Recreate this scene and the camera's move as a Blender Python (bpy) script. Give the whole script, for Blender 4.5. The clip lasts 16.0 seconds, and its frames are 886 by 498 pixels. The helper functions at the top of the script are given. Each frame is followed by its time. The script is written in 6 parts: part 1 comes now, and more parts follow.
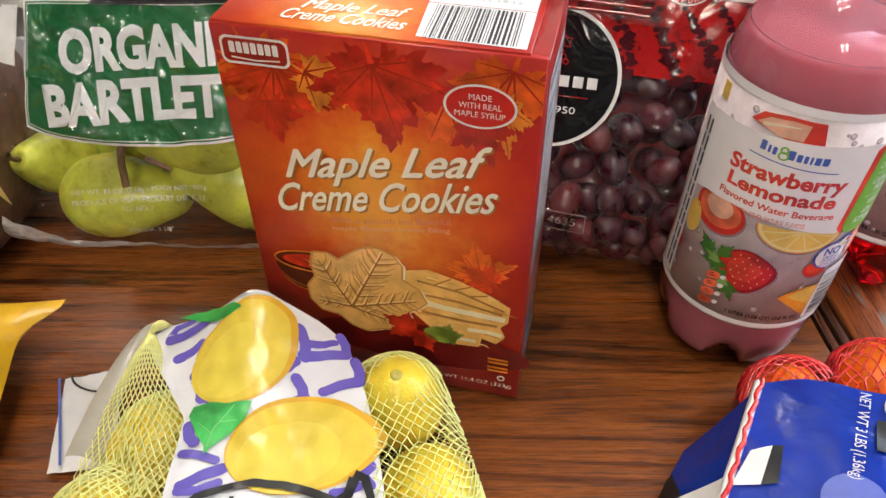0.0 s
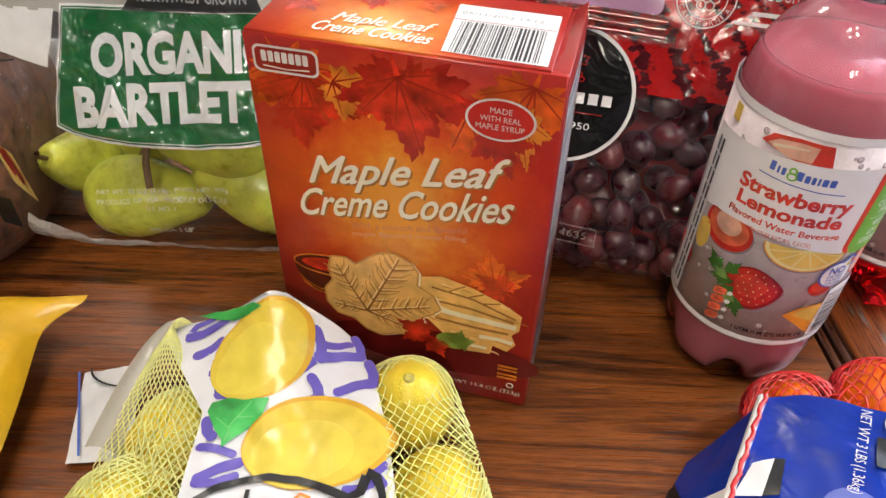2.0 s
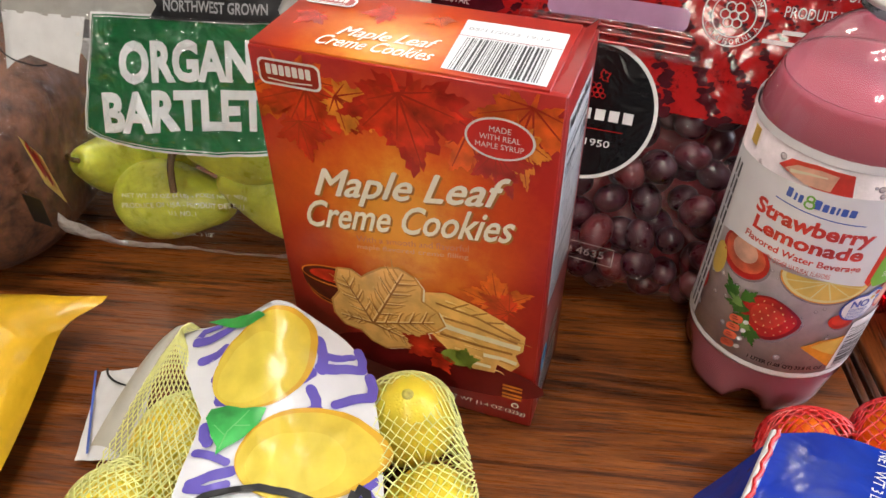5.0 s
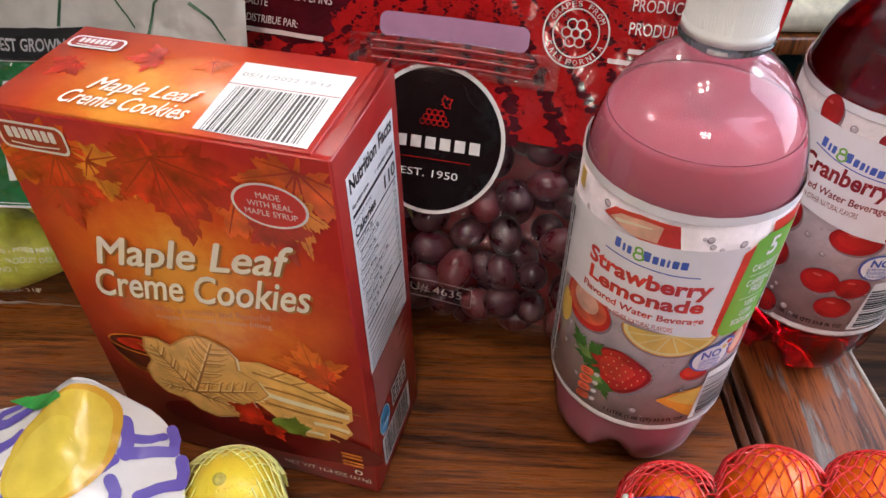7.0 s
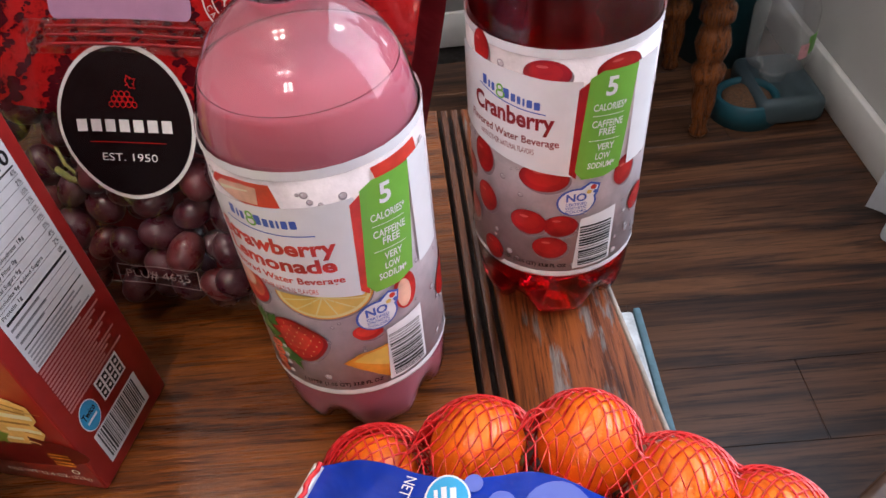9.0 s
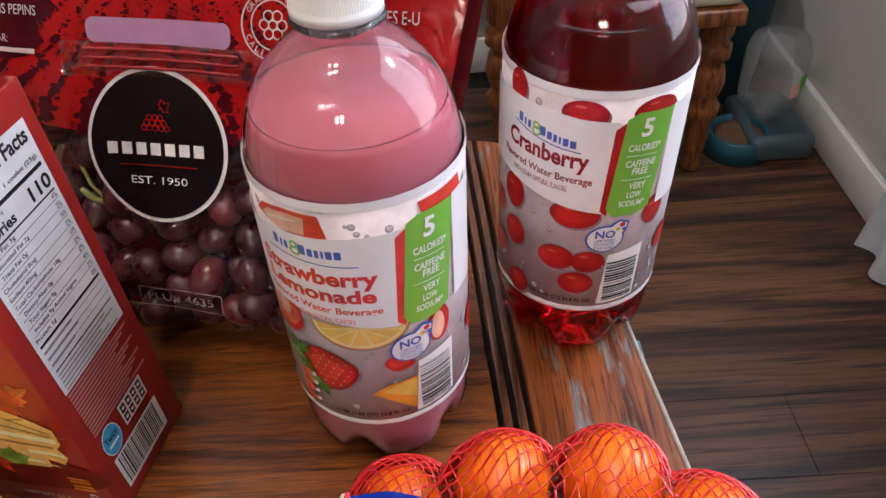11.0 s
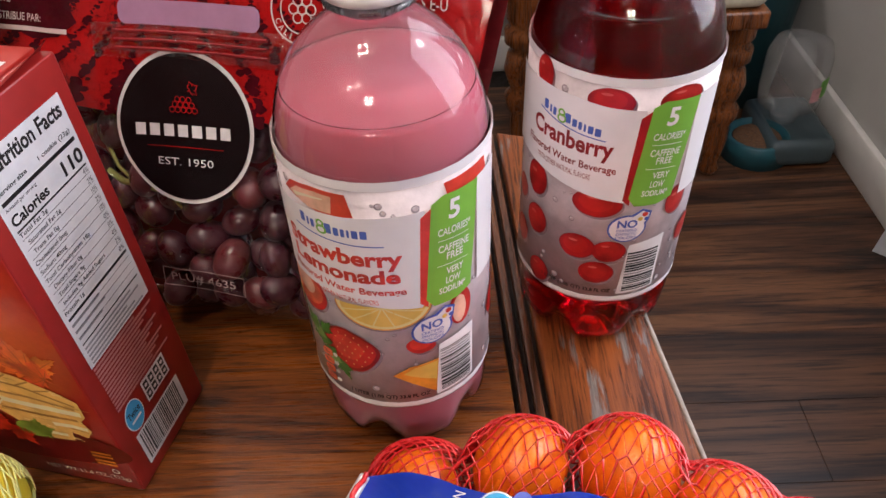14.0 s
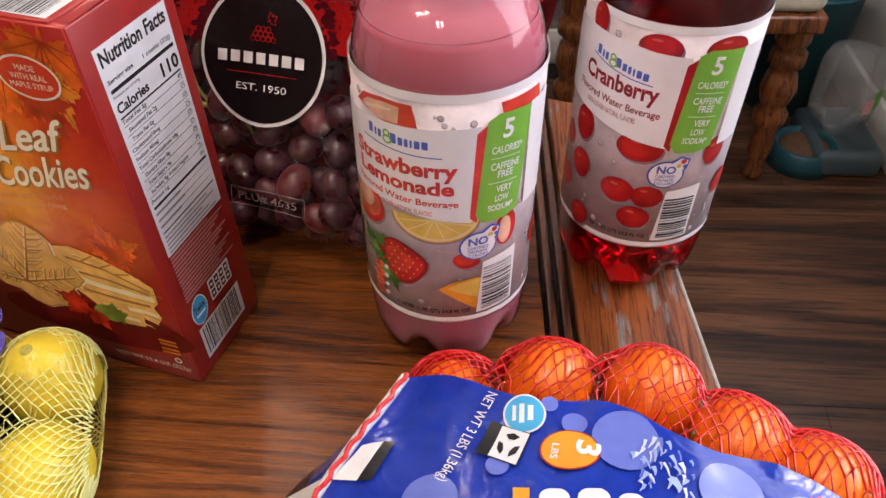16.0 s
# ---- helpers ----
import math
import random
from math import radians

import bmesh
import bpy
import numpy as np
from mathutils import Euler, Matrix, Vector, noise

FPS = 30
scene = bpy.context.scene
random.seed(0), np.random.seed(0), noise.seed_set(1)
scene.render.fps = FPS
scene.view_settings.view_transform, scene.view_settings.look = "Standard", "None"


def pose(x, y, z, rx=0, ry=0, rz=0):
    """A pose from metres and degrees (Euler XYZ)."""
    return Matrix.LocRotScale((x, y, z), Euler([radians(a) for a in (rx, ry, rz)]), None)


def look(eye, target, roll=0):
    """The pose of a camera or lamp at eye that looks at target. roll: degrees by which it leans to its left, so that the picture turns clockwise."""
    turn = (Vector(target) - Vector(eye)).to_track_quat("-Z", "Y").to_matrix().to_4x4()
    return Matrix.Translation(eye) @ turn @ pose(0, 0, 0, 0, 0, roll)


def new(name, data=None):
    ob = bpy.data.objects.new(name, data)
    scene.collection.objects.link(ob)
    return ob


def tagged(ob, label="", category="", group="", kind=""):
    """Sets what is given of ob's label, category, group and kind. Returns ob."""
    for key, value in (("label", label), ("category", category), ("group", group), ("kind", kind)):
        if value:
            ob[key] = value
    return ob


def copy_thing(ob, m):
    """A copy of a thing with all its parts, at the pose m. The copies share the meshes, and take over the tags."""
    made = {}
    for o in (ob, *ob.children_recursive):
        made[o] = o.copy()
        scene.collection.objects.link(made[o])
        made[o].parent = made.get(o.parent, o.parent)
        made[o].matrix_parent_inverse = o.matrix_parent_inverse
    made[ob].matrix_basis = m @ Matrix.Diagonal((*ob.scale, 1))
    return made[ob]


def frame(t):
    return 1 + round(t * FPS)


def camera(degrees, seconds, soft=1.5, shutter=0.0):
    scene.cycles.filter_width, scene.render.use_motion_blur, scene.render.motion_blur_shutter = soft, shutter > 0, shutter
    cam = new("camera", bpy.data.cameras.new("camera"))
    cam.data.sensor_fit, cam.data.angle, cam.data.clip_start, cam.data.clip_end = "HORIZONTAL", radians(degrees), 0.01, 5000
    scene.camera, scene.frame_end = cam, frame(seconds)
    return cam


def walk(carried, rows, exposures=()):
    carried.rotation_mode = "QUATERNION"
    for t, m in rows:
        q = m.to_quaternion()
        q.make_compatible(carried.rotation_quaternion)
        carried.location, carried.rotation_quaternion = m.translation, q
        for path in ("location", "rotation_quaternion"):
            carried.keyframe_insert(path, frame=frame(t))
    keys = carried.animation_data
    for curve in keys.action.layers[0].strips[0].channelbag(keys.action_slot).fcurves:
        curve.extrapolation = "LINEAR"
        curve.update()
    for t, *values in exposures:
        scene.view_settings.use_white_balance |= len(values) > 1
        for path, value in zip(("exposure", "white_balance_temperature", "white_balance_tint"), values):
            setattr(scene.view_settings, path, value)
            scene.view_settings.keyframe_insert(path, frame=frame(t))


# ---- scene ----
cam = camera(61.1, 16.0)
PATH = [
    (0, (0.106, 0.098, 1.064), (0.094, 1.58, -0.279), -0.3),
    (0.5, (0.111, 0.089, 1.068), (0.141, 1.58, -0.266), 0.5),
    (1, (0.098, 0.081, 1.066), (0.128, 1.584, -0.253), 1.6),
    (1.5, (0.097, 0.085, 1.074), (0.099, 1.579, -0.255), 1.7),
    (2, (0.101, 0.089, 1.069), (0.077, 1.593, -0.249), 1.2),
    (2.5, (0.106, 0.092, 1.065), (0.07, 1.583, -0.267), 1.2),
    (3, (0.108, 0.092, 1.068), (0.051, 1.579, -0.27), 1.0),
    (5.3, (0.128, 0.099, 1.071), (-0.046, 1.602, -0.237), -0.4),
    (5.5, (0.133, 0.107, 1.072), (-0.006, 1.6, -0.251), -0.0),
    (6, (0.168, 0.137, 1.082), (0.048, 1.622, -0.252), -0.6),
    (6.5, (0.188, 0.156, 1.074), (0.08, 1.624, -0.28), -1.4),
    (7, (0.187, 0.15, 1.071), (0.079, 1.623, -0.277), -1.6),
    (7.5, (0.223, 0.136, 1.06), (0.07, 1.594, -0.302), -3.1),
    (8, (0.276, 0.145, 1.055), (0.17, 1.598, -0.314), -4.0),
    (8.5, (0.306, 0.156, 1.051), (0.226, 1.581, -0.35), -6.0),
    (9, (0.318, 0.156, 1.053), (0.232, 1.588, -0.34), -7.7),
    (9.5, (0.306, 0.158, 1.056), (0.276, 1.613, -0.316), -5.6),
    (11.8, (0.291, 0.154, 1.064), (0.241, 1.632, -0.282), -4.2),
    (12, (0.288, 0.151, 1.068), (0.232, 1.631, -0.276), -4.2),
    (12.5, (0.291, 0.15, 1.066), (0.203, 1.636, -0.269), -4.9),
    (13, (0.289, 0.149, 1.064), (0.202, 1.631, -0.276), -4.8),
    (13.5, (0.289, 0.151, 1.061), (0.191, 1.624, -0.288), -5.0),
    (14, (0.294, 0.151, 1.056), (0.222, 1.627, -0.291), -4.3),
    (14.5, (0.287, 0.149, 1.049), (0.216, 1.62, -0.305), -3.9),
    (15, (0.284, 0.144, 1.045), (0.205, 1.586, -0.339), -3.9),
    (15.5, (0.279, 0.136, 1.042), (0.179, 1.572, -0.346), -4.0),
    (16, (0.289, 0.11, 1.051), (0.127, 1.575, -0.301), -2.1),
]
walk(cam, [(t, look(eye, target, roll)) for t, eye, target, roll in PATH], [(0, -0.08, 5950, 9), (5.5, -0.1, 5900, 10), (6.5, -0.26, 5850, 14), (8, -0.28, 5850, 15), (12, -0.27, 5950, 14), (15, -0.29, 6300, 19), (16, -0.27, 6300, 19)])
# ==== world and light ====
world = bpy.data.worlds.new("sky")
scene.world = world
world.use_nodes = True
wn = world.node_tree
sky = wn.nodes.new("ShaderNodeTexSky")
sky.sky_type, sky.sun_disc, sky.sun_elevation, sky.sun_rotation = "NISHITA", False, radians(35), radians(70)
wn.nodes["Background"].inputs["Strength"].default_value = 0.12
wn.links.new(sky.outputs[0], wn.nodes["Background"].inputs["Color"])
sun = new("sun", bpy.data.lights.new("sun", "SUN"))
sun.data.energy, sun.data.angle, sun.data.color = 1.0, radians(10), (1, 0.95, 0.88)
sun.matrix_world = look((4, 2.0, 4), (0, 0.4, 0))
BULB, DAY = 112.0, 30.0
day = new("window_daylight", bpy.data.lights.new("window_daylight", "AREA"))
day.data.shape, day.data.size, day.data.size_y, day.data.energy, day.data.color = "RECTANGLE", 1.3, 1.2, DAY, (0.86, 0.93, 1.0)
day.matrix_world = look((1.25, 0.85, 1.4), (0.0, 0.75, 0.9))

# ==== materials ====


def nodes(name):
    m = bpy.data.materials.new(name)
    m.use_nodes = True
    t = m.node_tree
    return m, t, t.nodes["Principled BSDF"]


def add(t, kind, **sets):
    n = t.nodes.new(kind)
    for k, v in sets.items():
        n.inputs[k.replace("_", " ")].default_value = v
    return n


def ramp(t, source, stops):
    r = t.nodes.new("ShaderNodeValToRGB")
    while len(r.color_ramp.elements) < len(stops):
        r.color_ramp.elements.new(0.5)
    for e, (p, c) in zip(r.color_ramp.elements, stops):
        e.position, e.color = p, (*c, 1) if len(c) == 3 else c
    t.links.new(source, r.inputs[0])
    return r


def coords(t, scale=(1, 1, 1), rot=(0, 0, 0), move=(0, 0, 0)):
    c, m = t.nodes.new("ShaderNodeTexCoord"), t.nodes.new("ShaderNodeMapping")
    m.inputs["Scale"].default_value, m.inputs["Rotation"].default_value, m.inputs["Location"].default_value = scale, rot, move
    t.links.new(c.outputs["Object"], m.inputs[0])
    return m.outputs[0]


def bumped(t, b, height, strength, distance=0.001):
    n = add(t, "ShaderNodeBump", Strength=strength, Distance=distance)
    t.links.new(height, n.inputs["Height"])
    t.links.new(n.outputs[0], b.inputs["Normal"])
    return n


def shade(c, k):
    return tuple(min(1.0, v * k) for v in c)


def surface(name, c, rough=0.5, var=0.15, scale=60, bump=0.1, bscale=400, metal=0.0, coat=0.0, sss=0.0, bdist=0.001, spec=0.5):
    """A plain material with two scales of variation in colour and a fine relief."""
    m, t, b = nodes(name)
    at = coords(t)
    n1 = add(t, "ShaderNodeTexNoise", Scale=scale, Detail=6.0, Roughness=0.65)
    n2 = add(t, "ShaderNodeTexNoise", Scale=bscale, Detail=3.0)
    t.links.new(at, n1.inputs[0]), t.links.new(at, n2.inputs[0])
    r = ramp(t, n1.outputs[0], [(0.3, shade(c, 1 - var)), (0.7, shade(c, 1 + var * 0.6))])
    t.links.new(r.outputs[0], b.inputs["Base Color"])
    rr = ramp(t, n1.outputs[0], [(0.3, (rough * 0.85,) * 3), (0.75, (min(1, rough * 1.2),) * 3)])
    t.links.new(rr.outputs[0], b.inputs["Roughness"])
    b.inputs["Metallic"].default_value, b.inputs["Coat Weight"].default_value = metal, coat
    b.inputs["Specular IOR Level"].default_value = spec
    b.inputs["Subsurface Weight"].default_value, b.inputs["Subsurface Scale"].default_value = sss, 0.01
    if bump:
        bumped(t, b, n2.outputs[0], bump, bdist)
    return m


def wood(name, dark, mid, light, axis, rough=0.22, wear=0.0, size=1.0, spec=0.5, tone=0.0):
    """Varnished oak: long grain along an axis, fine pores, and grey worn patches."""
    m, t, b = nodes(name)
    s = [42.0 * size] * 3
    s[axis] = 2.8 * size
    f = [620.0 * size] * 3
    f[axis] = 26.0 * size
    at = coords(t, s)
    warp = add(t, "ShaderNodeTexNoise", Scale=0.55, Detail=2.0)
    t.links.new(at, warp.inputs[0])
    mix = t.nodes.new("ShaderNodeVectorMath")
    mix.operation = "MULTIPLY_ADD"
    mix.inputs[1].default_value = (1.6, 1.6, 1.6)
    t.links.new(warp.outputs["Color"], mix.inputs[0]), t.links.new(at, mix.inputs[2])
    grain = add(t, "ShaderNodeTexNoise", Scale=2.6, Detail=8.0, Roughness=0.68, Distortion=0.5)
    t.links.new(mix.outputs[0], grain.inputs[0])
    pores = add(t, "ShaderNodeTexNoise", Scale=1.0, Detail=4.0, Roughness=0.7)
    t.links.new(coords(t, f), pores.inputs[0])
    col = ramp(t, grain.outputs[0], [(0.36, dark), (0.45, mid), (0.58, light), (0.66, mid), (0.72, dark)])
    pr = ramp(t, pores.outputs[0], [(0.38, (0.2, 0.15, 0.12)), (0.48, (1, 1, 1))])
    mul = t.nodes.new("ShaderNodeMix")
    mul.data_type, mul.blend_type = "RGBA", "MULTIPLY"
    mul.inputs[0].default_value = 0.8
    t.links.new(col.outputs[0], mul.inputs[6]), t.links.new(pr.outputs[0], mul.inputs[7])
    out = mul.outputs[2]
    if wear:
        w = [95.0] * 3
        w[axis] = 16.0
        wn_ = add(t, "ShaderNodeTexNoise", Scale=1.3, Detail=5.0, Roughness=0.62)
        t.links.new(coords(t, w, move=(3, 1, 2)), wn_.inputs[0])
        wr = ramp(t, wn_.outputs[0], [(0.56, (0, 0, 0)), (0.63, (wear,) * 3)])
        wm = t.nodes.new("ShaderNodeMix")
        wm.data_type = "RGBA"
        wc = ramp(t, pores.outputs[0], [(0.3, (0.05, 0.045, 0.04)), (0.65, (0.21, 0.19, 0.175))])
        t.links.new(wr.outputs[0], wm.inputs[0]), t.links.new(out, wm.inputs[6]), t.links.new(wc.outputs[0], wm.inputs[7])
        out = wm.outputs[2]
    if tone:
        info = t.nodes.new("ShaderNodeObjectInfo")
        tr = ramp(t, info.outputs["Random"], [(0.0, (1 - tone,) * 3), (1.0, (1, 1, 1))])
        tm = t.nodes.new("ShaderNodeMix")
        tm.data_type, tm.blend_type = "RGBA", "MULTIPLY"
        tm.inputs[0].default_value = 1.0
        t.links.new(out, tm.inputs[6]), t.links.new(tr.outputs[0], tm.inputs[7])
        out = tm.outputs[2]
    t.links.new(out, b.inputs["Base Color"])
    rr = ramp(t, pores.outputs[0], [(0.3, (rough + 0.2,) * 3), (0.6, (rough,) * 3)])
    t.links.new(rr.outputs[0], b.inputs["Roughness"])
    b.inputs["Specular IOR Level"].default_value = spec
    bumped(t, b, pores.outputs[0], 0.25, 0.0006)
    return m


def film(name, tint=(1, 1, 1), gloss=1.0, rough=0.08, wrinkle=0.6, scale=25, haze=0.0, most=1.0):
    """Clear plastic: lets light straight through and gleams by Fresnel on its wrinkles."""
    m, t, b = nodes(name)
    t.nodes.remove(b)
    at = coords(t)
    n = add(t, "ShaderNodeTexNoise", Scale=scale, Detail=3.0, Roughness=0.5, Distortion=0.8)
    t.links.new(at, n.inputs[0])
    bp = add(t, "ShaderNodeBump", Strength=wrinkle, Distance=0.012)
    t.links.new(n.outputs[0], bp.inputs["Height"])
    fr = add(t, "ShaderNodeFresnel", IOR=1.5)
    t.links.new(bp.outputs[0], fr.inputs["Normal"])
    k = t.nodes.new("ShaderNodeMath")
    k.operation = "MULTIPLY"
    k.inputs[1].default_value = gloss
    t.links.new(fr.outputs[0], k.inputs[0])
    lim = t.nodes.new("ShaderNodeMath")
    lim.operation = "MINIMUM"
    lim.inputs[1].default_value = most
    t.links.new(k.outputs[0], lim.inputs[0])
    tr = t.nodes.new("ShaderNodeBsdfTransparent")
    tr.inputs[0].default_value = (*tint, 1)
    gl = t.nodes.new("ShaderNodeBsdfGlossy")
    gl.inputs["Roughness"].default_value = rough
    t.links.new(bp.outputs[0], gl.inputs["Normal"])
    base = tr.outputs[0]
    if haze:
        df = t.nodes.new("ShaderNodeBsdfDiffuse")
        df.inputs[0].default_value = (0.8, 0.8, 0.82, 1)
        hz = t.nodes.new("ShaderNodeMixShader")
        hz.inputs[0].default_value = haze
        t.links.new(base, hz.inputs[1]), t.links.new(df.outputs[0], hz.inputs[2])
        base = hz.outputs[0]
    mx = t.nodes.new("ShaderNodeMixShader")
    t.links.new(lim.outputs[0], mx.inputs[0]), t.links.new(base, mx.inputs[1]), t.links.new(gl.outputs[0], mx.inputs[2])
    t.links.new(mx.outputs[0], t.nodes["Material Output"].inputs[0])
    return m


def emitter(name, c, k):
    m, t, b = nodes(name)
    b.inputs["Emission Color"].default_value, b.inputs["Emission Strength"].default_value = (*c, 1), k
    return m


def printed(name, c, rough=0.3, var=0.06, wrinkle=0.0, scale=25, coat=0.0, spec=0.5):
    """Ink on card, paper or plastic film."""
    m, t, b = nodes(name)
    at = coords(t)
    n = add(t, "ShaderNodeTexNoise", Scale=90.0, Detail=5.0)
    t.links.new(at, n.inputs[0])
    r = ramp(t, n.outputs[0], [(0.3, shade(c, 1 - var)), (0.7, shade(c, 1 + var))])
    t.links.new(r.outputs[0], b.inputs["Base Color"])
    b.inputs["Roughness"].default_value, b.inputs["Coat Weight"].default_value = rough, coat
    b.inputs["Specular IOR Level"].default_value = spec
    if wrinkle:
        w = add(t, "ShaderNodeTexNoise", Scale=scale, Detail=3.0, Roughness=0.5, Distortion=0.8)
        t.links.new(at, w.inputs[0])
        bumped(t, b, w.outputs[0], wrinkle, 0.012)
    return m


# ==== mesh helpers ====


def part(name, bm, material, parent=None, label="", smooth=True):
    me = bpy.data.meshes.new(name)
    if isinstance(bm, tuple):
        me.from_pydata(bm[0], [], bm[1])
        me.validate()
    else:
        bm.to_mesh(me)
        bm.free()
    me.materials.append(material)
    if smooth:
        me.polygons.foreach_set("use_smooth", [True] * len(me.polygons))
    ob = new(name, me)
    if parent:
        ob.parent = parent
    if label:
        ob["label"] = label
    return ob


def thing(name, m, label, category, group="", kind=""):
    ob = new(name)
    ob.empty_display_size = 0.02
    ob.matrix_world = m
    return tagged(ob, label, category, group, kind)


def box(x0, x1, y0, y1, z0, z1, bevel=0.0, seg=2):
    bm = bmesh.new()
    bmesh.ops.create_cube(bm, size=1.0)
    for v in bm.verts:
        v.co = ((x0 + x1) / 2 + v.co.x * (x1 - x0), (y0 + y1) / 2 + v.co.y * (y1 - y0), (z0 + z1) / 2 + v.co.z * (z1 - z0))
    if bevel:
        bmesh.ops.bevel(bm, geom=bm.edges[:], offset=bevel, segments=seg, profile=0.5, affect="EDGES")
    return bm


def prism(outline, z0, z1, bevel=0.0):
    bm = bmesh.new()
    low = bm.faces.new([bm.verts.new((x, y, z0)) for x, y in outline])
    made = bmesh.ops.extrude_face_region(bm, geom=[low])
    for v in made["geom"]:
        if isinstance(v, bmesh.types.BMVert):
            v.co.z = z1
    bmesh.ops.recalc_face_normals(bm, faces=bm.faces[:])
    if bevel:
        bmesh.ops.bevel(bm, geom=[e for e in bm.edges if abs(e.verts[0].co.z - e.verts[1].co.z) < 1e-6 and e.verts[0].co.z > z1 - 1e-6], offset=bevel, segments=3, profile=0.5, affect="EDGES")
    return bm


def lathe(profile, seg=48, warp=None, cap=True):
    """Turns (radius, z) pairs about z. warp(x, y, z) may move each point."""
    verts, faces = [], []
    for r, z in profile:
        for k in range(seg):
            a = 2 * math.pi * k / seg
            p = (r * math.cos(a), r * math.sin(a), z)
            verts.append(warp(*p) if warp else p)
    for i in range(len(profile) - 1):
        for k in range(seg):
            j = (k + 1) % seg
            faces.append((i * seg + k, i * seg + j, (i + 1) * seg + j, (i + 1) * seg + k))
    if cap:
        faces.append(tuple(reversed(range(seg))))
        n = (len(profile) - 1) * seg
        faces.append(tuple(n + k for k in range(seg)))
    return verts, faces


def sheet(fn, us, vs, thick=0.0):
    """A grid over fn(u, v) -> point."""
    verts = [tuple(fn(u, v)) for v in vs for u in us]
    w = len(us)
    faces = [(j * w + i, j * w + i + 1, (j + 1) * w + i + 1, (j + 1) * w + i) for j in range(len(vs) - 1) for i in range(w - 1)]
    return verts, faces


def tube(paths, radius, sides=4):
    """Round strands along lists of points, joined in one mesh."""
    verts, faces = [], []
    for pts in paths:
        pts = [Vector(p) for p in pts]
        start = len(verts)
        for i, p in enumerate(pts):
            d = (pts[min(i + 1, len(pts) - 1)] - pts[max(i - 1, 0)]).normalized()
            a = d.cross(Vector((0.31, 0.17, 0.93))).normalized()
            b = d.cross(a)
            for k in range(sides):
                q = 2 * math.pi * k / sides
                verts.append(tuple(p + radius * (math.cos(q) * a + math.sin(q) * b)))
        for i in range(len(pts) - 1):
            for k in range(sides):
                j = (k + 1) % sides
                o = start + i * sides
                faces.append((o + k, o + j, o + sides + j, o + sides + k))
    return verts, faces


def ellipsoid(rx, ry, rz, u=20, v=12, warp=None):
    bm = bmesh.new()
    bmesh.ops.create_uvsphere(bm, u_segments=u, v_segments=v, radius=1.0)
    for p in bm.verts:
        q = Vector((p.co.x * rx, p.co.y * ry, p.co.z * rz))
        p.co = warp(q) if warp else q
    return bm


# ---- flat art laid on a surface: lists of 2-D outlines, mapped by at(u, v, height) ----


def disc(cx, cy, rx, ry=None, n=36, a0=0, a1=360):
    ry = rx if ry is None else ry
    full = abs(a1 - a0) >= 360
    k = n if full else n + 1
    return [(cx + rx * math.cos(radians(a0 + (a1 - a0) * i / n)), cy + ry * math.sin(radians(a0 + (a1 - a0) * i / n))) for i in range(k)]


def rect(x0, y0, x1, y1):
    return [(x0, y0), (x1, y0), (x1, y1), (x0, y1)]


def round_rect(x0, y0, x1, y1, r, n=6):
    out = []
    for cx, cy, a in ((x1 - r, y1 - r, 0), (x0 + r, y1 - r, 90), (x0 + r, y0 + r, 180), (x1 - r, y0 + r, 270)):
        out += [(cx + r * math.cos(radians(a + 90 * i / n)), cy + r * math.sin(radians(a + 90 * i / n))) for i in range(n + 1)]
    return out


def line(points, w, w2=None):
    """A brush stroke through points, as one outline."""
    w2 = w if w2 is None else w2
    left, right = [], []
    for i, (x, y) in enumerate(points):
        a, b = points[max(0, i - 1)], points[min(len(points) - 1, i + 1)]
        dx, dy = b[0] - a[0], b[1] - a[1]
        d = math.hypot(dx, dy) or 1
        h = (w + (w2 - w) * i / max(1, len(points) - 1)) / 2
        left.append((x - dy / d * h, y + dx / d * h))
        right.append((x + dy / d * h, y - dx / d * h))
    return left + right[::-1]


def ring(cx, cy, r, w, ry=None, n=40):
    return line(disc(cx, cy, r, ry, n) + [disc(cx, cy, r, ry, n)[0]], w)


LEAF = [(0, -0.55), (0.05, -0.12), (0.42, -0.3), (0.36, -0.16), (0.62, -0.1), (0.5, 0.02), (0.86, 0.3), (0.55, 0.32), (0.5, 0.44), (0.26, 0.28), (0.3, 0.62), (0.16, 0.6), (0, 1.0)]


def leaf(cx, cy, s, turn, squash=1.0):
    """A maple leaf outline with a toothed rim."""
    rim = LEAF + [(-x, y) for x, y in LEAF[-2:0:-1]]
    pts = []
    for i, (a, b) in enumerate(zip(rim, rim[1:] + rim[:1])):
        pts.append(a)
        d = math.dist(a, b)
        if d > 0.25 and max(abs(a[0]), abs(b[0])) > 0.06:
            for f, k in ((0.34, 0.03), (0.44, -0.012), (0.64, 0.035), (0.74, -0.012)):
                nx, ny = (b[1] - a[1]) / d, -(b[0] - a[0]) / d
                pts.append((a[0] + f * (b[0] - a[0]) + k * nx, a[1] + f * (b[1] - a[1]) + k * ny))
    c, n = math.cos(radians(turn)), math.sin(radians(turn))
    return [(cx + s * (x * squash * c - y * n), cy + s * (x * squash * n + y * c)) for x, y in pts]


def leaf_fan(cx, cy, s, turn, squash=1.0):
    """The same leaf as triangles about its heart."""
    rim = leaf(cx, cy, s, turn, squash)
    return [[(cx, cy), a, b] for a, b in zip(rim, rim[1:] + rim[:1])]


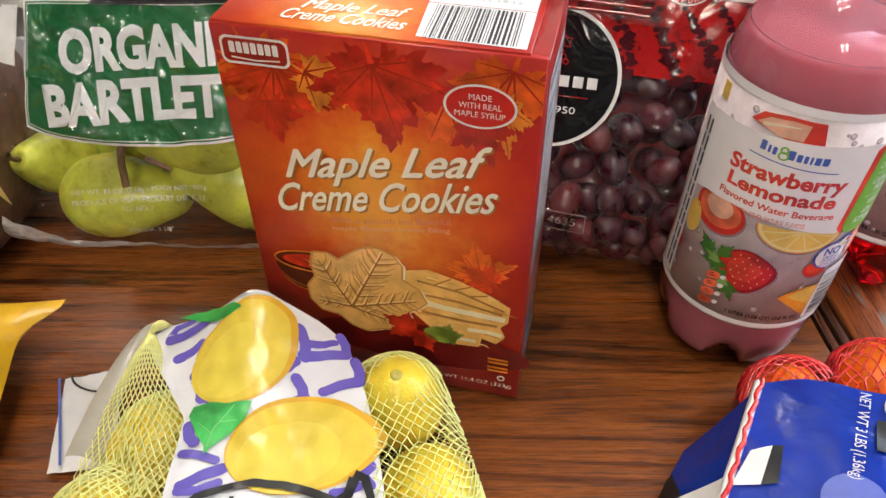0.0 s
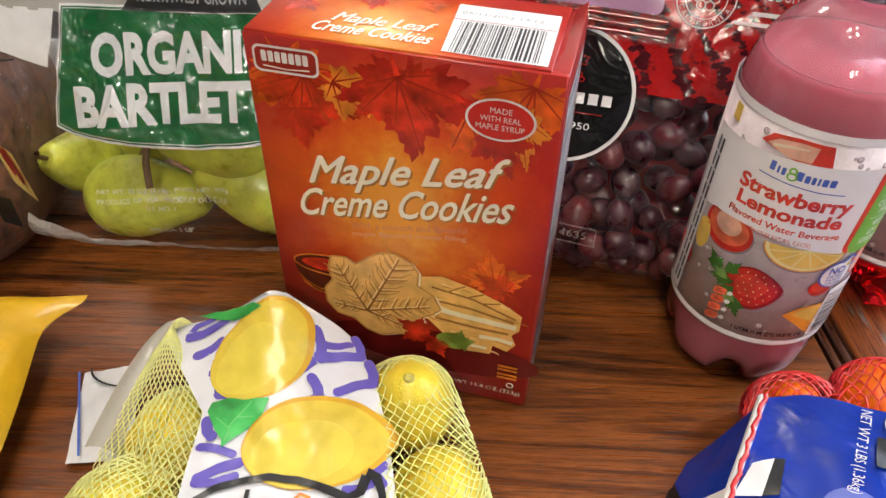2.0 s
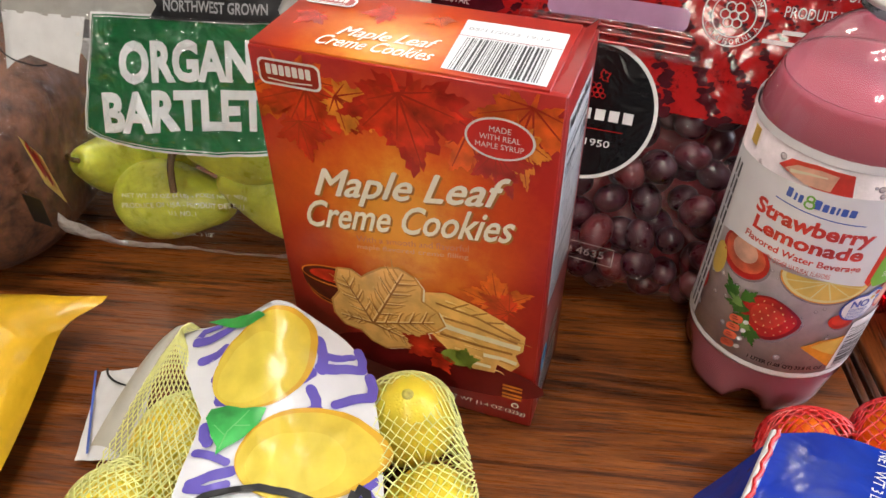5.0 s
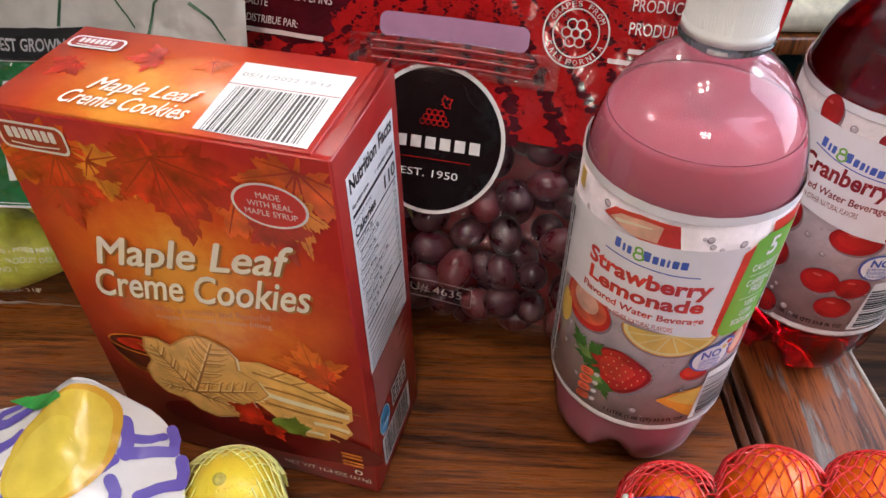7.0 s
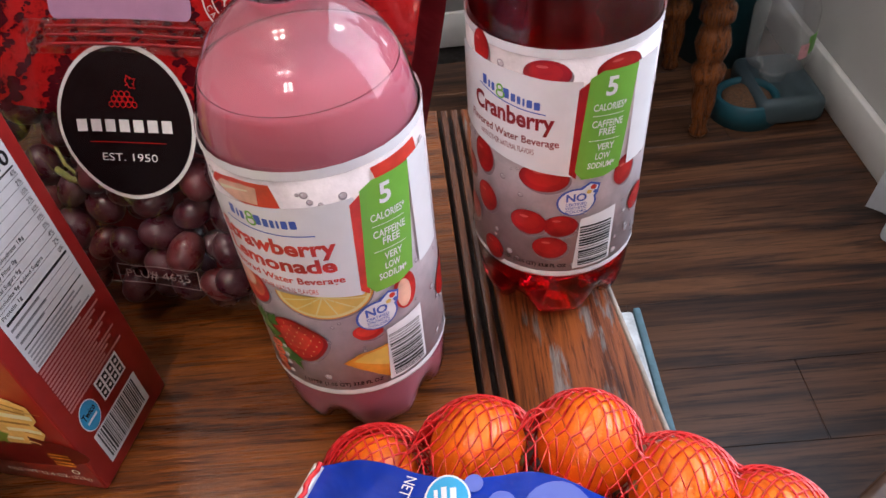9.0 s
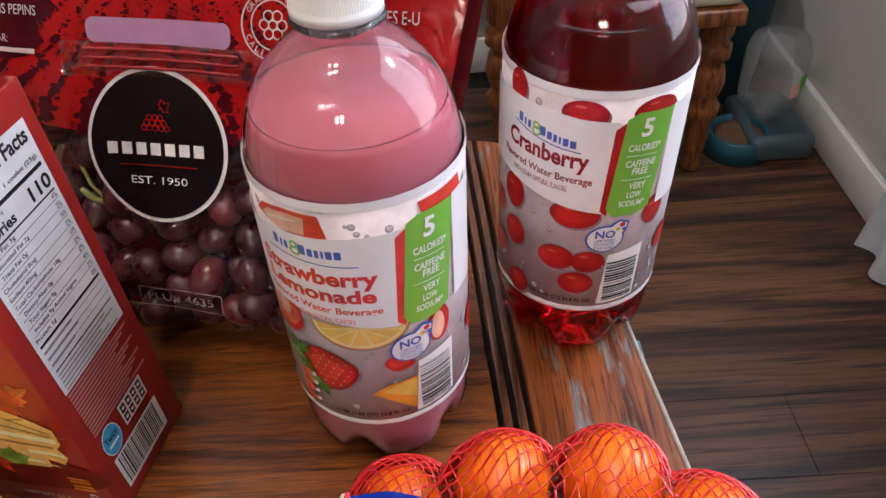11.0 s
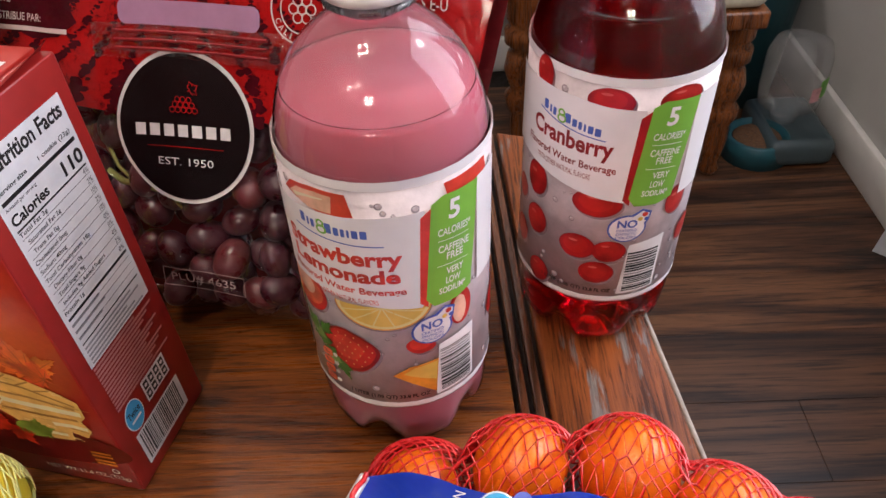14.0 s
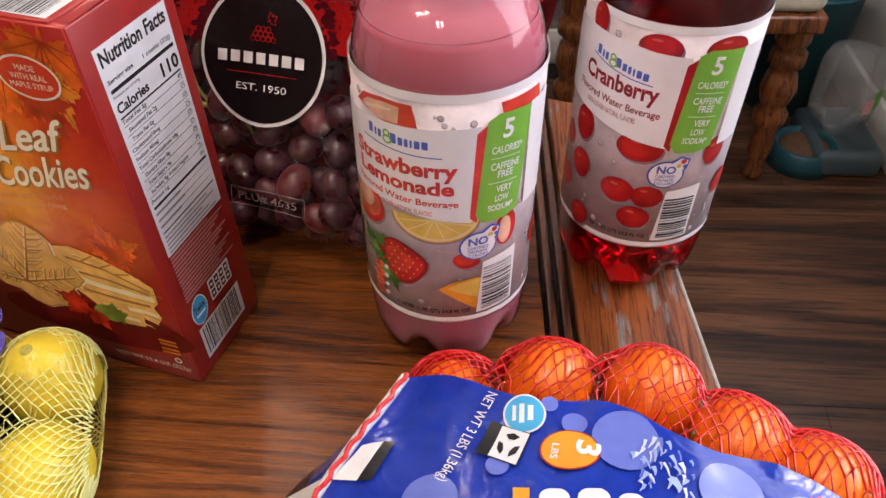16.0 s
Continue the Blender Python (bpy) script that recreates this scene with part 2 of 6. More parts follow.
def veins(cx, cy, s, turn, w, squash=1.0):
    c, n = math.cos(radians(turn)), math.sin(radians(turn))
    out = []
    for x, y in ((0, 0.92), (0.72, 0.26), (-0.72, 0.26), (0.5, -0.1), (-0.5, -0.1), (0.25, 0.5), (-0.25, 0.5)):
        out.append(line([(cx + s * (0 * c + 0.14 * n), cy - s * 0.14 * c), (cx + s * (x * squash * c - y * n), cy + s * (x * squash * n + y * c))], w, w * 0.3))
    return out


def art(name, outlines, at, height, material, parent, fine=0.012, label=""):
    """One printed shape: the outlines filled, cut fine enough to follow the surface, and laid just above it."""
    bm = bmesh.new()
    for o in outlines:
        clean = [p for i, p in enumerate(o) if math.dist(p, o[i - 1]) > 1e-6]
        try:
            bm.faces.new([bm.verts.new((x, y, 0)) for x, y in clean])
        except ValueError:
            pass
    bmesh.ops.triangulate(bm, faces=bm.faces[:])
    for _ in range(5):
        long = [e for e in bm.edges if e.calc_length() > fine]
        if not long:
            break
        bmesh.ops.subdivide_edges(bm, edges=long, cuts=1)
        bmesh.ops.triangulate(bm, faces=bm.faces[:])
    bm.normal_update()
    for f in bm.faces:
        if f.normal.z < 0:
            f.normal_flip()
    for v in bm.verts:
        v.co = at(v.co.x, v.co.y, height)
    ob = part(name, bm, material, parent, label, smooth=parent.name != "cookie_box")
    if len(outlines) > 6:
        ob["kind"] = "stuff"
    return ob


LETTERS = {}


def letters(text, bold=0.0, slant=0.0):
    key = (text, bold, slant)
    if key not in LETTERS:
        c = bpy.data.curves.new("text", "FONT")
        c.body, c.size, c.offset, c.shear, c.resolution_u = text, 1.0, bold, slant, 3
        ob = new("text", c)
        dg = bpy.context.evaluated_depsgraph_get()
        me = bpy.data.meshes.new_from_object(ob.evaluated_get(dg))
        LETTERS[key] = [tuple(v.co[:2]) for v in me.vertices], [tuple(p.vertices) for p in me.polygons]
        bpy.data.objects.remove(ob)
        bpy.data.curves.remove(c)
        bpy.data.meshes.remove(me)
    return LETTERS[key]


def words(text, x, y, w, h, at, height, material, parent, bold=0.02, slant=0.0, name="lettering", arch=0.0, up=False, label=""):
    """Lettering whose ink fills w by h from its lower left corner (x, y); up: it runs upwards; arch lifts its middle."""
    verts, faces = letters(text, bold, slant)
    xs, ys = [v[0] for v in verts], [v[1] for v in verts]
    x0, sx, y0, sy = min(xs), w / (max(xs) - min(xs)), min(ys), h / (max(ys) - min(ys))
    out = []
    for a, b in verts:
        u, v = (a - x0) * sx, (b - y0) * sy
        v += arch * (1 - (2 * u / w - 1) ** 2)
        out.append(tuple(at(x - v, y + u, height)) if up else tuple(at(x + u, y + v, height)))
    return part(name, (out, faces), material, parent, label, smooth=False)


def profile_curve(pairs):
    """A smooth curve through (z, depth) pairs."""
    zs, ds = np.array([p[0] for p in pairs]), np.array([p[1] for p in pairs])
    fine = np.linspace(zs[0], zs[-1], 200)
    y = np.interp(fine, zs, ds)
    for _ in range(3):
        y = np.convolve(np.pad(y, 9, mode="reflect", reflect_type="odd"), np.ones(19) / 19, "valid")
    return lambda z: float(np.interp(z, fine, y))


def rough3(x, y, z, s):
    return noise.noise(Vector((x * s, y * s, z * s)))


TOP = 0.75
WHITE = printed("white_ink", (0.7, 0.7, 0.71))
BLACK = printed("black_ink", (0.012, 0.012, 0.013))
GREY = printed("grey_ink", (0.3, 0.3, 0.31))

# ==== the room ====
WALL = surface("grey_wall_paint", (0.5, 0.5, 0.5), 0.7, 0.05, 8, 0.15, 300)
PAINT = surface("white_trim_paint", (0.78, 0.78, 0.77), 0.4, 0.05, 20, 0.05, 200)
CEIL = surface("white_ceiling_paint", (0.55, 0.54, 0.53), 0.8, 0.04, 10, 0.2, 250)
FLOOR = wood("dark_vinyl_plank", (0.017, 0.0055, 0.0023), (0.07, 0.025, 0.0095), (0.175, 0.073, 0.03), 0, 0.38, size=0.2, spec=0.6, tone=0.4)
tagged(part("floor", box(-2.3, 1.16, -3.3, 2.05, -0.06, -0.004), surface("floor_joint", (0.015, 0.01, 0.008), 0.6)), "dark subfloor showing in the joints between planks", "floor", kind="structure")
fl = bpy.data.objects["floor"]
tagged(part("wall_back", box(-2.3, 1.3, 2.05, 2.17, -0.06, 2.5), WALL), "pale grey painted wall behind the dining table", "wall", kind="structure")
tagged(part("wall_left", box(-2.42, -2.3, -3.3, 2.17, -0.06, 2.5), WALL), "pale grey painted wall", "wall", kind="structure")
# unseen wall closing the room, set far back so glossy films reflect it dimly
tagged(part("wall_front", box(-2.42, 1.3, -3.42, -3.3, -0.06, 2.5), WALL), "pale grey painted wall", "wall", kind="structure")
wr = tagged(new("wall_right"), "pale grey painted wall with a window", "wall", kind="structure")
WY0, WY1, WZ0, WZ1 = 0.15, 1.55, 0.8, 2.05
for n, dims in (("wall_panel", (1.16, 1.3, -3.3, WY0, -0.06, 2.5)), ("wall_panel", (1.16, 1.3, WY1, 2.05, -0.06, 2.5)), ("wall_panel", (1.16, 1.3, WY0, WY1, -0.06, WZ0)), ("wall_panel", (1.16, 1.3, WY0, WY1, WZ1, 2.5))):
    part(n, box(*dims), WALL, wr, smooth=False)
tagged(part("ceiling", box(-2.42, 1.3, -3.42, 2.17, 2.5, 2.6), CEIL), "white painted ceiling", "ceiling", kind="structure")
win = tagged(new("window_1"), "white framed window letting daylight in", "window", kind="structure")
for a, b, c, d in ((WY0, WY0 + 0.05, WZ0, WZ1), (WY1 - 0.05, WY1, WZ0, WZ1), (WY0 + 0.05, WY1 - 0.05, WZ0, WZ0 + 0.05), (WY0 + 0.05, WY1 - 0.05, WZ1 - 0.05, WZ1), (0.83, 0.87, WZ0 + 0.05, WZ1 - 0.05)):
    part("window_frame", box(1.2, 1.24, a, b, c, d, 0.004), PAINT, win)
part("window_sill", box(1.12, 1.2, WY0 - 0.03, WY1 + 0.03, WZ0 - 0.03, WZ0 - 0.002, 0.004), PAINT, win)
tagged(part("baseboard", box(1.142, 1.158, -3.29, 2.03, 0.0, 0.1, 0.003), PAINT), "white painted baseboard along the grey wall", "baseboard", kind="structure")
tagged(part("baseboard", box(-2.29, 1.14, 2.032, 2.048, 0.0, 0.1, 0.003), PAINT), "white painted baseboard along the grey wall", "baseboard", kind="structure")

# ceiling lamp with four bulbs over the table
BULBM = emitter("lit_bulb", (1.0, 0.86, 0.68), BULB)
METAL = surface("brushed_nickel", (0.45, 0.43, 0.4), 0.3, 0.1, 80, 0.05, 500, metal=1.0)


def ceiling_lamp(x, y, z):
    lamp = thing("ceiling_lamp", pose(x, y, z), "brushed nickel ceiling lamp with four lit bulbs", "ceiling lamp", "ceiling lamps")
    part("canopy", lathe([(0.08, 2.497 - z), (0.08, 2.48 - z), (0.03, 2.46 - z), (0.012, 2.45 - z)], 32), METAL, lamp)
    part("stem", lathe([(0.012, 2.45 - z), (0.012, 0.085)], 16), METAL, lamp)
    for k in range(4):
        a = radians(45 + 90 * k)
        c, s = math.cos(a), math.sin(a)
        part("arm", tube([[(0, 0, 0.09), (0.06 * c, 0.06 * s, 0.095), (0.105 * c, 0.105 * s, 0.075), (0.115 * c, 0.115 * s, 0.045)]], 0.007, 8), METAL, lamp)
        b = part("bulb", ellipsoid(0.044, 0.044, 0.05), BULBM, lamp, "glowing warm bulb")
        b.location = (0.115 * c, 0.115 * s, 0)
    return lamp


ceiling_lamp(0.06, 0.14, 2.15)
ceiling_lamp(-0.3, 1.62, 2.2)
# added lamp behind the camera that fills the fronts; no such source is known
ceiling_lamp(0.1, -1.0, 1.85)

# ==== the table ====
OAKX = wood("varnished_oak_top", (0.034, 0.009, 0.0022), (0.125, 0.034, 0.0065), (0.235, 0.07, 0.013), 0, 0.25, spec=0.45)
OAKY = wood("worn_oak_end", (0.036, 0.009, 0.0025), (0.13, 0.034, 0.008), (0.22, 0.06, 0.013), 1, 0.34, wear=0.85, spec=0.2)
BEAD = wood("dark_oak_bead", (0.03, 0.009, 0.003), (0.085, 0.026, 0.008), (0.14, 0.046, 0.014), 1, 0.25)
OAKE = surface("bare_worn_edge", (0.3, 0.25, 0.21), 0.6, 0.4, 90, 0.3)
table = thing("dining_table", pose(0, 0, 0), "reddish brown oak dining table with a worn end board", "table")
OUT = [(0.404, -0.42), (0.402, 0.2), (0.397, 0.33), (0.387, 0.425), (0.374, 0.515), (0.36, 0.575), (0.34, 0.603), (0.315, 0.61)]
def bead_x(y, k=0.0):
    """The beaded joint before the end board runs slightly askew."""
    return 0.3125 - 0.055 * (y - 0.369) + k


def strip(k0, k1):
    return [(bead_x(-0.42, k0), -0.42), (bead_x(-0.42, k1), -0.42), (bead_x(0.61, k1), 0.61), (bead_x(0.61, k0), 0.61)]


part("tabletop", prism([(-1.2, -0.42), (bead_x(-0.42), -0.42), (bead_x(0.61), 0.61), (-1.2, 0.61)], TOP - 0.028, TOP, 0.0015), OAKX, table)
part("end_board", prism([(bead_x(0.6105, 0.0174), 0.6105), (bead_x(-0.42, 0.0174), -0.42)] + OUT[:7], TOP - 0.028, TOP - 0.0004, 0.0025), OAKY, table, "end board with the varnish worn to grey")
for k in (0.0028, 0.0101):
    part("bead_strip", prism(strip(k, k + 0.0045), TOP - 0.028, TOP - 0.0008, 0.0012), BEAD, table)
part("groove_bed", prism(strip(-0.003, 0.021), TOP - 0.03, TOP - 0.008), surface("dark_groove", (0.012, 0.007, 0.005), 0.7), table)
part("edge_wear", tube([[(x + 0.0003, y, TOP - 0.0016) for x, y in OUT[:6]]], 0.0016, 6), OAKE, table, "bare wood showing along the edge")
part("apron", box(-1.1, 0.29, 0.5, 0.53, TOP - 0.12, TOP - 0.03), OAKX, table)
part("apron", box(-1.1, 0.29, -0.34, -0.31, TOP - 0.12, TOP - 0.03), OAKX, table)
TURN = [(0.03, 0), (0.034, 0.03), (0.024, 0.06), (0.036, 0.12), (0.03, 0.3), (0.042, 0.42), (0.028, 0.47), (0.04, 0.5), (0.03, 0.53), (0.038, 0.56), (0.038, 0.72)]
for x, y in ((0.24, 0.48), (0.24, -0.3), (-1.05, 0.48), (-1.05, -0.3)):
    part("leg", lathe(TURN, 24), OAKX, table).location = (x, y, 0)

# ==== cookie carton ====
BW, BD, BH = 0.1275, 0.058, 0.1905


def carton_art(name, edge, centre, spot, sx, sz):
    """Autumn print: an amber glow in the middle that deepens to red at the rim."""
    m, t, b = nodes(name)
    at = coords(t, (1 / sx, 1 / sx, 1 / sz), move=(-spot[0] / sx, -spot[1] / sx, -spot[2] / sz))
    dist = t.nodes.new("ShaderNodeVectorMath")
    dist.operation = "LENGTH"
    t.links.new(at, dist.inputs[0])
    n = add(t, "ShaderNodeTexNoise", Scale=38.0, Detail=7.0, Roughness=0.7)
    t.links.new(coords(t), n.inputs[0])
    s = t.nodes.new("ShaderNodeMath")
    s.operation = "MULTIPLY_ADD"
    s.inputs[1].default_value = 0.75
    t.links.new(n.outputs[0], s.inputs[0]), t.links.new(dist.outputs["Value"], s.inputs[2])
    k = t.nodes.new("ShaderNodeMath")
    k.operation = "MULTIPLY"
    k.inputs[1].default_value = 0.6
    t.links.new(s.outputs[0], k.inputs[0])
    r = ramp(t, k.outputs[0], [(0.2, shade(centre, 1.1)), (0.36, centre), (0.46, (0.66, 0.16, 0.016)), (0.6, (0.56, 0.062, 0.01)), (0.82, edge)])
    t.links.new(r.outputs[0], b.inputs["Base Color"])
    b.inputs["Roughness"].default_value = 0.3
    fine = add(t, "ShaderNodeTexNoise", Scale=900.0, Detail=2.0)
    t.links.new(coords(t), fine.inputs[0])
    bumped(t, b, fine.outputs[0], 0.06, 0.0004)
    return m


CRED = printed("carton_red", (0.3, 0.016, 0.013), 0.3, 0.08)
carton = thing("cookie_box", pose(0.141, 0.3305, TOP + 0.0005, 0, 0, -13.3), "red and orange cookie carton with maple leaf print", "box")
FRONT = carton_art("carton_front_print", (0.36, 0.016, 0.01), (0.76, 0.31, 0.035), (-0.066, 0, 0.116), 0.069, 0.082)
TOPM = carton_art("carton_top_print", (0.36, 0.02, 0.012), (0.76, 0.3, 0.035), (-0.078, 0.014, BH), 0.056, 0.05)
part("body", box(-BW, 0, 0, BD, 0, BH - 0.0008, 0.0008), CRED, carton)
part("front_panel", box(-BW + 0.0006, -0.0006, -0.0005, 0.003, 0.0006, BH - 0.0006, 0.0004, 1), FRONT, carton, "front with amber glow and maple leaves")
part("top_panel", box(-BW + 0.0006, -0.0068, 0.0008, BD - 0.0006, BH - 0.002, BH + 0.0004, 0.0003, 1), TOPM, carton, "top with the lettering and the bar code")
flap = sheet(lambda u, v: (-0.0068 + 0.0064 * u, 0.002 + 0.0555 * v, BH - 0.0006 - 0.0016 * (1 - u) * v + 0.0045 * v * v * u), [0, 0.5, 1], [i / 6 for i in range(7)])
part("tuck_flap", flap, CRED, carton, "tuck flap sprung slightly open")


def on_front(u, v, h):
    return Vector((u, -0.0005 - h, v))


def on_side(u, v, h):
    return Vector((h, u, v))


def on_top(u, v, h):
    return Vector((u, v, BH + 0.0004 + h))


def clip(o, x0=-BW + 0.0008, x1=-0.0008, y0=0.001, y1=BH - 0.001):
    """Cuts an outline to the panel."""
    for k, lim, s_ in ((0, x0, 1), (0, x1, -1), (1, y0, 1), (1, y1, -1)):
        out = []
        for a, b in zip(o, o[1:] + o[:1]):
            ia, ib = s_ * (a[k] - lim) >= 0, s_ * (b[k] - lim) >= 0
            if ia:
                out.append(a)
            if ia != ib:
                f = (lim - a[k]) / (b[k] - a[k])
                out.append((a[0] + f * (b[0] - a[0]), a[1] + f * (b[1] - a[1])))
        o = out
        if len(o) < 3:
            return []
    return o


def rising(u, v, h):
    return on_front(u, v + 0.165 * (u + 0.11), h)


LRED = printed("leaf_red", (0.56, 0.03, 0.009), 0.3, 0.6)
LRED2 = printed("leaf_crimson", (0.46, 0.016, 0.009), 0.3, 0.4)
LORA = printed("leaf_orange", (0.66, 0.1, 0.01), 0.3, 0.5)
LAMB = printed("leaf_amber", (0.68, 0.22, 0.022), 0.3, 0.4)
LVEIN = printed("leaf_vein", (0.36, 0.018, 0.008), 0.3)
COOK = printed("cookie_tan", (0.74, 0.42, 0.12), 0.35, 0.22)
COOKL = printed("cookie_light", (0.84, 0.58, 0.24), 0.35, 0.1)
COOKD = printed("cookie_brown", (0.36, 0.15, 0.03), 0.35, 0.2)
COOKM = printed("cookie_toast", (0.56, 0.27, 0.06), 0.35, 0.2)
CREAM = printed("cream_ink", (0.76, 0.68, 0.5), 0.35)
LGREEN = printed("leaf_green", (0.22, 0.3, 0.04), 0.35, 0.4)
SYRUP = printed("syrup_brown", (0.1, 0.015, 0.008), 0.3, 0.4)
SHADOWINK = printed("maroon_ink", (0.13, 0.006, 0.006), 0.3, 0.15)
TITLE = printed("warm_white_ink", (0.82, 0.77, 0.67), 0.35)
for i, (x, z, s, a, mt, q) in enumerate(((-0.111, 0.176, 0.030, 205, LORA, 1.0), (-0.104, 0.171, 0.030, 172, LRED, 1.0), (-0.088, 0.172, 0.026, 240, LAMB, 0.6), (-0.034, 0.166, 0.026, 215, LORA, 0.8), (-0.059, 0.178, 0.036, 180, LRED2, 1.05), (-0.063, 0.176, 0.031, 196, LRED, 0.9), (-0.013, 0.180, 0.028, 165, LORA, 0.9), (-0.0155, 0.168, 0.022, 190, LAMB, 0.6), (-0.024, 0.160, 0.02, 200, LRED2, 0.8), (-0.021, 0.084, 0.019, 10, LORA, 1.1), (-0.017, 0.08, 0.015, 60, LRED, 0.9), (-0.108, 0.157, 0.018, 190, LRED2, 0.9))):
    art("maple_leaf_print", [o for o in (clip(v_) for v_ in leaf_fan(x, z, s, a, q)) if o], on_front, 0.00004 + 0.00003 * i, mt, carton)
    art("leaf_vein_print", [o for o in (clip(v_) for v_ in veins(x, z, s, a, s * 0.035, q)) if o], on_front, 0.00006 + 0.00003 * i, LVEIN, carton)
art("plate_shade_print", [disc(-0.05, 0.03, 0.055, 0.014)], on_front, 0.00045, SHADOWINK, carton)
art("syrup_bowl_print", [disc(-0.1, 0.074, 0.0195, 0.0065) , disc(-0.1, 0.073, 0.019, 0.0185, 30, 180, 360)], on_front, 0.00048, SYRUP, carton)
art("syrup_print", [disc(-0.0995, 0.0745, 0.0155, 0.0042)], on_front, 0.00052, LRED, carton)
art("bowl_rim_print", [ring(-0.1, 0.0745, 0.019, 0.0008, 0.0062), line(disc(-0.1, 0.066, 0.017, 0.011, 20, 200, 300), 0.0006), line(disc(-0.1, 0.07, 0.018, 0.013, 20, 200, 290), 0.0005)], on_front, 0.00056, LAMB, carton)
stack = [(-0.056, 0.079), (-0.045, 0.082), (-0.03, 0.078), (-0.016, 0.072), (-0.0065, 0.066), (-0.007, 0.056), (-0.0105, 0.052), (-0.008, 0.046), (-0.012, 0.04), (-0.019, 0.0425), (-0.02, 0.036), (-0.031, 0.035), (-0.044, 0.044), (-0.055, 0.055)]
art("cookie_stack_print", [stack], on_front, 0.00058, COOK, carton)
art("cookie_filling_print", [line([(-0.05, 0.0605), (-0.036, 0.059), (-0.02, 0.058), (-0.0085, 0.0575)], 0.0032), line([(-0.026, 0.047), (-0.017, 0.0475), (-0.0095, 0.0465)], 0.0025), line([(-0.034, 0.0395), (-0.022, 0.0395)], 0.002)], on_front, 0.00062, CREAM, carton)
layers_ = random.Random(21)
crumbs = []
for k in range(46):
    x, z = layers_.uniform(-0.05, -0.009), layers_.uniform(0.037, 0.079)
    if z < 0.083 + (x + 0.05) * -0.32 and z > 0.047 - (x + 0.05) * 0.5:
        crumbs.append(line([(x, z), (x + 0.003, z - 0.0004), (x + layers_.uniform(0.004, 0.008), z - layers_.uniform(0.0004, 0.002))], layers_.uniform(0.0006, 0.0014), 0.0003))
art("cookie_ridge_print", crumbs[::2], on_front, 0.0006, COOKM, carton)
art("cookie_ridge_print", crumbs[1::2], on_front, 0.00061, COOKL, carton)
art("cookie_vein_print", [line([(-0.05, 0.074), (-0.03, 0.071), (-0.009, 0.063)], 0.0012), line([(-0.042, 0.073), (-0.034, 0.0785)], 0.0009), line([(-0.033, 0.0715), (-0.025, 0.0755)], 0.0009), line([(-0.025, 0.0695), (-0.017, 0.0715)], 0.0009), line([(-0.046, 0.0655), (-0.03, 0.0645), (-0.01, 0.0605)], 0.0014), line([(-0.048, 0.054), (-0.028, 0.0525), (-0.012, 0.0525)], 0.0016)], on_front, 0.00064, COOKD, carton)
ck = [(-0.0995, 0.0815), (-0.092, 0.0825), (-0.0875, 0.079), (-0.083, 0.083), (-0.076, 0.0885), (-0.068, 0.0905), (-0.0605, 0.087), (-0.0565, 0.081), (-0.057, 0.073), (-0.049, 0.068), (-0.0455, 0.06), (-0.05, 0.055), (-0.055, 0.052), (-0.053, 0.046), (-0.06, 0.0385), (-0.068, 0.037), (-0.0765, 0.0335), (-0.084, 0.036), (-0.09, 0.042), (-0.099, 0.0435), (-0.104, 0.05), (-0.1045, 0.059), (-0.1, 0.066), (-0.1015, 0.074)]
art("leaf_cookie_print", [[(x + 0.0014, z - 0.0004) for x, z in ck]], on_front, 0.00066, CREAM, carton)
art("leaf_cookie_print", [ck], on_front, 0.0007, COOK, carton)
vn = []
for tip, side in (((-0.0655, 0.0875), 4), ((-0.0975, 0.077), 3), ((-0.0505, 0.06), 4), ((-0.1, 0.05), 2), ((-0.06, 0.042), 2)):
    hub = (-0.083, 0.049)
    vn.append(line([hub, tip], 0.0013, 0.0006))
    for k in range(1, side + 1):
        f = k / (side + 1)
        bx_, bz_ = hub[0] + f * (tip[0] - hub[0]), hub[1] + f * (tip[1] - hub[1])
        dx, dz = tip[0] - hub[0], tip[1] - hub[1]
        for s in (1, -1):
            vn.append(line([(bx_, bz_), (bx_ + 0.16 * dx - s * 0.2 * dz, bz_ + 0.16 * dz + s * 0.2 * dx)], 0.0008, 0.0003))
toast = []
for tip, n_ in (((-0.0655, 0.0875), 9), ((-0.0975, 0.077), 7), ((-0.0505, 0.06), 8), ((-0.1, 0.05), 5), ((-0.06, 0.042), 5)):
    for k in range(1, n_):
        f = k / n_
        bx_, bz_ = -0.083 + f * (tip[0] + 0.083), 0.049 + f * (tip[1] - 0.049)
        dx, dz = tip[0] + 0.083, tip[1] - 0.049
        for q in (1, -1):
            toast.append(line([(bx_, bz_), (bx_ + 0.1 * dx - q * 0.13 * dz, bz_ + 0.1 * dz + q * 0.13 * dx), (bx_ + 0.22 * dx - q * 0.2 * dz, bz_ + 0.22 * dz + q * 0.2 * dx)], 0.0012, 0.0004))
art("cookie_ridge_print", toast, on_front, 0.00071, COOKM, carton)
art("cookie_rim_print", [line(ck + ck[:1], 0.0011)], on_front, 0.00073, COOKM, carton)
art("cookie_vein_print", vn, on_front, 0.00074, COOKD, carton)
art("cookie_vein_print", [[(x - 0.0006, z + 0.0007) for x, z in o] for o in vn], on_front, 0.00072, COOKL, carton)
art("red_leaf_print", [leaf(-0.056, 0.041, 0.014, 60, 0.9), leaf(-0.048, 0.035, 0.011, 210, 0.8)], on_front, 0.00078, LRED, carton)
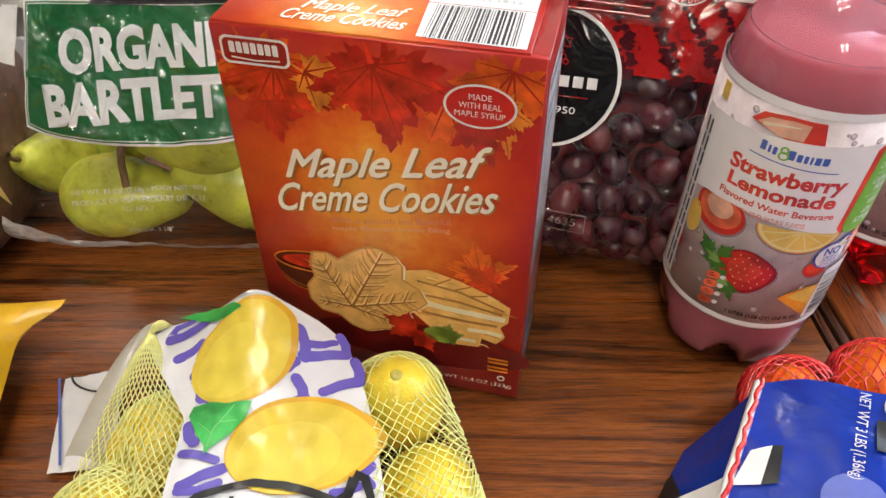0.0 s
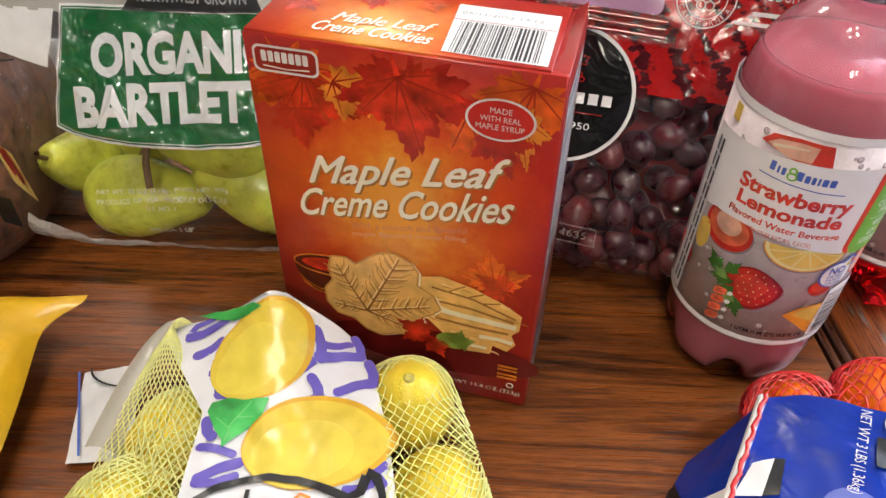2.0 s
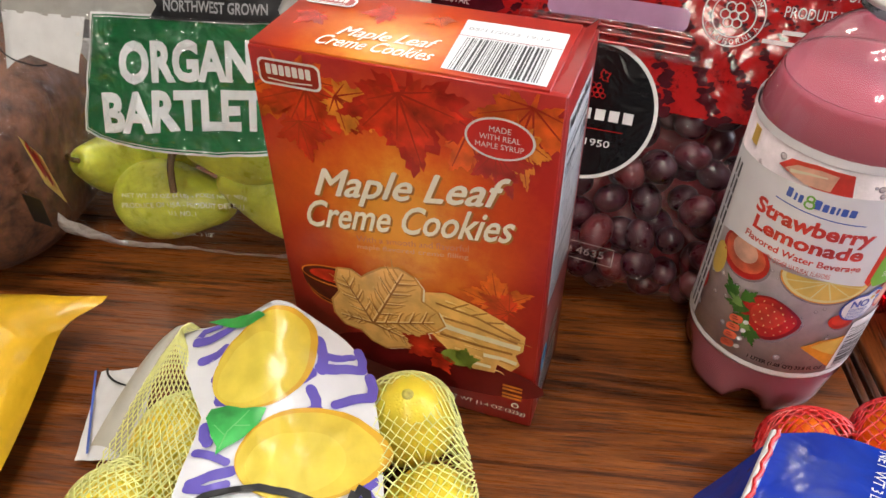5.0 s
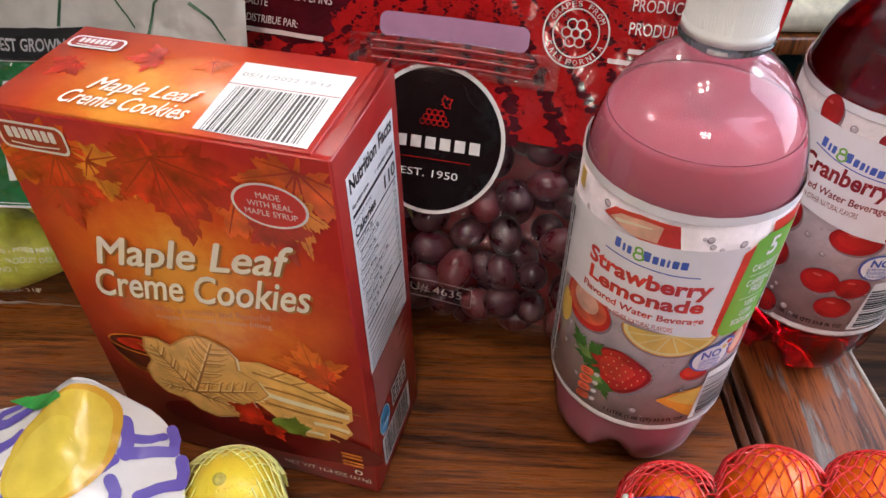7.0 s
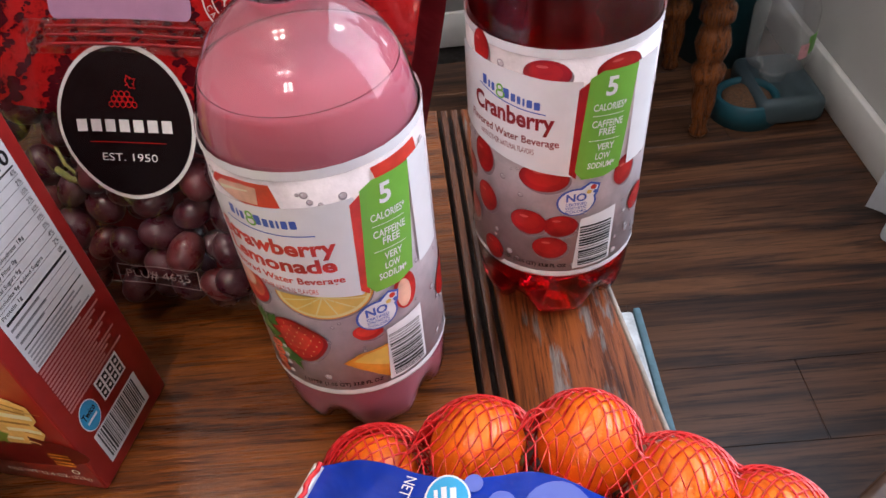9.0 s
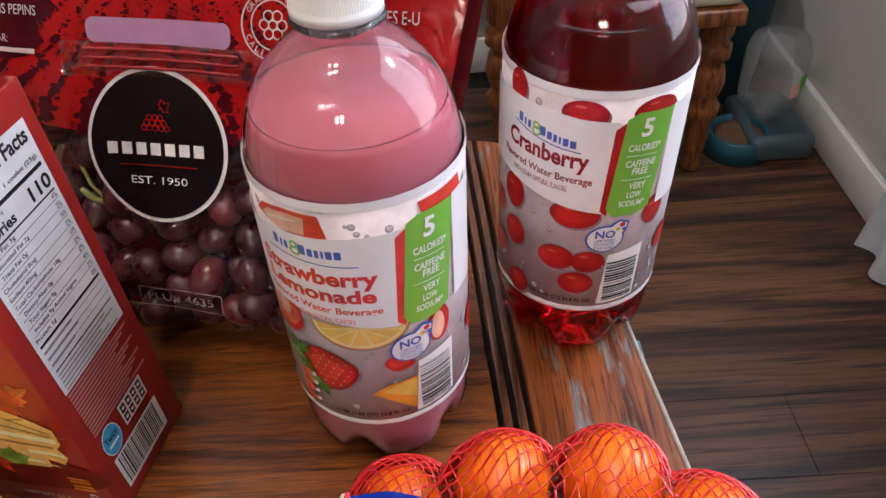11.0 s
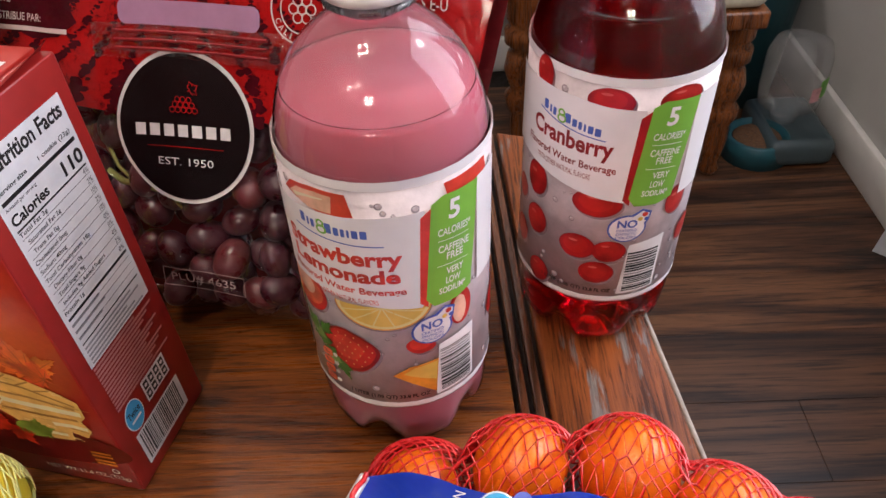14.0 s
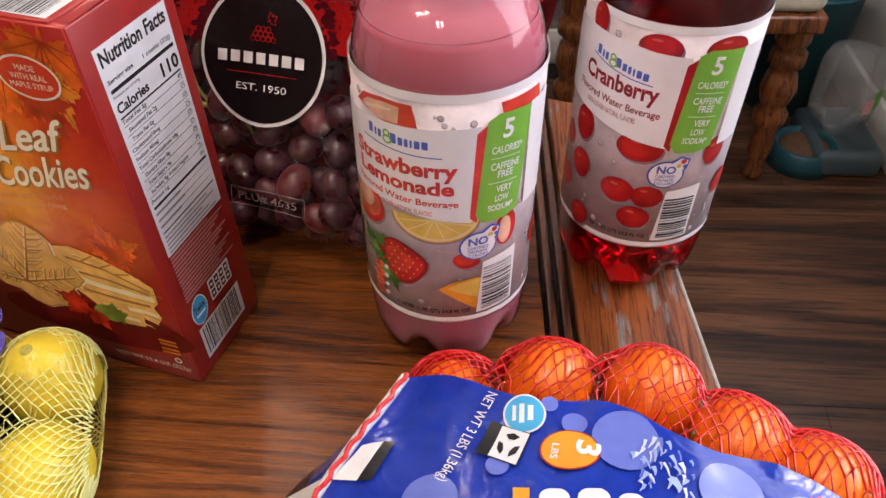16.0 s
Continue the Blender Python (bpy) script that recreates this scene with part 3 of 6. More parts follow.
art("green_leaf_print", [disc(-0.039, 0.04, 0.0085, 0.0055), leaf(-0.036, 0.041, 0.009, 280)], on_front, 0.00078, LGREEN, carton)
# brand plate and seal: plain shapes
for at, x0, y0, w, h in ((on_front, -0.1235, 0.1745, 0.0275, 0.0115), (on_top, -0.124, 0.041, 0.023, 0.0085)):
    art("brand_plate", [round_rect(x0, y0, x0 + w, y0 + h, 0.003)], at, 0.0006, WHITE, carton)
    art("brand_plate", [round_rect(x0 + 0.001, y0 + 0.001, x0 + w - 0.001, y0 + h - 0.001, 0.0024)], at, 0.00064, CRED, carton)
    art("brand_bar", [round_rect(x0 + 0.0036 + (w - 0.0072) * k / 7, y0 + h * 0.4, x0 + 0.0036 + (w - 0.0072) * (k + 0.78) / 7, y0 + h * 0.8, 0.0005, 2) for k in range(7)] + [line([(x0 + 0.004, y0 + h * 0.24), (x0 + w / 2, y0 + h * 0.18), (x0 + w - 0.004, y0 + h * 0.24)], 0.0006)], at, 0.00068, WHITE, carton)
art("seal_print", [disc(-0.0235, 0.1686, 0.0138, 0.0092)], on_front, 0.0009, WHITE, carton)
art("seal_print", [disc(-0.0235, 0.1686, 0.0128, 0.0083)], on_front, 0.00094, printed("seal_red", (0.56, 0.016, 0.012), 0.3), carton)
for s, z, w in (("MADE", 0.1714, 0.0085), ("WITH REAL", 0.1678, 0.016), ("MAPLE SYRUP", 0.1642, 0.019)):
    words(s, -0.0235 - w / 2, z, w, 0.0024, on_front, 0.001, WHITE, carton, 0.0)
for off, mt, h in ((0.0009, COOKD, 0.00088), (0.0, TITLE, 0.00096)):
    for k, (dx, dz) in enumerate(((-0.0004, 0.0), (0.0004, 0.0), (0.0, 0.0004), (0.0, -0.0003))):
        words("Maple Leaf", -0.1055 + off + dx, 0.118 - off + dz, 0.087, 0.0185, rising, h + 0.00001 * k, mt, carton, 0.0, 0.4)
    words("Creme Cookies", -0.1115 + off, 0.1042 - off, 0.0965, 0.0155, rising, h, mt, carton, 0.014, 0.4)
words("With a smooth and flavorful", -0.0875, 0.0975, 0.053, 0.0035, rising, 0.0009, printed("rose_ink", (0.55, 0.2, 0.14), 0.4), carton, 0.0)
words("maple flavored creme filling", -0.0875, 0.0925, 0.053, 0.0035, rising, 0.0009, printed("pale_rose_ink", (0.62, 0.32, 0.24), 0.4), carton, 0.0)
words("NET WT 11.4 OZ (323g)", -0.046, 0.008, 0.043, 0.0038, on_front, 0.0009, TITLE, carton, 0.0)
for z in (0.0285, 0.026, 0.0225, 0.02):
    art("small_print", [rect(-0.0155, z, -0.0055, z + 0.0014)], on_front, 0.0009, LAMB, carton)
art("recycle_mark", [ring(-0.0085, 0.0155, 0.0016, 0.0007)], on_front, 0.0009, TITLE, carton)
# top: lettering and bar code
for dx in (-0.0002, 0.0002):
    words("Maple Leaf", -0.0965 + dx, 0.0135, 0.0415, 0.0105, on_top, 0.0007 + 0.05 * dx, TITLE, carton, 0.0, 0.4)
words("Creme Cookies", -0.1015, 0.0062, 0.048, 0.0085, on_top, 0.0007, TITLE, carton, 0.012, 0.4)
for i, (x, y, k, a, mt) in enumerate(((-0.1125, 0.0305, 0.0115, 150, LRED), (-0.0845, 0.0415, 0.0125, 105, LRED), (-0.0625, 0.0425, 0.0088, 205, LORA))):
    art("maple_leaf_print", leaf_fan(x, y, k, a), on_top, 0.00012 + 0.0001 * i, mt, carton)
    for o in veins(x, y, k, a, k * 0.05):
        art("leaf_vein_print", [o], on_top, 0.00017 + 0.0001 * i, LVEIN, carton)
art("barcode_label", [[(-0.0485, 0.0035), (-0.0085, 0.0022), (-0.0095, 0.0462), (-0.0518, 0.0462)]], on_top, 0.0003, WHITE, carton)
rng = random.Random(4)


def bars(at, x0, x1, y0, y1, h, parent, n=30, across=True, fine=0.03):
    out, x = [], x0
    while x < x1:
        w = (x1 - x0) / n * rng.choice((0.35, 0.35, 0.6, 0.9, 1.2))
        if x + w < x1:
            out.append(rect(x, y0, x + w, y1) if across else rect(y0, x, y1, x + w))
        x += w + (x1 - x0) / n * rng.choice((0.5, 0.5, 0.8, 1.1))
    return art("bar_code", out, at, h, BLACK, parent, fine)


bars(lambda u, v, h: on_top(u - 0.03 * (v - 0.02), v, h), -0.0465, -0.0125, 0.0035, 0.0305, 0.0004, carton, 40)
art("red_rule", [rect(-0.0512, 0.0316, -0.0095, 0.032)], on_top, 0.0004, CRED, carton)
words("05/11/2022 19:12", -0.0487, 0.0372, 0.033, 0.0024, on_top, 0.0004, GREY, carton, 0.0)
# side: nutrition panel
art("nutrition_panel", [rect(0.0075, 0.0785, 0.0515, 0.1775)], on_side, 0.0002, WHITE, carton)
words("Nutrition Facts", 0.0095, 0.1695, 0.04, 0.0062, on_side, 0.0003, BLACK, carton, 0.03)
words("Serving size", 0.0095, 0.1622, 0.015, 0.0024, on_side, 0.0003, BLACK, carton, 0.02)
words("1 cookie (23g)", 0.031, 0.1622, 0.018, 0.0024, on_side, 0.0003, BLACK, carton, 0.01)
words("Calories", 0.0095, 0.1502, 0.0195, 0.0044, on_side, 0.0003, BLACK, carton, 0.03)
words("110", 0.0385, 0.1502, 0.0115, 0.0062, on_side, 0.0003, BLACK, carton, 0.03)
words("Amount per serving", 0.0095, 0.1562, 0.016, 0.0019, on_side, 0.0003, BLACK, carton, 0.0)
art("panel_rule", [rect(0.0095, 0.159, 0.0497, 0.1606), rect(0.0095, 0.148, 0.0497, 0.1488), rect(0.0095, 0.104, 0.0497, 0.1053), rect(0.0095, 0.0905, 0.0497, 0.0912)] + [rect(0.0095, z, 0.0497, z + 0.0002) for z in [0.1445 - 0.0043 * k for k in range(9)] + [0.1015, 0.098, 0.0945]], on_side, 0.0003, BLACK, carton, 0.03)
for k, (s, w) in enumerate((("Total Fat 3g", 0.015), ("Saturated Fat 2g", 0.018), ("Trans Fat 0g", 0.014), ("Cholesterol 0mg", 0.018), ("Sodium 40mg", 0.015), ("Total Carbohydrate 18g", 0.027), ("Dietary Fiber 0g", 0.017), ("Total Sugars 9g", 0.016), ("Includes 9g Added Sugars", 0.027), ("Protein 1g", 0.012))):
    words(s, 0.0095 + (0.002 if k in (1, 2, 6, 7, 8) else 0), 0.1452 - 0.0043 * k, w, 0.0024, on_side, 0.0003, BLACK, carton, 0.01)
    words(rng.choice(("4%", "0%", "10%", "2%")), 0.0465, 0.1452 - 0.0043 * k, 0.003, 0.0022, on_side, 0.0003, BLACK, carton, 0.0)
art("small_print", [rect(0.0095, z, 0.0095 + w, z + 0.0013) for z, w in ((0.1007, 0.018), (0.0972, 0.02), (0.0937, 0.016))] + [rect(0.0095, 0.0795 + 0.0021 * k, 0.0095 + 0.038 - 0.005 * (k % 3), 0.0805 + 0.0021 * k) for k in range(5)], on_side, 0.0003, GREY, carton)
PALE = printed("pale_red_ink", (0.5, 0.2, 0.18), 0.4)
art("small_print", [rect(0.008, 0.049 + 0.0021 * k, 0.008 + 0.042 - 0.004 * ((k * 3) % 4), 0.0502 + 0.0021 * k) for k in range(14)], on_side, 0.0003, PALE, carton)
art("blue_seal", [disc(0.0145, 0.0385, 0.0062, 0.0088)], on_side, 0.0003, WHITE, carton)
art("blue_seal", [disc(0.0145, 0.0385, 0.0057, 0.0082)], on_side, 0.0004, printed("cyan_ink", (0.05, 0.34, 0.6), 0.35), carton)
words("Twice", 0.0102, 0.0385, 0.0085, 0.004, on_side, 0.0005, BLACK, carton, 0.02)
art("seal_bar", [rect(0.011, 0.0355, 0.018, 0.0368)], on_side, 0.0005, WHITE, carton)
art("recycle_label", [rect(0.0245, 0.0345, 0.043, 0.0475)], on_side, 0.0003, WHITE, carton)
art("recycle_label", [rect(0.0255 + 0.0044 * a, 0.0355 + 0.0058 * b, 0.0255 + 0.0044 * a + 0.0032, 0.0355 + 0.0058 * b + 0.0048) for a in range(4) for b in range(2)], on_side, 0.00035, BLACK, carton)
art("recycle_label", [disc(0.0271 + 0.0044 * a, 0.0379 + 0.0058 * b, 0.001) for a in range(4) for b in range(2)], on_side, 0.0004, WHITE, carton)
art("barcode_label", [rect(0.0095, 0.0075, 0.0455, 0.0285)], on_side, 0.0002, WHITE, carton)
bars(on_side, 0.0115, 0.0435, 0.0095, 0.0275, 0.0003, carton, 34)

# ==== bottles ====
R = 0.0395
SHELL = film("clear_bottle_plastic", (0.97, 0.97, 0.97), 1.1, 0.03, 0.05, 30)
NECKM = film("clear_neck_plastic", (0.86, 0.84, 0.85), 1.0, 0.04, 0.1, 60, 0.05)
MIST = film("misted_plastic", (0.95, 0.8, 0.82), 0.0, 0.3, 0.0, 30, 0.06)
CAPM = surface("white_cap_plastic", (0.84, 0.84, 0.83), 0.35, 0.04, 60, 0.04, 300)


def liquid(name, c, trans, sss):
    m, t, b = nodes(name)
    b.inputs["Base Color"].default_value = (*c, 1)
    b.inputs["Roughness"].default_value, b.inputs["IOR"].default_value = 0.04, 1.33
    b.inputs["Transmission Weight"].default_value = trans
    b.inputs["Subsurface Weight"].default_value, b.inputs["Subsurface Scale"].default_value = sss, 0.03
    b.inputs["Subsurface Radius"].default_value = (1.0, 0.5, 0.5)
    return m


PINK = liquid("pink_lemonade", (0.48, 0.15, 0.2), 0.0, 0.6)
RED = liquid("cranberry_drink", (0.85, 0.004, 0.012), 0.97, 0.0)


def petals(grow):
    """Shapes the foot of the bottle: five lobes with hollows between."""
    def warp(x, y, z):
        r, a = math.hypot(x, y), math.atan2(y, x)
        if z < 0.03 and r > 1e-6:
            hollow = max(0.0, -math.cos(5 * a)) ** 1.5
            k = min(1.0, (0.03 - z) / 0.03)
            pull = 1 - 0.2 * hollow * k * min(1, r / 0.03)
            lift = 0.021 * hollow * k * min(1.0, r / 0.02) * (1 if r < 0.034 else max(0.0, 1 - (r - 0.034) / 0.004))
            return x * pull, y * pull, z + lift
        return x, y, z
    return warp


BODY = [(0.002, 0.007), (0.01, 0.006), (0.02, 0.0025), (0.0255, 0.0), (0.0305, 0.0006), (0.0342, 0.004), (0.0367, 0.009), (0.0383, 0.0155), (0.039, 0.023), (R, 0.031)]
DOME = [(R * math.cos(radians(a)), 0.152 + 0.0505 * math.sin(radians(a))) for a in range(0, 73, 6)]
NECK = [(0.0118, 0.2015), (0.0118, 0.2035), (0.0155, 0.2038), (0.0158, 0.2045), (0.0155, 0.2052), (0.0118, 0.2056), (0.0118, 0.219)]
LAB0, LAB1 = 0.0372, 0.1582


def on_label(u, v, h):
    a = u / R - math.pi / 2
    r = R + 0.0008 + h
    return Vector((r * math.cos(a), r * math.sin(a), v + 0.001))


LBLBG = surface("wet_stone_print", (0.63, 0.545, 0.57), 0.4, 0.3, 45, 0.12, 500)
DROP = printed("droplet_print", (0.36, 0.31, 0.33), 0.2)
DROPL = printed("droplet_shine", (0.8, 0.77, 0.79), 0.2)
LWHITE = printed("label_white", (0.84, 0.82, 0.84), 0.28, 0.03)
LBLUE = printed("label_blue", (0.07, 0.13, 0.5), 0.3)
LGRN = printed("label_green", (0.19, 0.47, 0.055), 0.3)
BERRY = printed("strawberry_red", (0.5, 0.02, 0.016), 0.3, 0.4)
BERRYD = printed("strawberry_dark", (0.28, 0.008, 0.01), 0.3, 0.2)
FLESH = printed("strawberry_flesh", (0.74, 0.42, 0.3), 0.3, 0.3)
FLESHR = printed("strawberry_blush", (0.66, 0.13, 0.06), 0.3, 0.5)
BERRYL = printed("strawberry_bright", (0.66, 0.05, 0.03), 0.3, 0.3)
LEMONP = printed("lemon_slice_print", (0.75, 0.5, 0.1), 0.3, 0.15)
LEMONL = printed("lemon_rind_print", (0.8, 0.68, 0.3), 0.3)
WEDGE = printed("orange_wedge_print", (0.75, 0.3, 0.03), 0.3, 0.3)
LEAFG = printed("berry_leaf_print", (0.05, 0.15, 0.025), 0.3, 0.4)
LEAFL = printed("berry_leaf_light", (0.2, 0.34, 0.09), 0.3, 0.3)
CHERRYB = printed("cranberry_bright", (0.42, 0.016, 0.014), 0.3, 0.4)
SHADEP = printed("stone_shadow_print", (0.26, 0.2, 0.22), 0.3, 0.2)
CHERRY = printed("cranberry_print", (0.36, 0.01, 0.012), 0.3, 0.4)
CHERRYL = printed("cranberry_shine", (0.6, 0.12, 0.1), 0.3, 0.2)


def bottle(name, m, juice, level, label, flavour):
    b = thing(name, m, label, "bottle", "drink bottles")
    part("bottle_shell", lathe(BODY + [(R, 0.06), (R, 0.1), (R, 0.14)] + DOME, 80, petals(0), cap=False), SHELL, b, "clear plastic shell with a five-lobed foot").visible_shadow = False
    inner = [(r - 0.0007, z + 0.0006) for r, z in BODY] + [(R - 0.0007, 0.09)] + [(r - 0.0007, z) for r, z in DOME if z < level]
    rl = R * math.sqrt(max(0.02, 1 - ((level - 0.152) / 0.0505) ** 2)) - 0.0007
    part("drink", lathe(inner + [(rl, level)], 80, petals(0)), juice, b, "drink filling the bottle nearly to its neck")
    part("level_line", lathe([(rl - 0.0002, level + 0.0002), (rl + 0.0003, level + 0.0002), (rl + 0.0003, level + 0.0009), (rl - 0.0002, level + 0.0009)], 64, cap=False), SHELL, b)
    if flavour == 1:
        part("mist", lathe([(r - 0.0009, z) for r, z in [(rl + 0.0007, level + 0.001)] + [q for q in DOME if q[1] > level + 0.001]], 64, cap=False), MIST, b, "fine droplets misting the inside of the shoulder").visible_shadow = False
    part("neck_ring", lathe(NECK, 48), NECKM, b, "clear plastic neck ring").visible_shadow = False
    # cap with fine ribs
    cap = part("cap", lathe([(0.0152, 0.2063), (0.0152, 0.2093), (0.0147, 0.2098), (0.0147, 0.2238), (0.0141, 0.225), (0.0127, 0.2254), (0.002, 0.2254)], 64), CAPM, b, "ribbed white screw cap")
    ribs = []
    for k in range(96):
        a = 2 * math.pi * k / 96
        ribs.append([(0.0147 * math.cos(a), 0.0147 * math.sin(a), 0.2103), (0.0147 * math.cos(a), 0.0147 * math.sin(a), 0.2235)])
    part("cap_ribs", tube(ribs, 0.00016, 4), CAPM, cap)
    part("paper_label", lathe([(R + 0.0002, LAB0), (R + 0.0005, LAB0), (R + 0.0005, LAB1), (R + 0.0002, LAB1)], 160, cap=False), LBLBG, b, "wrap label with fruit printed on wet stone")
    put = lambda nm, o, h, mt, fine=0.0035: [art(nm, q, on_label, h, mt, b, fine) for q in ([[k] for k in o] if len(o) <= 6 else [o])]
    put("label_border", [rect(-0.118, LAB0, 0.118, LAB0 + 0.003), rect(-0.118, LAB1 - 0.0038, 0.118, LAB1)], 0.0001, LWHITE)
    r3 = random.Random(flavour)
    drops = [(r3.uniform(-0.06, 0.06), r3.uniform(LAB0 + 0.006, LAB1 - 0.008), r3.uniform(0.0004, 0.0017)) for _ in range(120)]
    put("droplets", [disc(x, y, q, q * 1.1, 10) for x, y, q in drops], 0.0001, DROP, 0.02)
    put("droplet_shine", [disc(x + q * 0.1, y + q * 0.15, q * 0.75, q * 0.8, 8) for x, y, q in drops], 0.00014, LBLBG, 0.02)
    put("droplet_shine", [disc(x - q * 0.3, y + q * 0.4, q * 0.35, q * 0.3, 6) for x, y, q in drops], 0.00018, DROPL, 0.02)

    def fruit(cx, cy, w, h, turn, point, shade_ink, inks, nm):
        """A printed berry: a soft shadow on the stone and tones that brighten towards the light."""
        c, n = math.cos(radians(turn)), math.sin(radians(turn))

        def rim(k, dx, dy):
            out = []
            for i in range(36):
                q = 2 * math.pi * i / 36
                x, y = w * k * math.cos(q), h * k * math.sin(q) * (1 - point * max(0, math.cos(q)) ** 1.5)
                out.append((cx + dx + x * c - y * n, cy + dy + x * n + y * c))
            return out
        put(nm, [rim(1.0, 0.0009, -0.0012)], 0.00016, shade_ink)
        for i, (k, ink_) in enumerate(inks):
            put(nm, [rim(k, -0.0016 * (1 - k), 0.0028 * (1 - k))], 0.0002 + 0.00003 * i, ink_)
        return rim

    if flavour == 1:
        fruit(-0.0185, 0.0705, 0.0135, 0.0128, 12, 0.35, SHADEP, ((1.0, BERRYD), (0.88, BERRY), (0.55, BERRYL)), "strawberry_print")
        seeds = [(-0.0245 + 0.0036 * i + 0.0018 * (j % 2), 0.0625 + 0.0034 * j) for i in range(5) for j in range(6)]
        put("strawberry_seeds", [disc(x, y, 0.0003, 0.0005, 6) for x, y in seeds if math.hypot((x + 0.0185) / 0.0125, (y - 0.0705) / 0.0118) < 0.9], 0.0004, LEMONL)
        for i, (x, y, k, turn, ink_) in enumerate(((-0.037, 0.0745, 0.0095, 40, LEAFG), (-0.0315, 0.0695, 0.009, 100, LEAFG), (-0.0285, 0.064, 0.0085, 150, LEAFG), (-0.0235, 0.0585, 0.009, 205, LEAFG), (-0.03, 0.0765, 0.0075, 330, LEAFG), (-0.033, 0.0715, 0.006, 70, LEAFL), (-0.0265, 0.061, 0.006, 190, LEAFL))):
            put("berry_leaves", [leaf(x, y, k, turn, 0.6)], 0.00042 + 0.00003 * i, ink_)
        put("sliced_strawberry_print", [[(-0.0385, 0.1455), (-0.034, 0.1505), (-0.024, 0.1525), (-0.0105, 0.1525), (-0.0085, 0.143), (-0.02, 0.1415)]], 0.0002, BERRYL)
        put("sliced_strawberry_print", [[(-0.0355, 0.1455), (-0.031, 0.1492), (-0.022, 0.1508), (-0.0155, 0.1505), (-0.0165, 0.143), (-0.026, 0.1425)]], 0.00024, FLESH)
        put("sliced_strawberry_print", [line([(-0.033, 0.1455), (-0.026, 0.1475), (-0.019, 0.1485)], 0.0016, 0.0006)], 0.00028, CREAM)
        put("sliced_strawberry_print", [disc(-0.0385, 0.0945, 0.0135, 0.0112, 30)], 0.00018, SHADEP)
        put("sliced_strawberry_print", [disc(-0.039, 0.0955, 0.0132, 0.0112, 30)], 0.0002, BERRY)
        put("sliced_strawberry_print", [disc(-0.039, 0.0965, 0.0112, 0.009, 30)], 0.00024, FLESHR)
        put("sliced_strawberry_print", [disc(-0.039, 0.0985, 0.007, 0.006, 24)], 0.00028, FLESH)
        put("lemon_slice_print", [disc(-0.0025, 0.0985, 0.0192, 0.0128, 34, 180, 360)], 0.00016, SHADEP)
        put("lemon_slice_print", [disc(-0.0025, 0.0995, 0.019, 0.0128, 34, 180, 360)], 0.0002, WEDGE)
        put("lemon_slice_print", [disc(-0.0025, 0.0995, 0.0183, 0.0121, 34, 180, 360)], 0.00024, LEMONL)
        put("lemon_slice_print", [disc(-0.0025, 0.0995, 0.0166, 0.0106, 34, 180, 360)], 0.00028, LEMONP)
        put("lemon_segments", [line([(-0.0025, 0.0995), (-0.0025 + 0.0166 * math.cos(radians(q)), 0.0995 + 0.0106 * math.sin(radians(q)))], 0.0006) for q in range(200, 350, 28)], 0.0003, LEMONL)
        put("orange_wedge_print", [[(-0.0012, 0.0585), (0.006, 0.0635), (0.0185, 0.065), (0.0172, 0.0432), (0.0085, 0.051)]], 0.0002, WEDGE)
        put("orange_wedge_print", [[(0.003, 0.0592), (0.008, 0.0625), (0.0175, 0.0637), (0.0168, 0.052)]], 0.00024, LEMONP)
        fruit(0.0112, 0.0755, 0.0062, 0.0045, -20, 0.3, SHADEP, ((1.0, BERRY), (0.7, BERRYL)), "strawberry_print")
        put("sliced_strawberry_print", [disc(0.0292, 0.089, 0.0055, 0.0098)], 0.0002, BERRY)
        put("sliced_strawberry_print", [disc(0.0285, 0.088, 0.0034, 0.0075)], 0.00024, FLESH)
        put("sliced_strawberry_print", [[(0.023, 0.1525), (0.044, 0.1525), (0.046, 0.1435), (0.036, 0.1415), (0.025, 0.1445)]], 0.0002, BERRYL)
        put("sliced_strawberry_print", [disc(0.06, 0.07, 0.011, 0.009), disc(-0.063, 0.065, 0.009, 0.009)], 0.0002, BERRY)
        put("lemon_slice_print", [rect(-0.058, 0.1445, -0.053, 0.1525), disc(-0.0515, 0.084, 0.005, 0.009)], 0.00022, LEMONP)
    else:
        for u, v, w, h in ((-0.0046, 0.0704, 0.0083, 0.0072), (0.0099, 0.0696, 0.0076, 0.0064), (0.0056, 0.056, 0.008, 0.0068), (0.0018, 0.0968, 0.0108, 0.0074), (-0.0274, 0.0746, 0.0066, 0.0082), (-0.0289, 0.0976, 0.0066, 0.0092), (-0.0233, 0.045, 0.0062, 0.007), (0.0016, 0.1475, 0.0092, 0.0062), (0.0299, 0.1475, 0.0098, 0.0058), (0.0384, 0.0939, 0.0058, 0.008), (-0.0285, 0.151, 0.005, 0.0075), (-0.0395, 0.06, 0.006, 0.0075), (-0.041, 0.085, 0.005, 0.0065), (0.052, 0.07, 0.007, 0.007)):
            fruit(u, v, w, h, 0, 0.0, SHADEP, ((1.0, BERRYD), (0.93, CHERRY), (0.7, CHERRYB)), "cranberry_print")
            put("cranberry_shine", [disc(u - 0.0018, v + 0.0034, w * 0.25, h * 0.1)], 0.0004, CHERRYL)
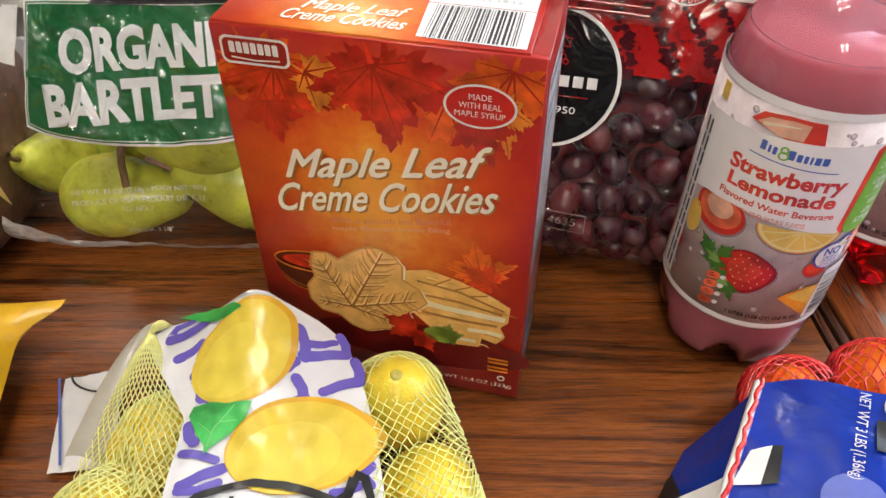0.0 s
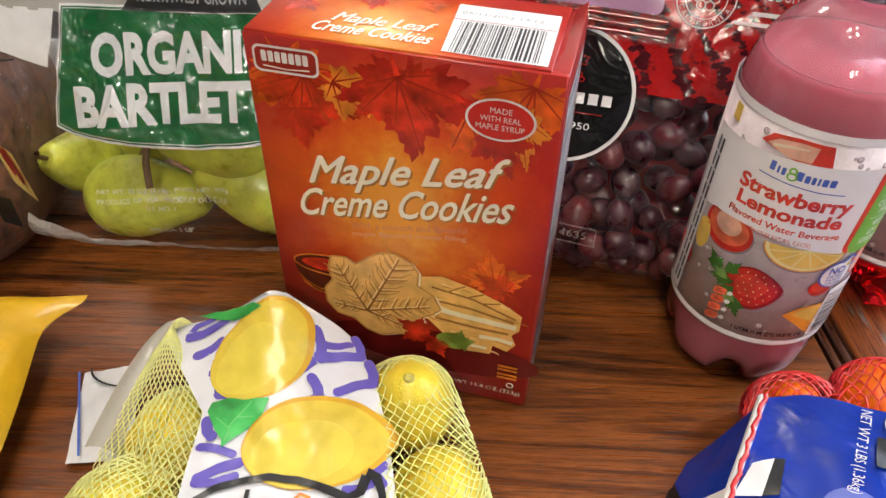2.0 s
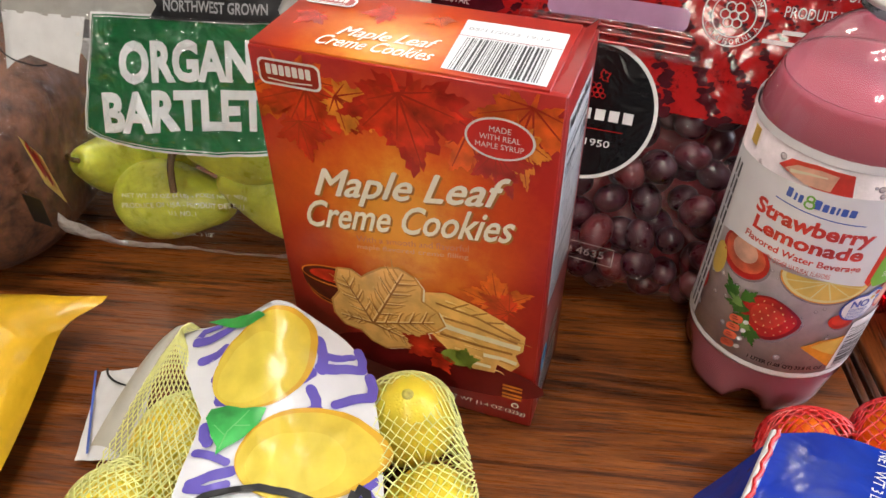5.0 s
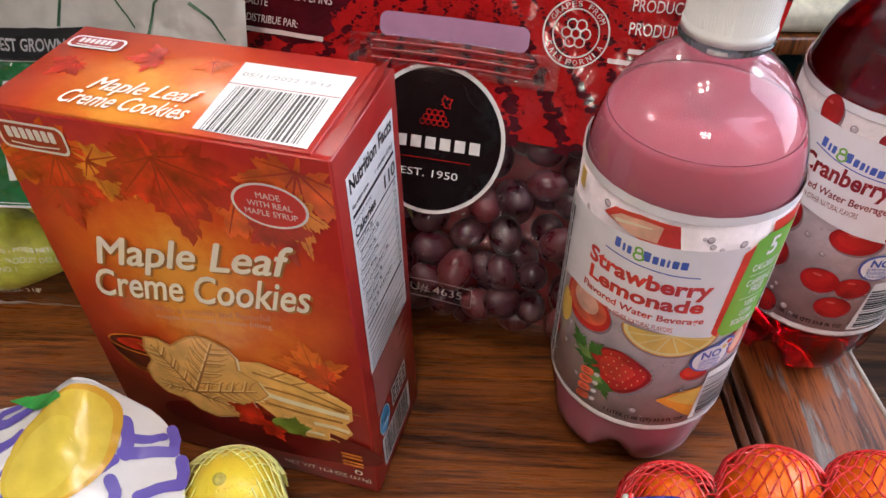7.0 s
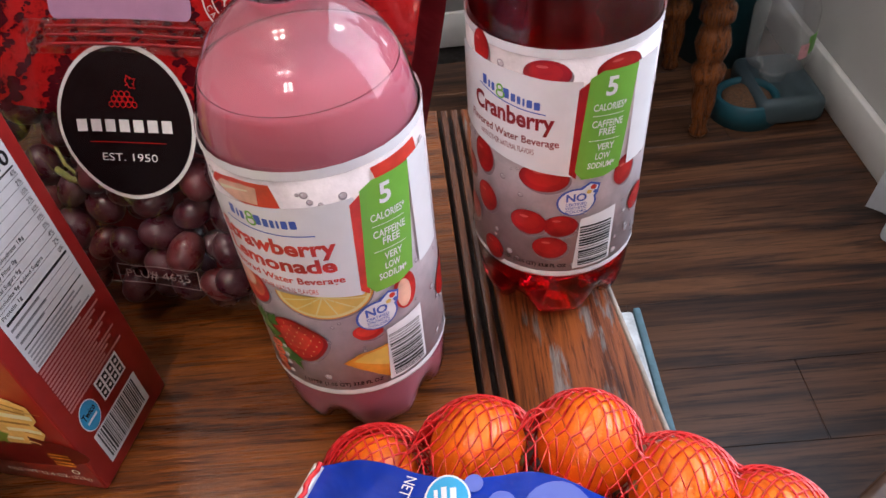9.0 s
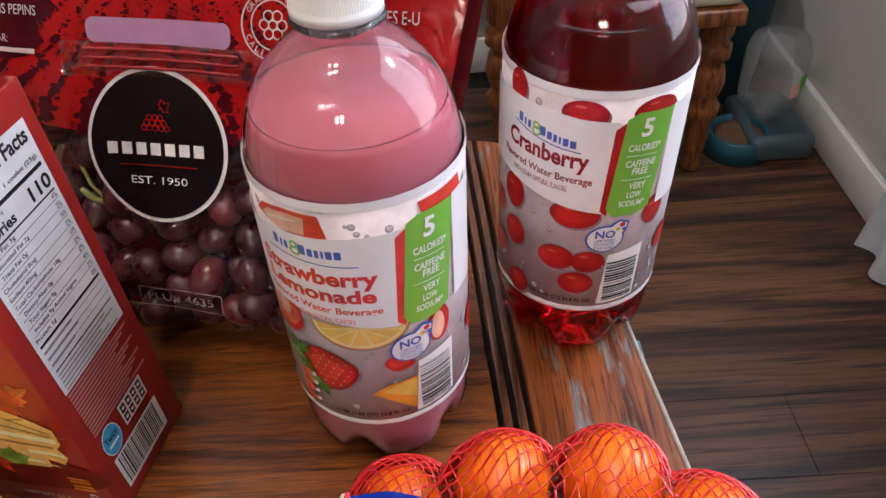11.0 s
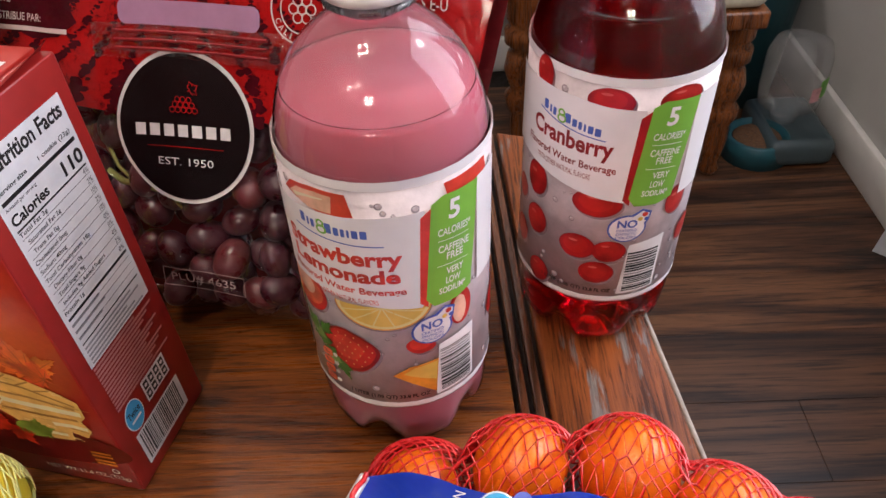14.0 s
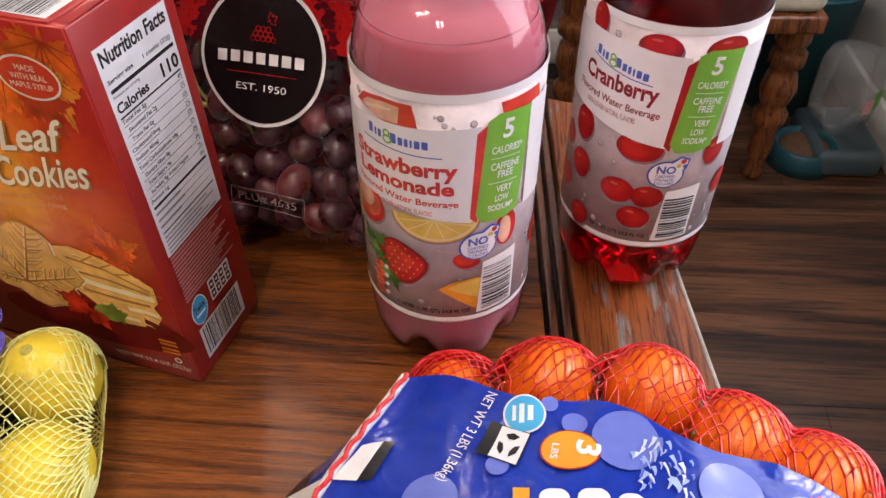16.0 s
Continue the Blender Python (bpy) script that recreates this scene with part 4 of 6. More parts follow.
    put("name_panel", [[(-0.058, 0.0985), (-0.048, 0.102), (-0.034, 0.1035), (-0.02, 0.1022), (-0.004, 0.1), (0.0125, 0.0975), (0.0142, 0.1), (0.0155, 0.144), (0.0, 0.1435), (-0.02, 0.1425), (-0.04, 0.1405), (-0.058, 0.139)] if flavour == 1 else [(-0.052, 0.1075), (-0.038, 0.1075), (-0.028, 0.106), (-0.0168, 0.1038), (-0.002, 0.1008), (0.0125, 0.0985), (0.0145, 0.101), (0.0155, 0.1445), (0.0, 0.1455), (-0.012, 0.147), (-0.03, 0.147), (-0.052, 0.146)]], 0.0005, LWHITE)
    put("red_edge", [[(0.0118, 0.1), (0.0148, 0.097), (0.0182, 0.1445), (0.0138, 0.141)]], 0.0006, BERRYL if flavour == 1 else CHERRY)
    put("green_panel", [[(0.0142, 0.101), (0.0172, 0.0965), (0.027, 0.096), (0.034, 0.0982), (0.0362, 0.12), (0.0385, 0.1468), (0.0225, 0.148), (0.0178, 0.1455)]], 0.0007, LGRN)
    put("white_band", [rect(0.0385, 0.097, 0.053, 0.147)], 0.0005, LWHITE)
    # brand mark: a row of small blue blocks about a green knot, over a thin rule
    top_ = (lambda u: 0.1338 + 0.003 * ((u + 0.03) / 0.03 - 0.5) ** 2) if flavour == 1 else (lambda u: 0.1333 - 0.18 * (u + 0.014))
    for u, w in ((-0.0325, 0.0022), (-0.0293, 0.001), (-0.0275, 0.0016), (-0.0215, 0.0026), (-0.0181, 0.002), (-0.0154, 0.0015), (-0.0131, 0.0009), (-0.0114, 0.0022), (-0.0085, 0.0024)):
        u += 0.004 * (flavour - 1) + 0.0016
        tall = 0.0044 if u < -0.0285 + 0.004 * flavour - 0.004 or 0.0025 < w else 0.0036
        put("brand_block", [round_rect(u, top_(u), u + w, top_(u) + tall, 0.0004, 2)], 0.00062, LBLUE, 0.02)
    u = -0.0232 + 0.004 * (flavour - 1) + 0.0016
    put("brand_knot", [ring(u, top_(u) + 0.0035, 0.0013, 0.0008, 0.0014, 16)], 0.00066, LGRN, 0.02)
    put("brand_knot", [ring(u + 0.0002, top_(u) + 0.0008, 0.0018, 0.0008, 0.0017, 16)], 0.00066, LGRN, 0.02)
    put("brand_rule", [line([(-0.0345, 0.1318), (-0.022, 0.131), (-0.01, 0.1305), (0.0008, 0.1305)] if flavour == 1 else [(-0.0292, 0.1354), (-0.019, 0.1325), (-0.008, 0.1305), (0.0018, 0.1294)], 0.0005)], 0.0006, LBLUE)
    ink = BERRYL if flavour == 1 else BERRYD
    if flavour == 1:
        level_ = lambda u, v, h: on_label(u, v, h)
        wr_ = lambda q, x, y, w, h, mt, bold=0.015: words(q, x, y, w, h, level_, 0.0006, mt, b, bold)
        wr_("Strawberry", -0.041, 0.1185, 0.0478, 0.0098, ink, 0.035)
        wr_("Lemonade", -0.0395, 0.1122, 0.045, 0.007, ink, 0.035)
        wr_("Flavored Water Beverage", -0.0415, 0.1053, 0.0487, 0.0044, ink, 0.02)
        wr_("WITH OTHER NATURAL FLAVORS", -0.0315, 0.1012, 0.0282, 0.0026, ink, 0.0)
    else:
        slope = lambda u, v, h: on_label(u, v - 0.045 * (u + 0.014), h)
        wr_ = lambda q, x, y, w, h, mt, bold=0.015: words(q, x, y, w, h, slope, 0.0006, mt, b, bold)
        wr_("Cranberry", -0.0325, 0.1195, 0.0378, 0.0112, ink, 0.03)
        wr_("Flavored Water Beverage", -0.036, 0.1135, 0.0434, 0.0048, ink, 0.015)
        wr_("WITH OTHER NATURAL FLAVORS", -0.029, 0.1095, 0.0264, 0.0028, ink, 0.0)
    lean = lambda u, v, h: on_label(u + 0.06 * (v - 0.12), v - 0.11 * (u - 0.026), h)
    gw = lambda q, x, y, w, h, bold=0.015: words(q, x - w / 2, y, w, h, lean, 0.0009, LWHITE, b, bold)
    gw("5", 0.0255, 0.1362, 0.0048, 0.0086, 0.025)
    gw("CALORIES*", 0.0262, 0.1296, 0.0142, 0.0035)
    gw("CAFFEINE", 0.0262, 0.1218, 0.0134, 0.0034)
    gw("FREE", 0.0265, 0.1178, 0.0072, 0.0034)
    gw("VERY", 0.0268, 0.1105, 0.0076, 0.0033)
    gw("LOW", 0.0262, 0.1058, 0.0064, 0.0033)
    gw("SODIUM*", 0.0262, 0.1012, 0.0118, 0.0033)
    for y in (0.1272, 0.1153):
        art("green_rule", [rect(0.0192, y, 0.0328, y + 0.0003)], lean, 0.0009, LWHITE, b, 0.0035)
    put("no_badge", [disc(0.016, 0.0838, 0.0085, 0.0078), [(0.0155, 0.0905), (0.0215, 0.0945), (0.026, 0.0925), (0.0252, 0.0875), (0.0235, 0.0845)]], 0.00055, LBLUE)
    put("no_badge", [disc(0.016, 0.0838, 0.0076, 0.007), [(0.0165, 0.0895), (0.0215, 0.0935), (0.025, 0.0918), (0.0244, 0.088), (0.0225, 0.086)]], 0.0007, LWHITE)
    put("badge_dots", [disc(0.0228, 0.0915, 0.0013)], 0.0009, BERRYL)
    put("badge_dots", [disc(0.021, 0.0892, 0.0011)], 0.0009, LEMONP)
    put("badge_dots", [disc(0.0238, 0.0888, 0.001)], 0.0009, LBLUE)
    words("NO", 0.0115, 0.0845, 0.0086, 0.0045, on_label, 0.0009, LBLUE, b, 0.03)
    for k, q in enumerate(("CERTIFIED", "SYNTHETIC", "COLORS")):
        words(q, 0.0114, 0.0822 - 0.0021 * k, 0.009, 0.0016, on_label, 0.0009, LBLUE, b, 0.01)
    put("barcode_label", [[(0.0162, 0.042), (0.035, 0.0425), (0.0355, 0.076), (0.0185, 0.0735)]], 0.00045, LWHITE)
    bars(on_label, 0.044, 0.0705, 0.0185, 0.0335, 0.0008, b, 24, across=False, fine=0.0035)
    words("1 LITER (1.05 QT) 33.8 FL OZ", -0.0205, 0.0428, 0.034, 0.003, on_label, 0.0005, BLACK, b, 0.03)
    if flavour == 1:
        for k in range(4):
            at_pill = lambda u, v, h, k=k: on_label(u, v + 0.25 * (u + 0.031), h)
            art("red_seal_print", [round_rect(-0.0342, 0.0435 + 0.0054 * k, -0.0278, 0.0482 + 0.0054 * k, 0.0018)], at_pill, 0.0008, FLESHR, b, 0.0035)
            art("red_seal_print", [rect(-0.0328, 0.0452 + 0.0054 * k, -0.0298, 0.0458 + 0.0054 * k)], at_pill, 0.00084, BERRYD, b, 0.0035)
            art("red_seal_print", [rect(-0.0328, 0.0465 + 0.0054 * k, -0.0308, 0.0471 + 0.0054 * k)], at_pill, 0.00084, BERRYD, b, 0.0035)
            art("white_spot", [disc(-0.0263, 0.0458 + 0.0054 * k, 0.0013)], at_pill, 0.0008, LWHITE, b, 0.0035)
        put("side_text", [rect(-0.0585 - 0.0035 * i, 0.046 + 0.0088 * k, -0.057 - 0.0035 * i, 0.0535 + 0.0088 * k) for i in range(2) for k in range(10)], 0.0008, BLACK)
        put("white_band", [rect(-0.066, 0.042, -0.0555, 0.1385)], 0.0006, LWHITE)
    return b


bottle("lemonade_bottle", pose(0.2598, 0.3845, TOP + 0.0006, 0, 1.5, 0), PINK, 0.1755, "clear plastic bottle of pink strawberry lemonade with a white cap", 1)
bottle("cranberry_bottle", pose(0.358, 0.443, TOP + 0.0006, 0, 1.8, -19), RED, 0.179, "clear plastic bottle of dark red cranberry drink with a fruit label", 2)

# ==== grapes in their pouch ====
GA = radians(-14)
GU, GH = Vector((math.cos(GA), math.sin(GA), 0)), Vector((-math.sin(GA), math.cos(GA), 0))
G0 = Vector((0.163, 0.454, 0))
gcurve = profile_curve([(0.7505, -0.006), (0.757, -0.022), (0.77, -0.034), (0.785, -0.0375), (0.80, -0.032), (0.83, -0.0168), (0.8655, 0.0), (0.9, 0.0163), (0.93, 0.0305), (0.97, 0.049), (1.01, 0.066)])


def crumple(x, z, k):
    """Sharp folds as in handled plastic film."""
    return abs(rough3(x * 1.6 + 0.35 * z, z, k, 42)) * 1.6 + abs(rough3(x - 0.8 * z, z * 1.4, k + 4, 75)) - 0.7


def pouch(u, z, h=0.0):
    """The front of the grape pouch: u across, z its height."""
    ripple = 0.0022 * rough3(u, z, 0.3, 26) + (0.0014 - 0.0008 * min(1, max(0, (z - 0.88) / 0.03))) * crumple(u, z, 1.3) * min(1.0, max(0.06, (math.hypot(u, z - 0.8655) - 0.034) / 0.03))
    d = gcurve(z) + ripple * min(1, (z - 0.75) / 0.02) + 0.22 * max(0, abs(u - 0.015) - 0.07) ** 1.5
    n = (-GH * 0.9 + Vector((0, 0, 0.43)))
    return G0 + GU * u + GH * d + Vector((0, 0, z)) + n * h


def pv(v):
    return 0.8655 + 0.899 * v


def span(a, b, n):
    return [a + (b - a) * i / n for i in range(n + 1)]


BAGF = film("clear_pouch_film", (0.98, 0.97, 0.97), 1.0, 0.05, 1.0, 60, 0.0, 0.25)
pouch_bag = thing("grape_pouch", pose(0, 0, 0), "clear and red printed pouch of red grapes leaning upright", "grape bag")


def pouch_edge(z):
    return -0.104 - 0.036 * min(1, max(0, (z - 0.862) / 0.03)), 0.112 + 0.035 * min(1, max(0, (z - 0.75) / 0.2))


def front_film(s, z, h=0.0):
    a, b = pouch_edge(z)
    return pouch(a + (b - a) * s, z, h)


part("front_film", sheet(lambda s, z: front_film(s, z), span(0, 1, 130), span(0.7505, 0.872, 70)), BAGF, pouch_bag, "clear film over the grapes").visible_shadow = False


def blotched(name, c, dark, scale):
    """Film printed in one ink with ragged darker flecks."""
    m, t, b = nodes(name)
    at = coords(t)
    n = add(t, "ShaderNodeTexNoise", Scale=scale, Detail=9.0, Roughness=0.8)
    t.links.new(at, n.inputs[0])
    r = ramp(t, n.outputs[0], [(0.38, dark), (0.46, shade(c, 0.8)), (0.7, c)])
    t.links.new(r.outputs[0], b.inputs["Base Color"])
    b.inputs["Roughness"].default_value, b.inputs["Specular IOR Level"].default_value = 0.16, 0.35
    w = add(t, "ShaderNodeTexNoise", Scale=35.0, Detail=3.0, Distortion=0.8)
    t.links.new(at, w.inputs[0])
    bumped(t, b, w.outputs[0], 0.2, 0.012)
    return m


PRED = blotched("pouch_red_print", (0.4, 0.009, 0.009), (0.06, 0.003, 0.005), 75)
PDARK = printed("pouch_maroon_print", (0.055, 0.003, 0.007), 0.16, 0.3, 0.2, 35, spec=0.35)
PINKF = surface("lavender_handle_film", (0.4, 0.22, 0.36), 0.2, 0.1, 60, 0.1, 100)
part("red_print", sheet(lambda s, z: front_film(s, z, 0.0004), span(0, 1, 120), span(0.8695, 0.935, 36)), PRED, pouch_bag, "bright red printed band")
part("maroon_print", sheet(lambda s, z: front_film(s, z, 0.0004), span(0, 1, 60), span(0.935, 0.985, 16)), PDARK, pouch_bag, "dark red printed top")
part("back_film", sheet(lambda s, z: front_film(s, z) + GH * (0.002 + 0.075 * math.sin(math.pi * min(1, max(0.0, (0.985 - z) / 0.235))) ** 0.7), span(0, 1, 30), span(0.7505, 0.985, 20)), printed("pouch_back_print", (0.2, 0.01, 0.014), 0.35, 0.2, 0.3, 30), pouch_bag, "dark printed back")
at_pouch = lambda u, v, h: pouch(u - 0.0015, pv(v) - 0.0012, h + 0.0006)
rng = random.Random(11)
# vine rows that fan out over the red band
for k in range(-7, 8):
    top, low = 0.012 + 0.008 * k, 0.012 + 0.026 * k
    flecks = []
    for i in range(70):
        f = (i + rng.random()) / 70
        w = 0.0012 + 0.005 * f
        x, y, q = top + (low - top) * f + rng.gauss(0, 0.4) * w, 0.075 - 0.071 * f, w * rng.uniform(0.25, 0.75)
        if -0.1 < x < 0.122:
            flecks.append([(x + q * rng.uniform(0.6, 1.25) * math.cos(c), y + 0.6 * q * rng.uniform(0.6, 1.25) * math.sin(c)) for c in [2 * math.pi * n / 8 for n in range(8)]])
    if len(flecks) > 6:
        art("vine_row_print", flecks, at_pouch, 0.0002, PDARK, pouch_bag, 0.008)
art("round_badge", [disc(0, 0, 0.0358, 0.0365, 60)], at_pouch, 0.0008, WHITE, pouch_bag, 0.006)
art("round_badge", [disc(0, 0, 0.0338, 0.0345, 60)], at_pouch, 0.0012, printed("badge_black", (0.006, 0.006, 0.007), 0.15, 0.1, 0.15, 40, spec=0.25), pouch_bag, 0.006, "black round badge")
art("badge_emblem", [ring(-0.006 + 0.003 * a + 0.0015 * b, 0.0085 + 0.0025 * b, 0.0013, 0.0005, None, 14) for b in range(3) for a in range(5 - b)] + [line(leaf(0.0045, 0.0185, 0.0042, 300) + leaf(0.0045, 0.0185, 0.0042, 300)[:1], 0.0004)], at_pouch, 0.0016, PRED, pouch_bag)
for k in range(7):
    x = -0.0255 + 0.00735 * k
    art("brand_block", [rect(x, -0.0044, x + 0.0052, 0.0014)], at_pouch, 0.0016, WHITE, pouch_bag)
art("badge_rule", [rect(-0.02, -0.0095, 0.02, -0.0091)], at_pouch, 0.0016, PRED, pouch_bag)
words("EST. 1950", -0.0145, -0.0182, 0.029, 0.0036, at_pouch, 0.0016, WHITE, pouch_bag, 0.0)
art("handle_slot", [round_rect(-0.0315, 0.0465, 0.0405, 0.0578, 0.004)], at_pouch, 0.001, PINKF, pouch_bag, 0.006, "lavender handle slot")
zip_ = [[tuple(at_pouch(u, v, 0.0012)) for u in span(-0.034, 0.044, 24)] for v in (0.0355, 0.0395, 0.0435)]
part("zip_crease", tube(zip_, 0.0009, 5), surface("zip_plastic", (0.3, 0.02, 0.025), 0.08, 0.3, 120, 0.5, 260, coat=1.0, spec=1.0), pouch_bag)
ZIPF = film("zip_film", (0.97, 0.9, 0.9), 2.2, 0.06, 0.5, 90)
zip_fold = lambda u, v: at_pouch(u, v, 0.001 + 0.0009 * abs(math.sin((v - 0.031) * 560 + 1.2 * rough3(u, v, 2.0, 40))) * min(1, (v - 0.0305) / 0.002, (0.0475 - v) / 0.002, (u + 0.048) / 0.015, (0.058 - u) / 0.015) * (0.75 + 0.5 * rough3(u, v, 6.0, 110)))
part("zip_fold", sheet(zip_fold, span(-0.046, 0.056, 120), span(0.031, 0.047, 44)), ZIPF, pouch_bag, "glinting folds of the zip closure").visible_shadow = False
INKF = printed("faint_pink_ink", (0.34, 0.26, 0.26), 0.4)
INKP = printed("pale_pink_ink", (0.62, 0.5, 0.5), 0.4)
for r, w in ((0.0145, 0.0007), (0.0102, 0.0006)):
    art("seal_ring", [ring(0.0605, 0.0575, r, w)], at_pouch, 0.001, INKP, pouch_bag)
art("seal_grapes", [ring(0.0605 + 0.0042 * math.cos(a), 0.0575 + 0.0042 * math.sin(a), 0.0022, 0.0006, None, 16) for a in [k * math.pi / 3 for k in range(6)]] + [ring(0.0605, 0.0575, 0.002, 0.0006, None, 14)], at_pouch, 0.001, INKP, pouch_bag)
for s, a0, a1 in (("GRAPES FROM", 150, 30), ("CALIFORNIA", 205, 335)):
    for i, ch in enumerate(s):
        if ch != " ":
            a = radians(a0 + (a1 - a0) * i / (len(s) - 1))
            t_ = a - math.pi / 2 if a1 < a0 else a + math.pi / 2
            turn_ = lambda u, v, h, a=a, t_=t_: at_pouch(0.0605 + 0.0124 * math.cos(a) + u * math.cos(t_) - v * math.sin(t_), 0.0575 + 0.0124 * math.sin(a) + u * math.sin(t_) + v * math.cos(t_), h)
            words(ch, -0.001, -0.0012, 0.002 if ch != "I" else 0.0006, 0.0024, turn_, 0.001, INKP, pouch_bag, 0.0)
words("PRODUCT OF U.S.A.", 0.083, 0.0695, 0.046, 0.0052, at_pouch, 0.001, INKP, pouch_bag, 0.0)
words("PRODUIT DES E-U", 0.083, 0.0595, 0.042, 0.0052, at_pouch, 0.001, INKP, pouch_bag, 0.0)
for bar_ in [rect(0.084, 0.0515, 0.104, 0.0535), rect(0.076, 0.0465, 0.104, 0.0485), rect(-0.106, 0.0398, -0.06, 0.042)]:
    art("small_print", [bar_], at_pouch, 0.001, INKP, pouch_bag)
for i in range(4):
    a, b = [((-0.0165, -0.0825), (0.029, -0.0825)), ((0.029, -0.0825), (0.029, -0.0715)), ((0.029, -0.0715), (-0.0165, -0.0715)), ((-0.0165, -0.0715), (-0.0165, -0.0825))][i]
    art("plu_frame", [line([a, b], 0.0005)], at_pouch, 0.0006, INKF, pouch_bag)
art("maroon_corner", [[(-0.138, 0.037)] + [(-0.138 + 0.0072 * k, 0.038 + 0.0035 * math.sin(k * 2.3) + 0.0015 * k % 0.004) for k in range(1, 11)] + [(-0.06 + 0.0022 * k + 0.004 * math.sin(k * 1.7), 0.042 + 0.004 * k) for k in range(8)] + [(-0.042, 0.076), (-0.138, 0.076)]], at_pouch, 0.0003, PDARK, pouch_bag, 0.008)
words("DE TABLE SANS PEPINS", -0.108, 0.0575, 0.052, 0.0046, at_pouch, 0.001, INKP, pouch_bag, 0.0, 0.1)
words("QUALITE", -0.109, 0.0518, 0.018, 0.0042, at_pouch, 0.001, INKP, pouch_bag, 0.0, 0.1)
words("DISTRIBUE PAR:", -0.103, 0.0445, 0.029, 0.0036, at_pouch, 0.001, INKP, pouch_bag, 0.0, 0.1)
words("PLU# 4635", -0.012, -0.0795, 0.036, 0.0055, at_pouch, 0.0006, INKF, pouch_bag, 0.0)



def grape_skin():
    """Red grape skin, each fruit of its own tone, with a dusty bloom."""
    m, t, b = nodes("red_grape_skin")
    info = t.nodes.new("ShaderNodeObjectInfo")
    tone = ramp(t, info.outputs["Random"], [(0.0, (0.026, 0.003, 0.009)), (0.4, (0.05, 0.006, 0.014)), (0.75, (0.08, 0.009, 0.017)), (1.0, (0.12, 0.018, 0.022))])
    n = add(t, "ShaderNodeTexNoise", Scale=95.0, Detail=6.0, Roughness=0.7)
    t.links.new(coords(t), n.inputs[0])
    bloom = ramp(t, n.outputs[0], [(0.45, (0, 0, 0)), (0.75, (0.32, 0.32, 0.32))])
    mx = t.nodes.new("ShaderNodeMix")
    mx.data_type = "RGBA"
    mx.inputs[7].default_value = (0.26, 0.15, 0.17, 1)
    t.links.new(bloom.outputs[0], mx.inputs[0]), t.links.new(tone.outputs[0], mx.inputs[6])
    t.links.new(mx.outputs[2], b.inputs["Base Color"])
    rr = ramp(t, n.outputs[0], [(0.35, (0.2,) * 3), (0.7, (0.5,) * 3)])
    t.links.new(rr.outputs[0], b.inputs["Roughness"])
    b.inputs["Subsurface Weight"].default_value, b.inputs["Subsurface Scale"].default_value = 0.15, 0.006
    return m


GRAPE = grape_skin()
GSTEM = surface("green_grape_stem", (0.3, 0.32, 0.09), 0.5, 0.3, 120, 0.2)
bunch = thing("grape_bunch", pose(0, 0, 0), "dark red grapes on green stems inside the pouch", "grapes")
rng = random.Random(5)
spots = []
for layer, gap in ((0.0115, 0.0158), (0.0255, 0.0172)):
    for _ in range(5200):
        u, z = rng.uniform(-0.085, 0.098), rng.uniform(0.7612, 0.885)
        if z > 0.868 + 0.014 * math.cos((u - 0.02) * 22):
            continue
        d = layer + rng.uniform(-0.002, 0.004)
        p = pouch(u, z) + GH * d
        p.z = max(p.z, 0.7612)
        if all((p - q).length > gap for q in spots):
            spots.append(p)
meshes = []
for k in range(3):
    meshes.append(part("grape", ellipsoid(0.0078 + 0.0006 * k, 0.0078 + 0.0006 * k, 0.0102 + 0.0008 * k, 18, 12), GRAPE, bunch).data)
first = [o for o in bunch.children]
for i, p in enumerate(spots):
    ob = first[i] if i < 3 else new("grape", meshes[i % 3])
    ob.parent = bunch
    ob.matrix_local = Matrix.LocRotScale(p, Euler((rng.uniform(0.3, 2.6), rng.uniform(-0.5, 0.5), rng.uniform(0, 6))), None)
sp = lambda u, v, d: tuple(pouch(u, pv(v)) + GH * d)
part("stem", tube([[sp(-0.06, -0.03, 0.012), sp(-0.042, -0.0345, 0.006), sp(-0.022, -0.0365, 0.005), sp(-0.008, -0.038, 0.006), sp(0.006, -0.034, 0.012)]], 0.0017, 8), GSTEM, bunch)
part("stem", tube([[sp(-0.014, -0.0372, 0.005), sp(-0.011, -0.042, 0.005), sp(-0.0095, -0.047, 0.008)], [sp(-0.035, -0.035, 0.006), sp(-0.044, -0.027, 0.006), sp(-0.05, -0.02, 0.009)]], 0.001, 6), GSTEM, bunch)

# ==== pears in their bag ====
pcurve = profile_curve([(0.7505, 0.45), (0.758, 0.436), (0.772, 0.424), (0.79, 0.419), (0.81, 0.421), (0.838, 0.432), (0.87, 0.4468), (0.9, 0.461), (0.95, 0.484), (1.0, 0.508)])


def sack(x, z, h=0.0):
    y = pcurve(z) + 0.0022 * rough3(x, z, 2.0, 24) + 0.0014 * crumple(x, z, 5.0) + 0.3 * max(0, -0.1 - x) ** 1.4
    return Vector((x, y - 0.9 * h, z + 0.42 * h))


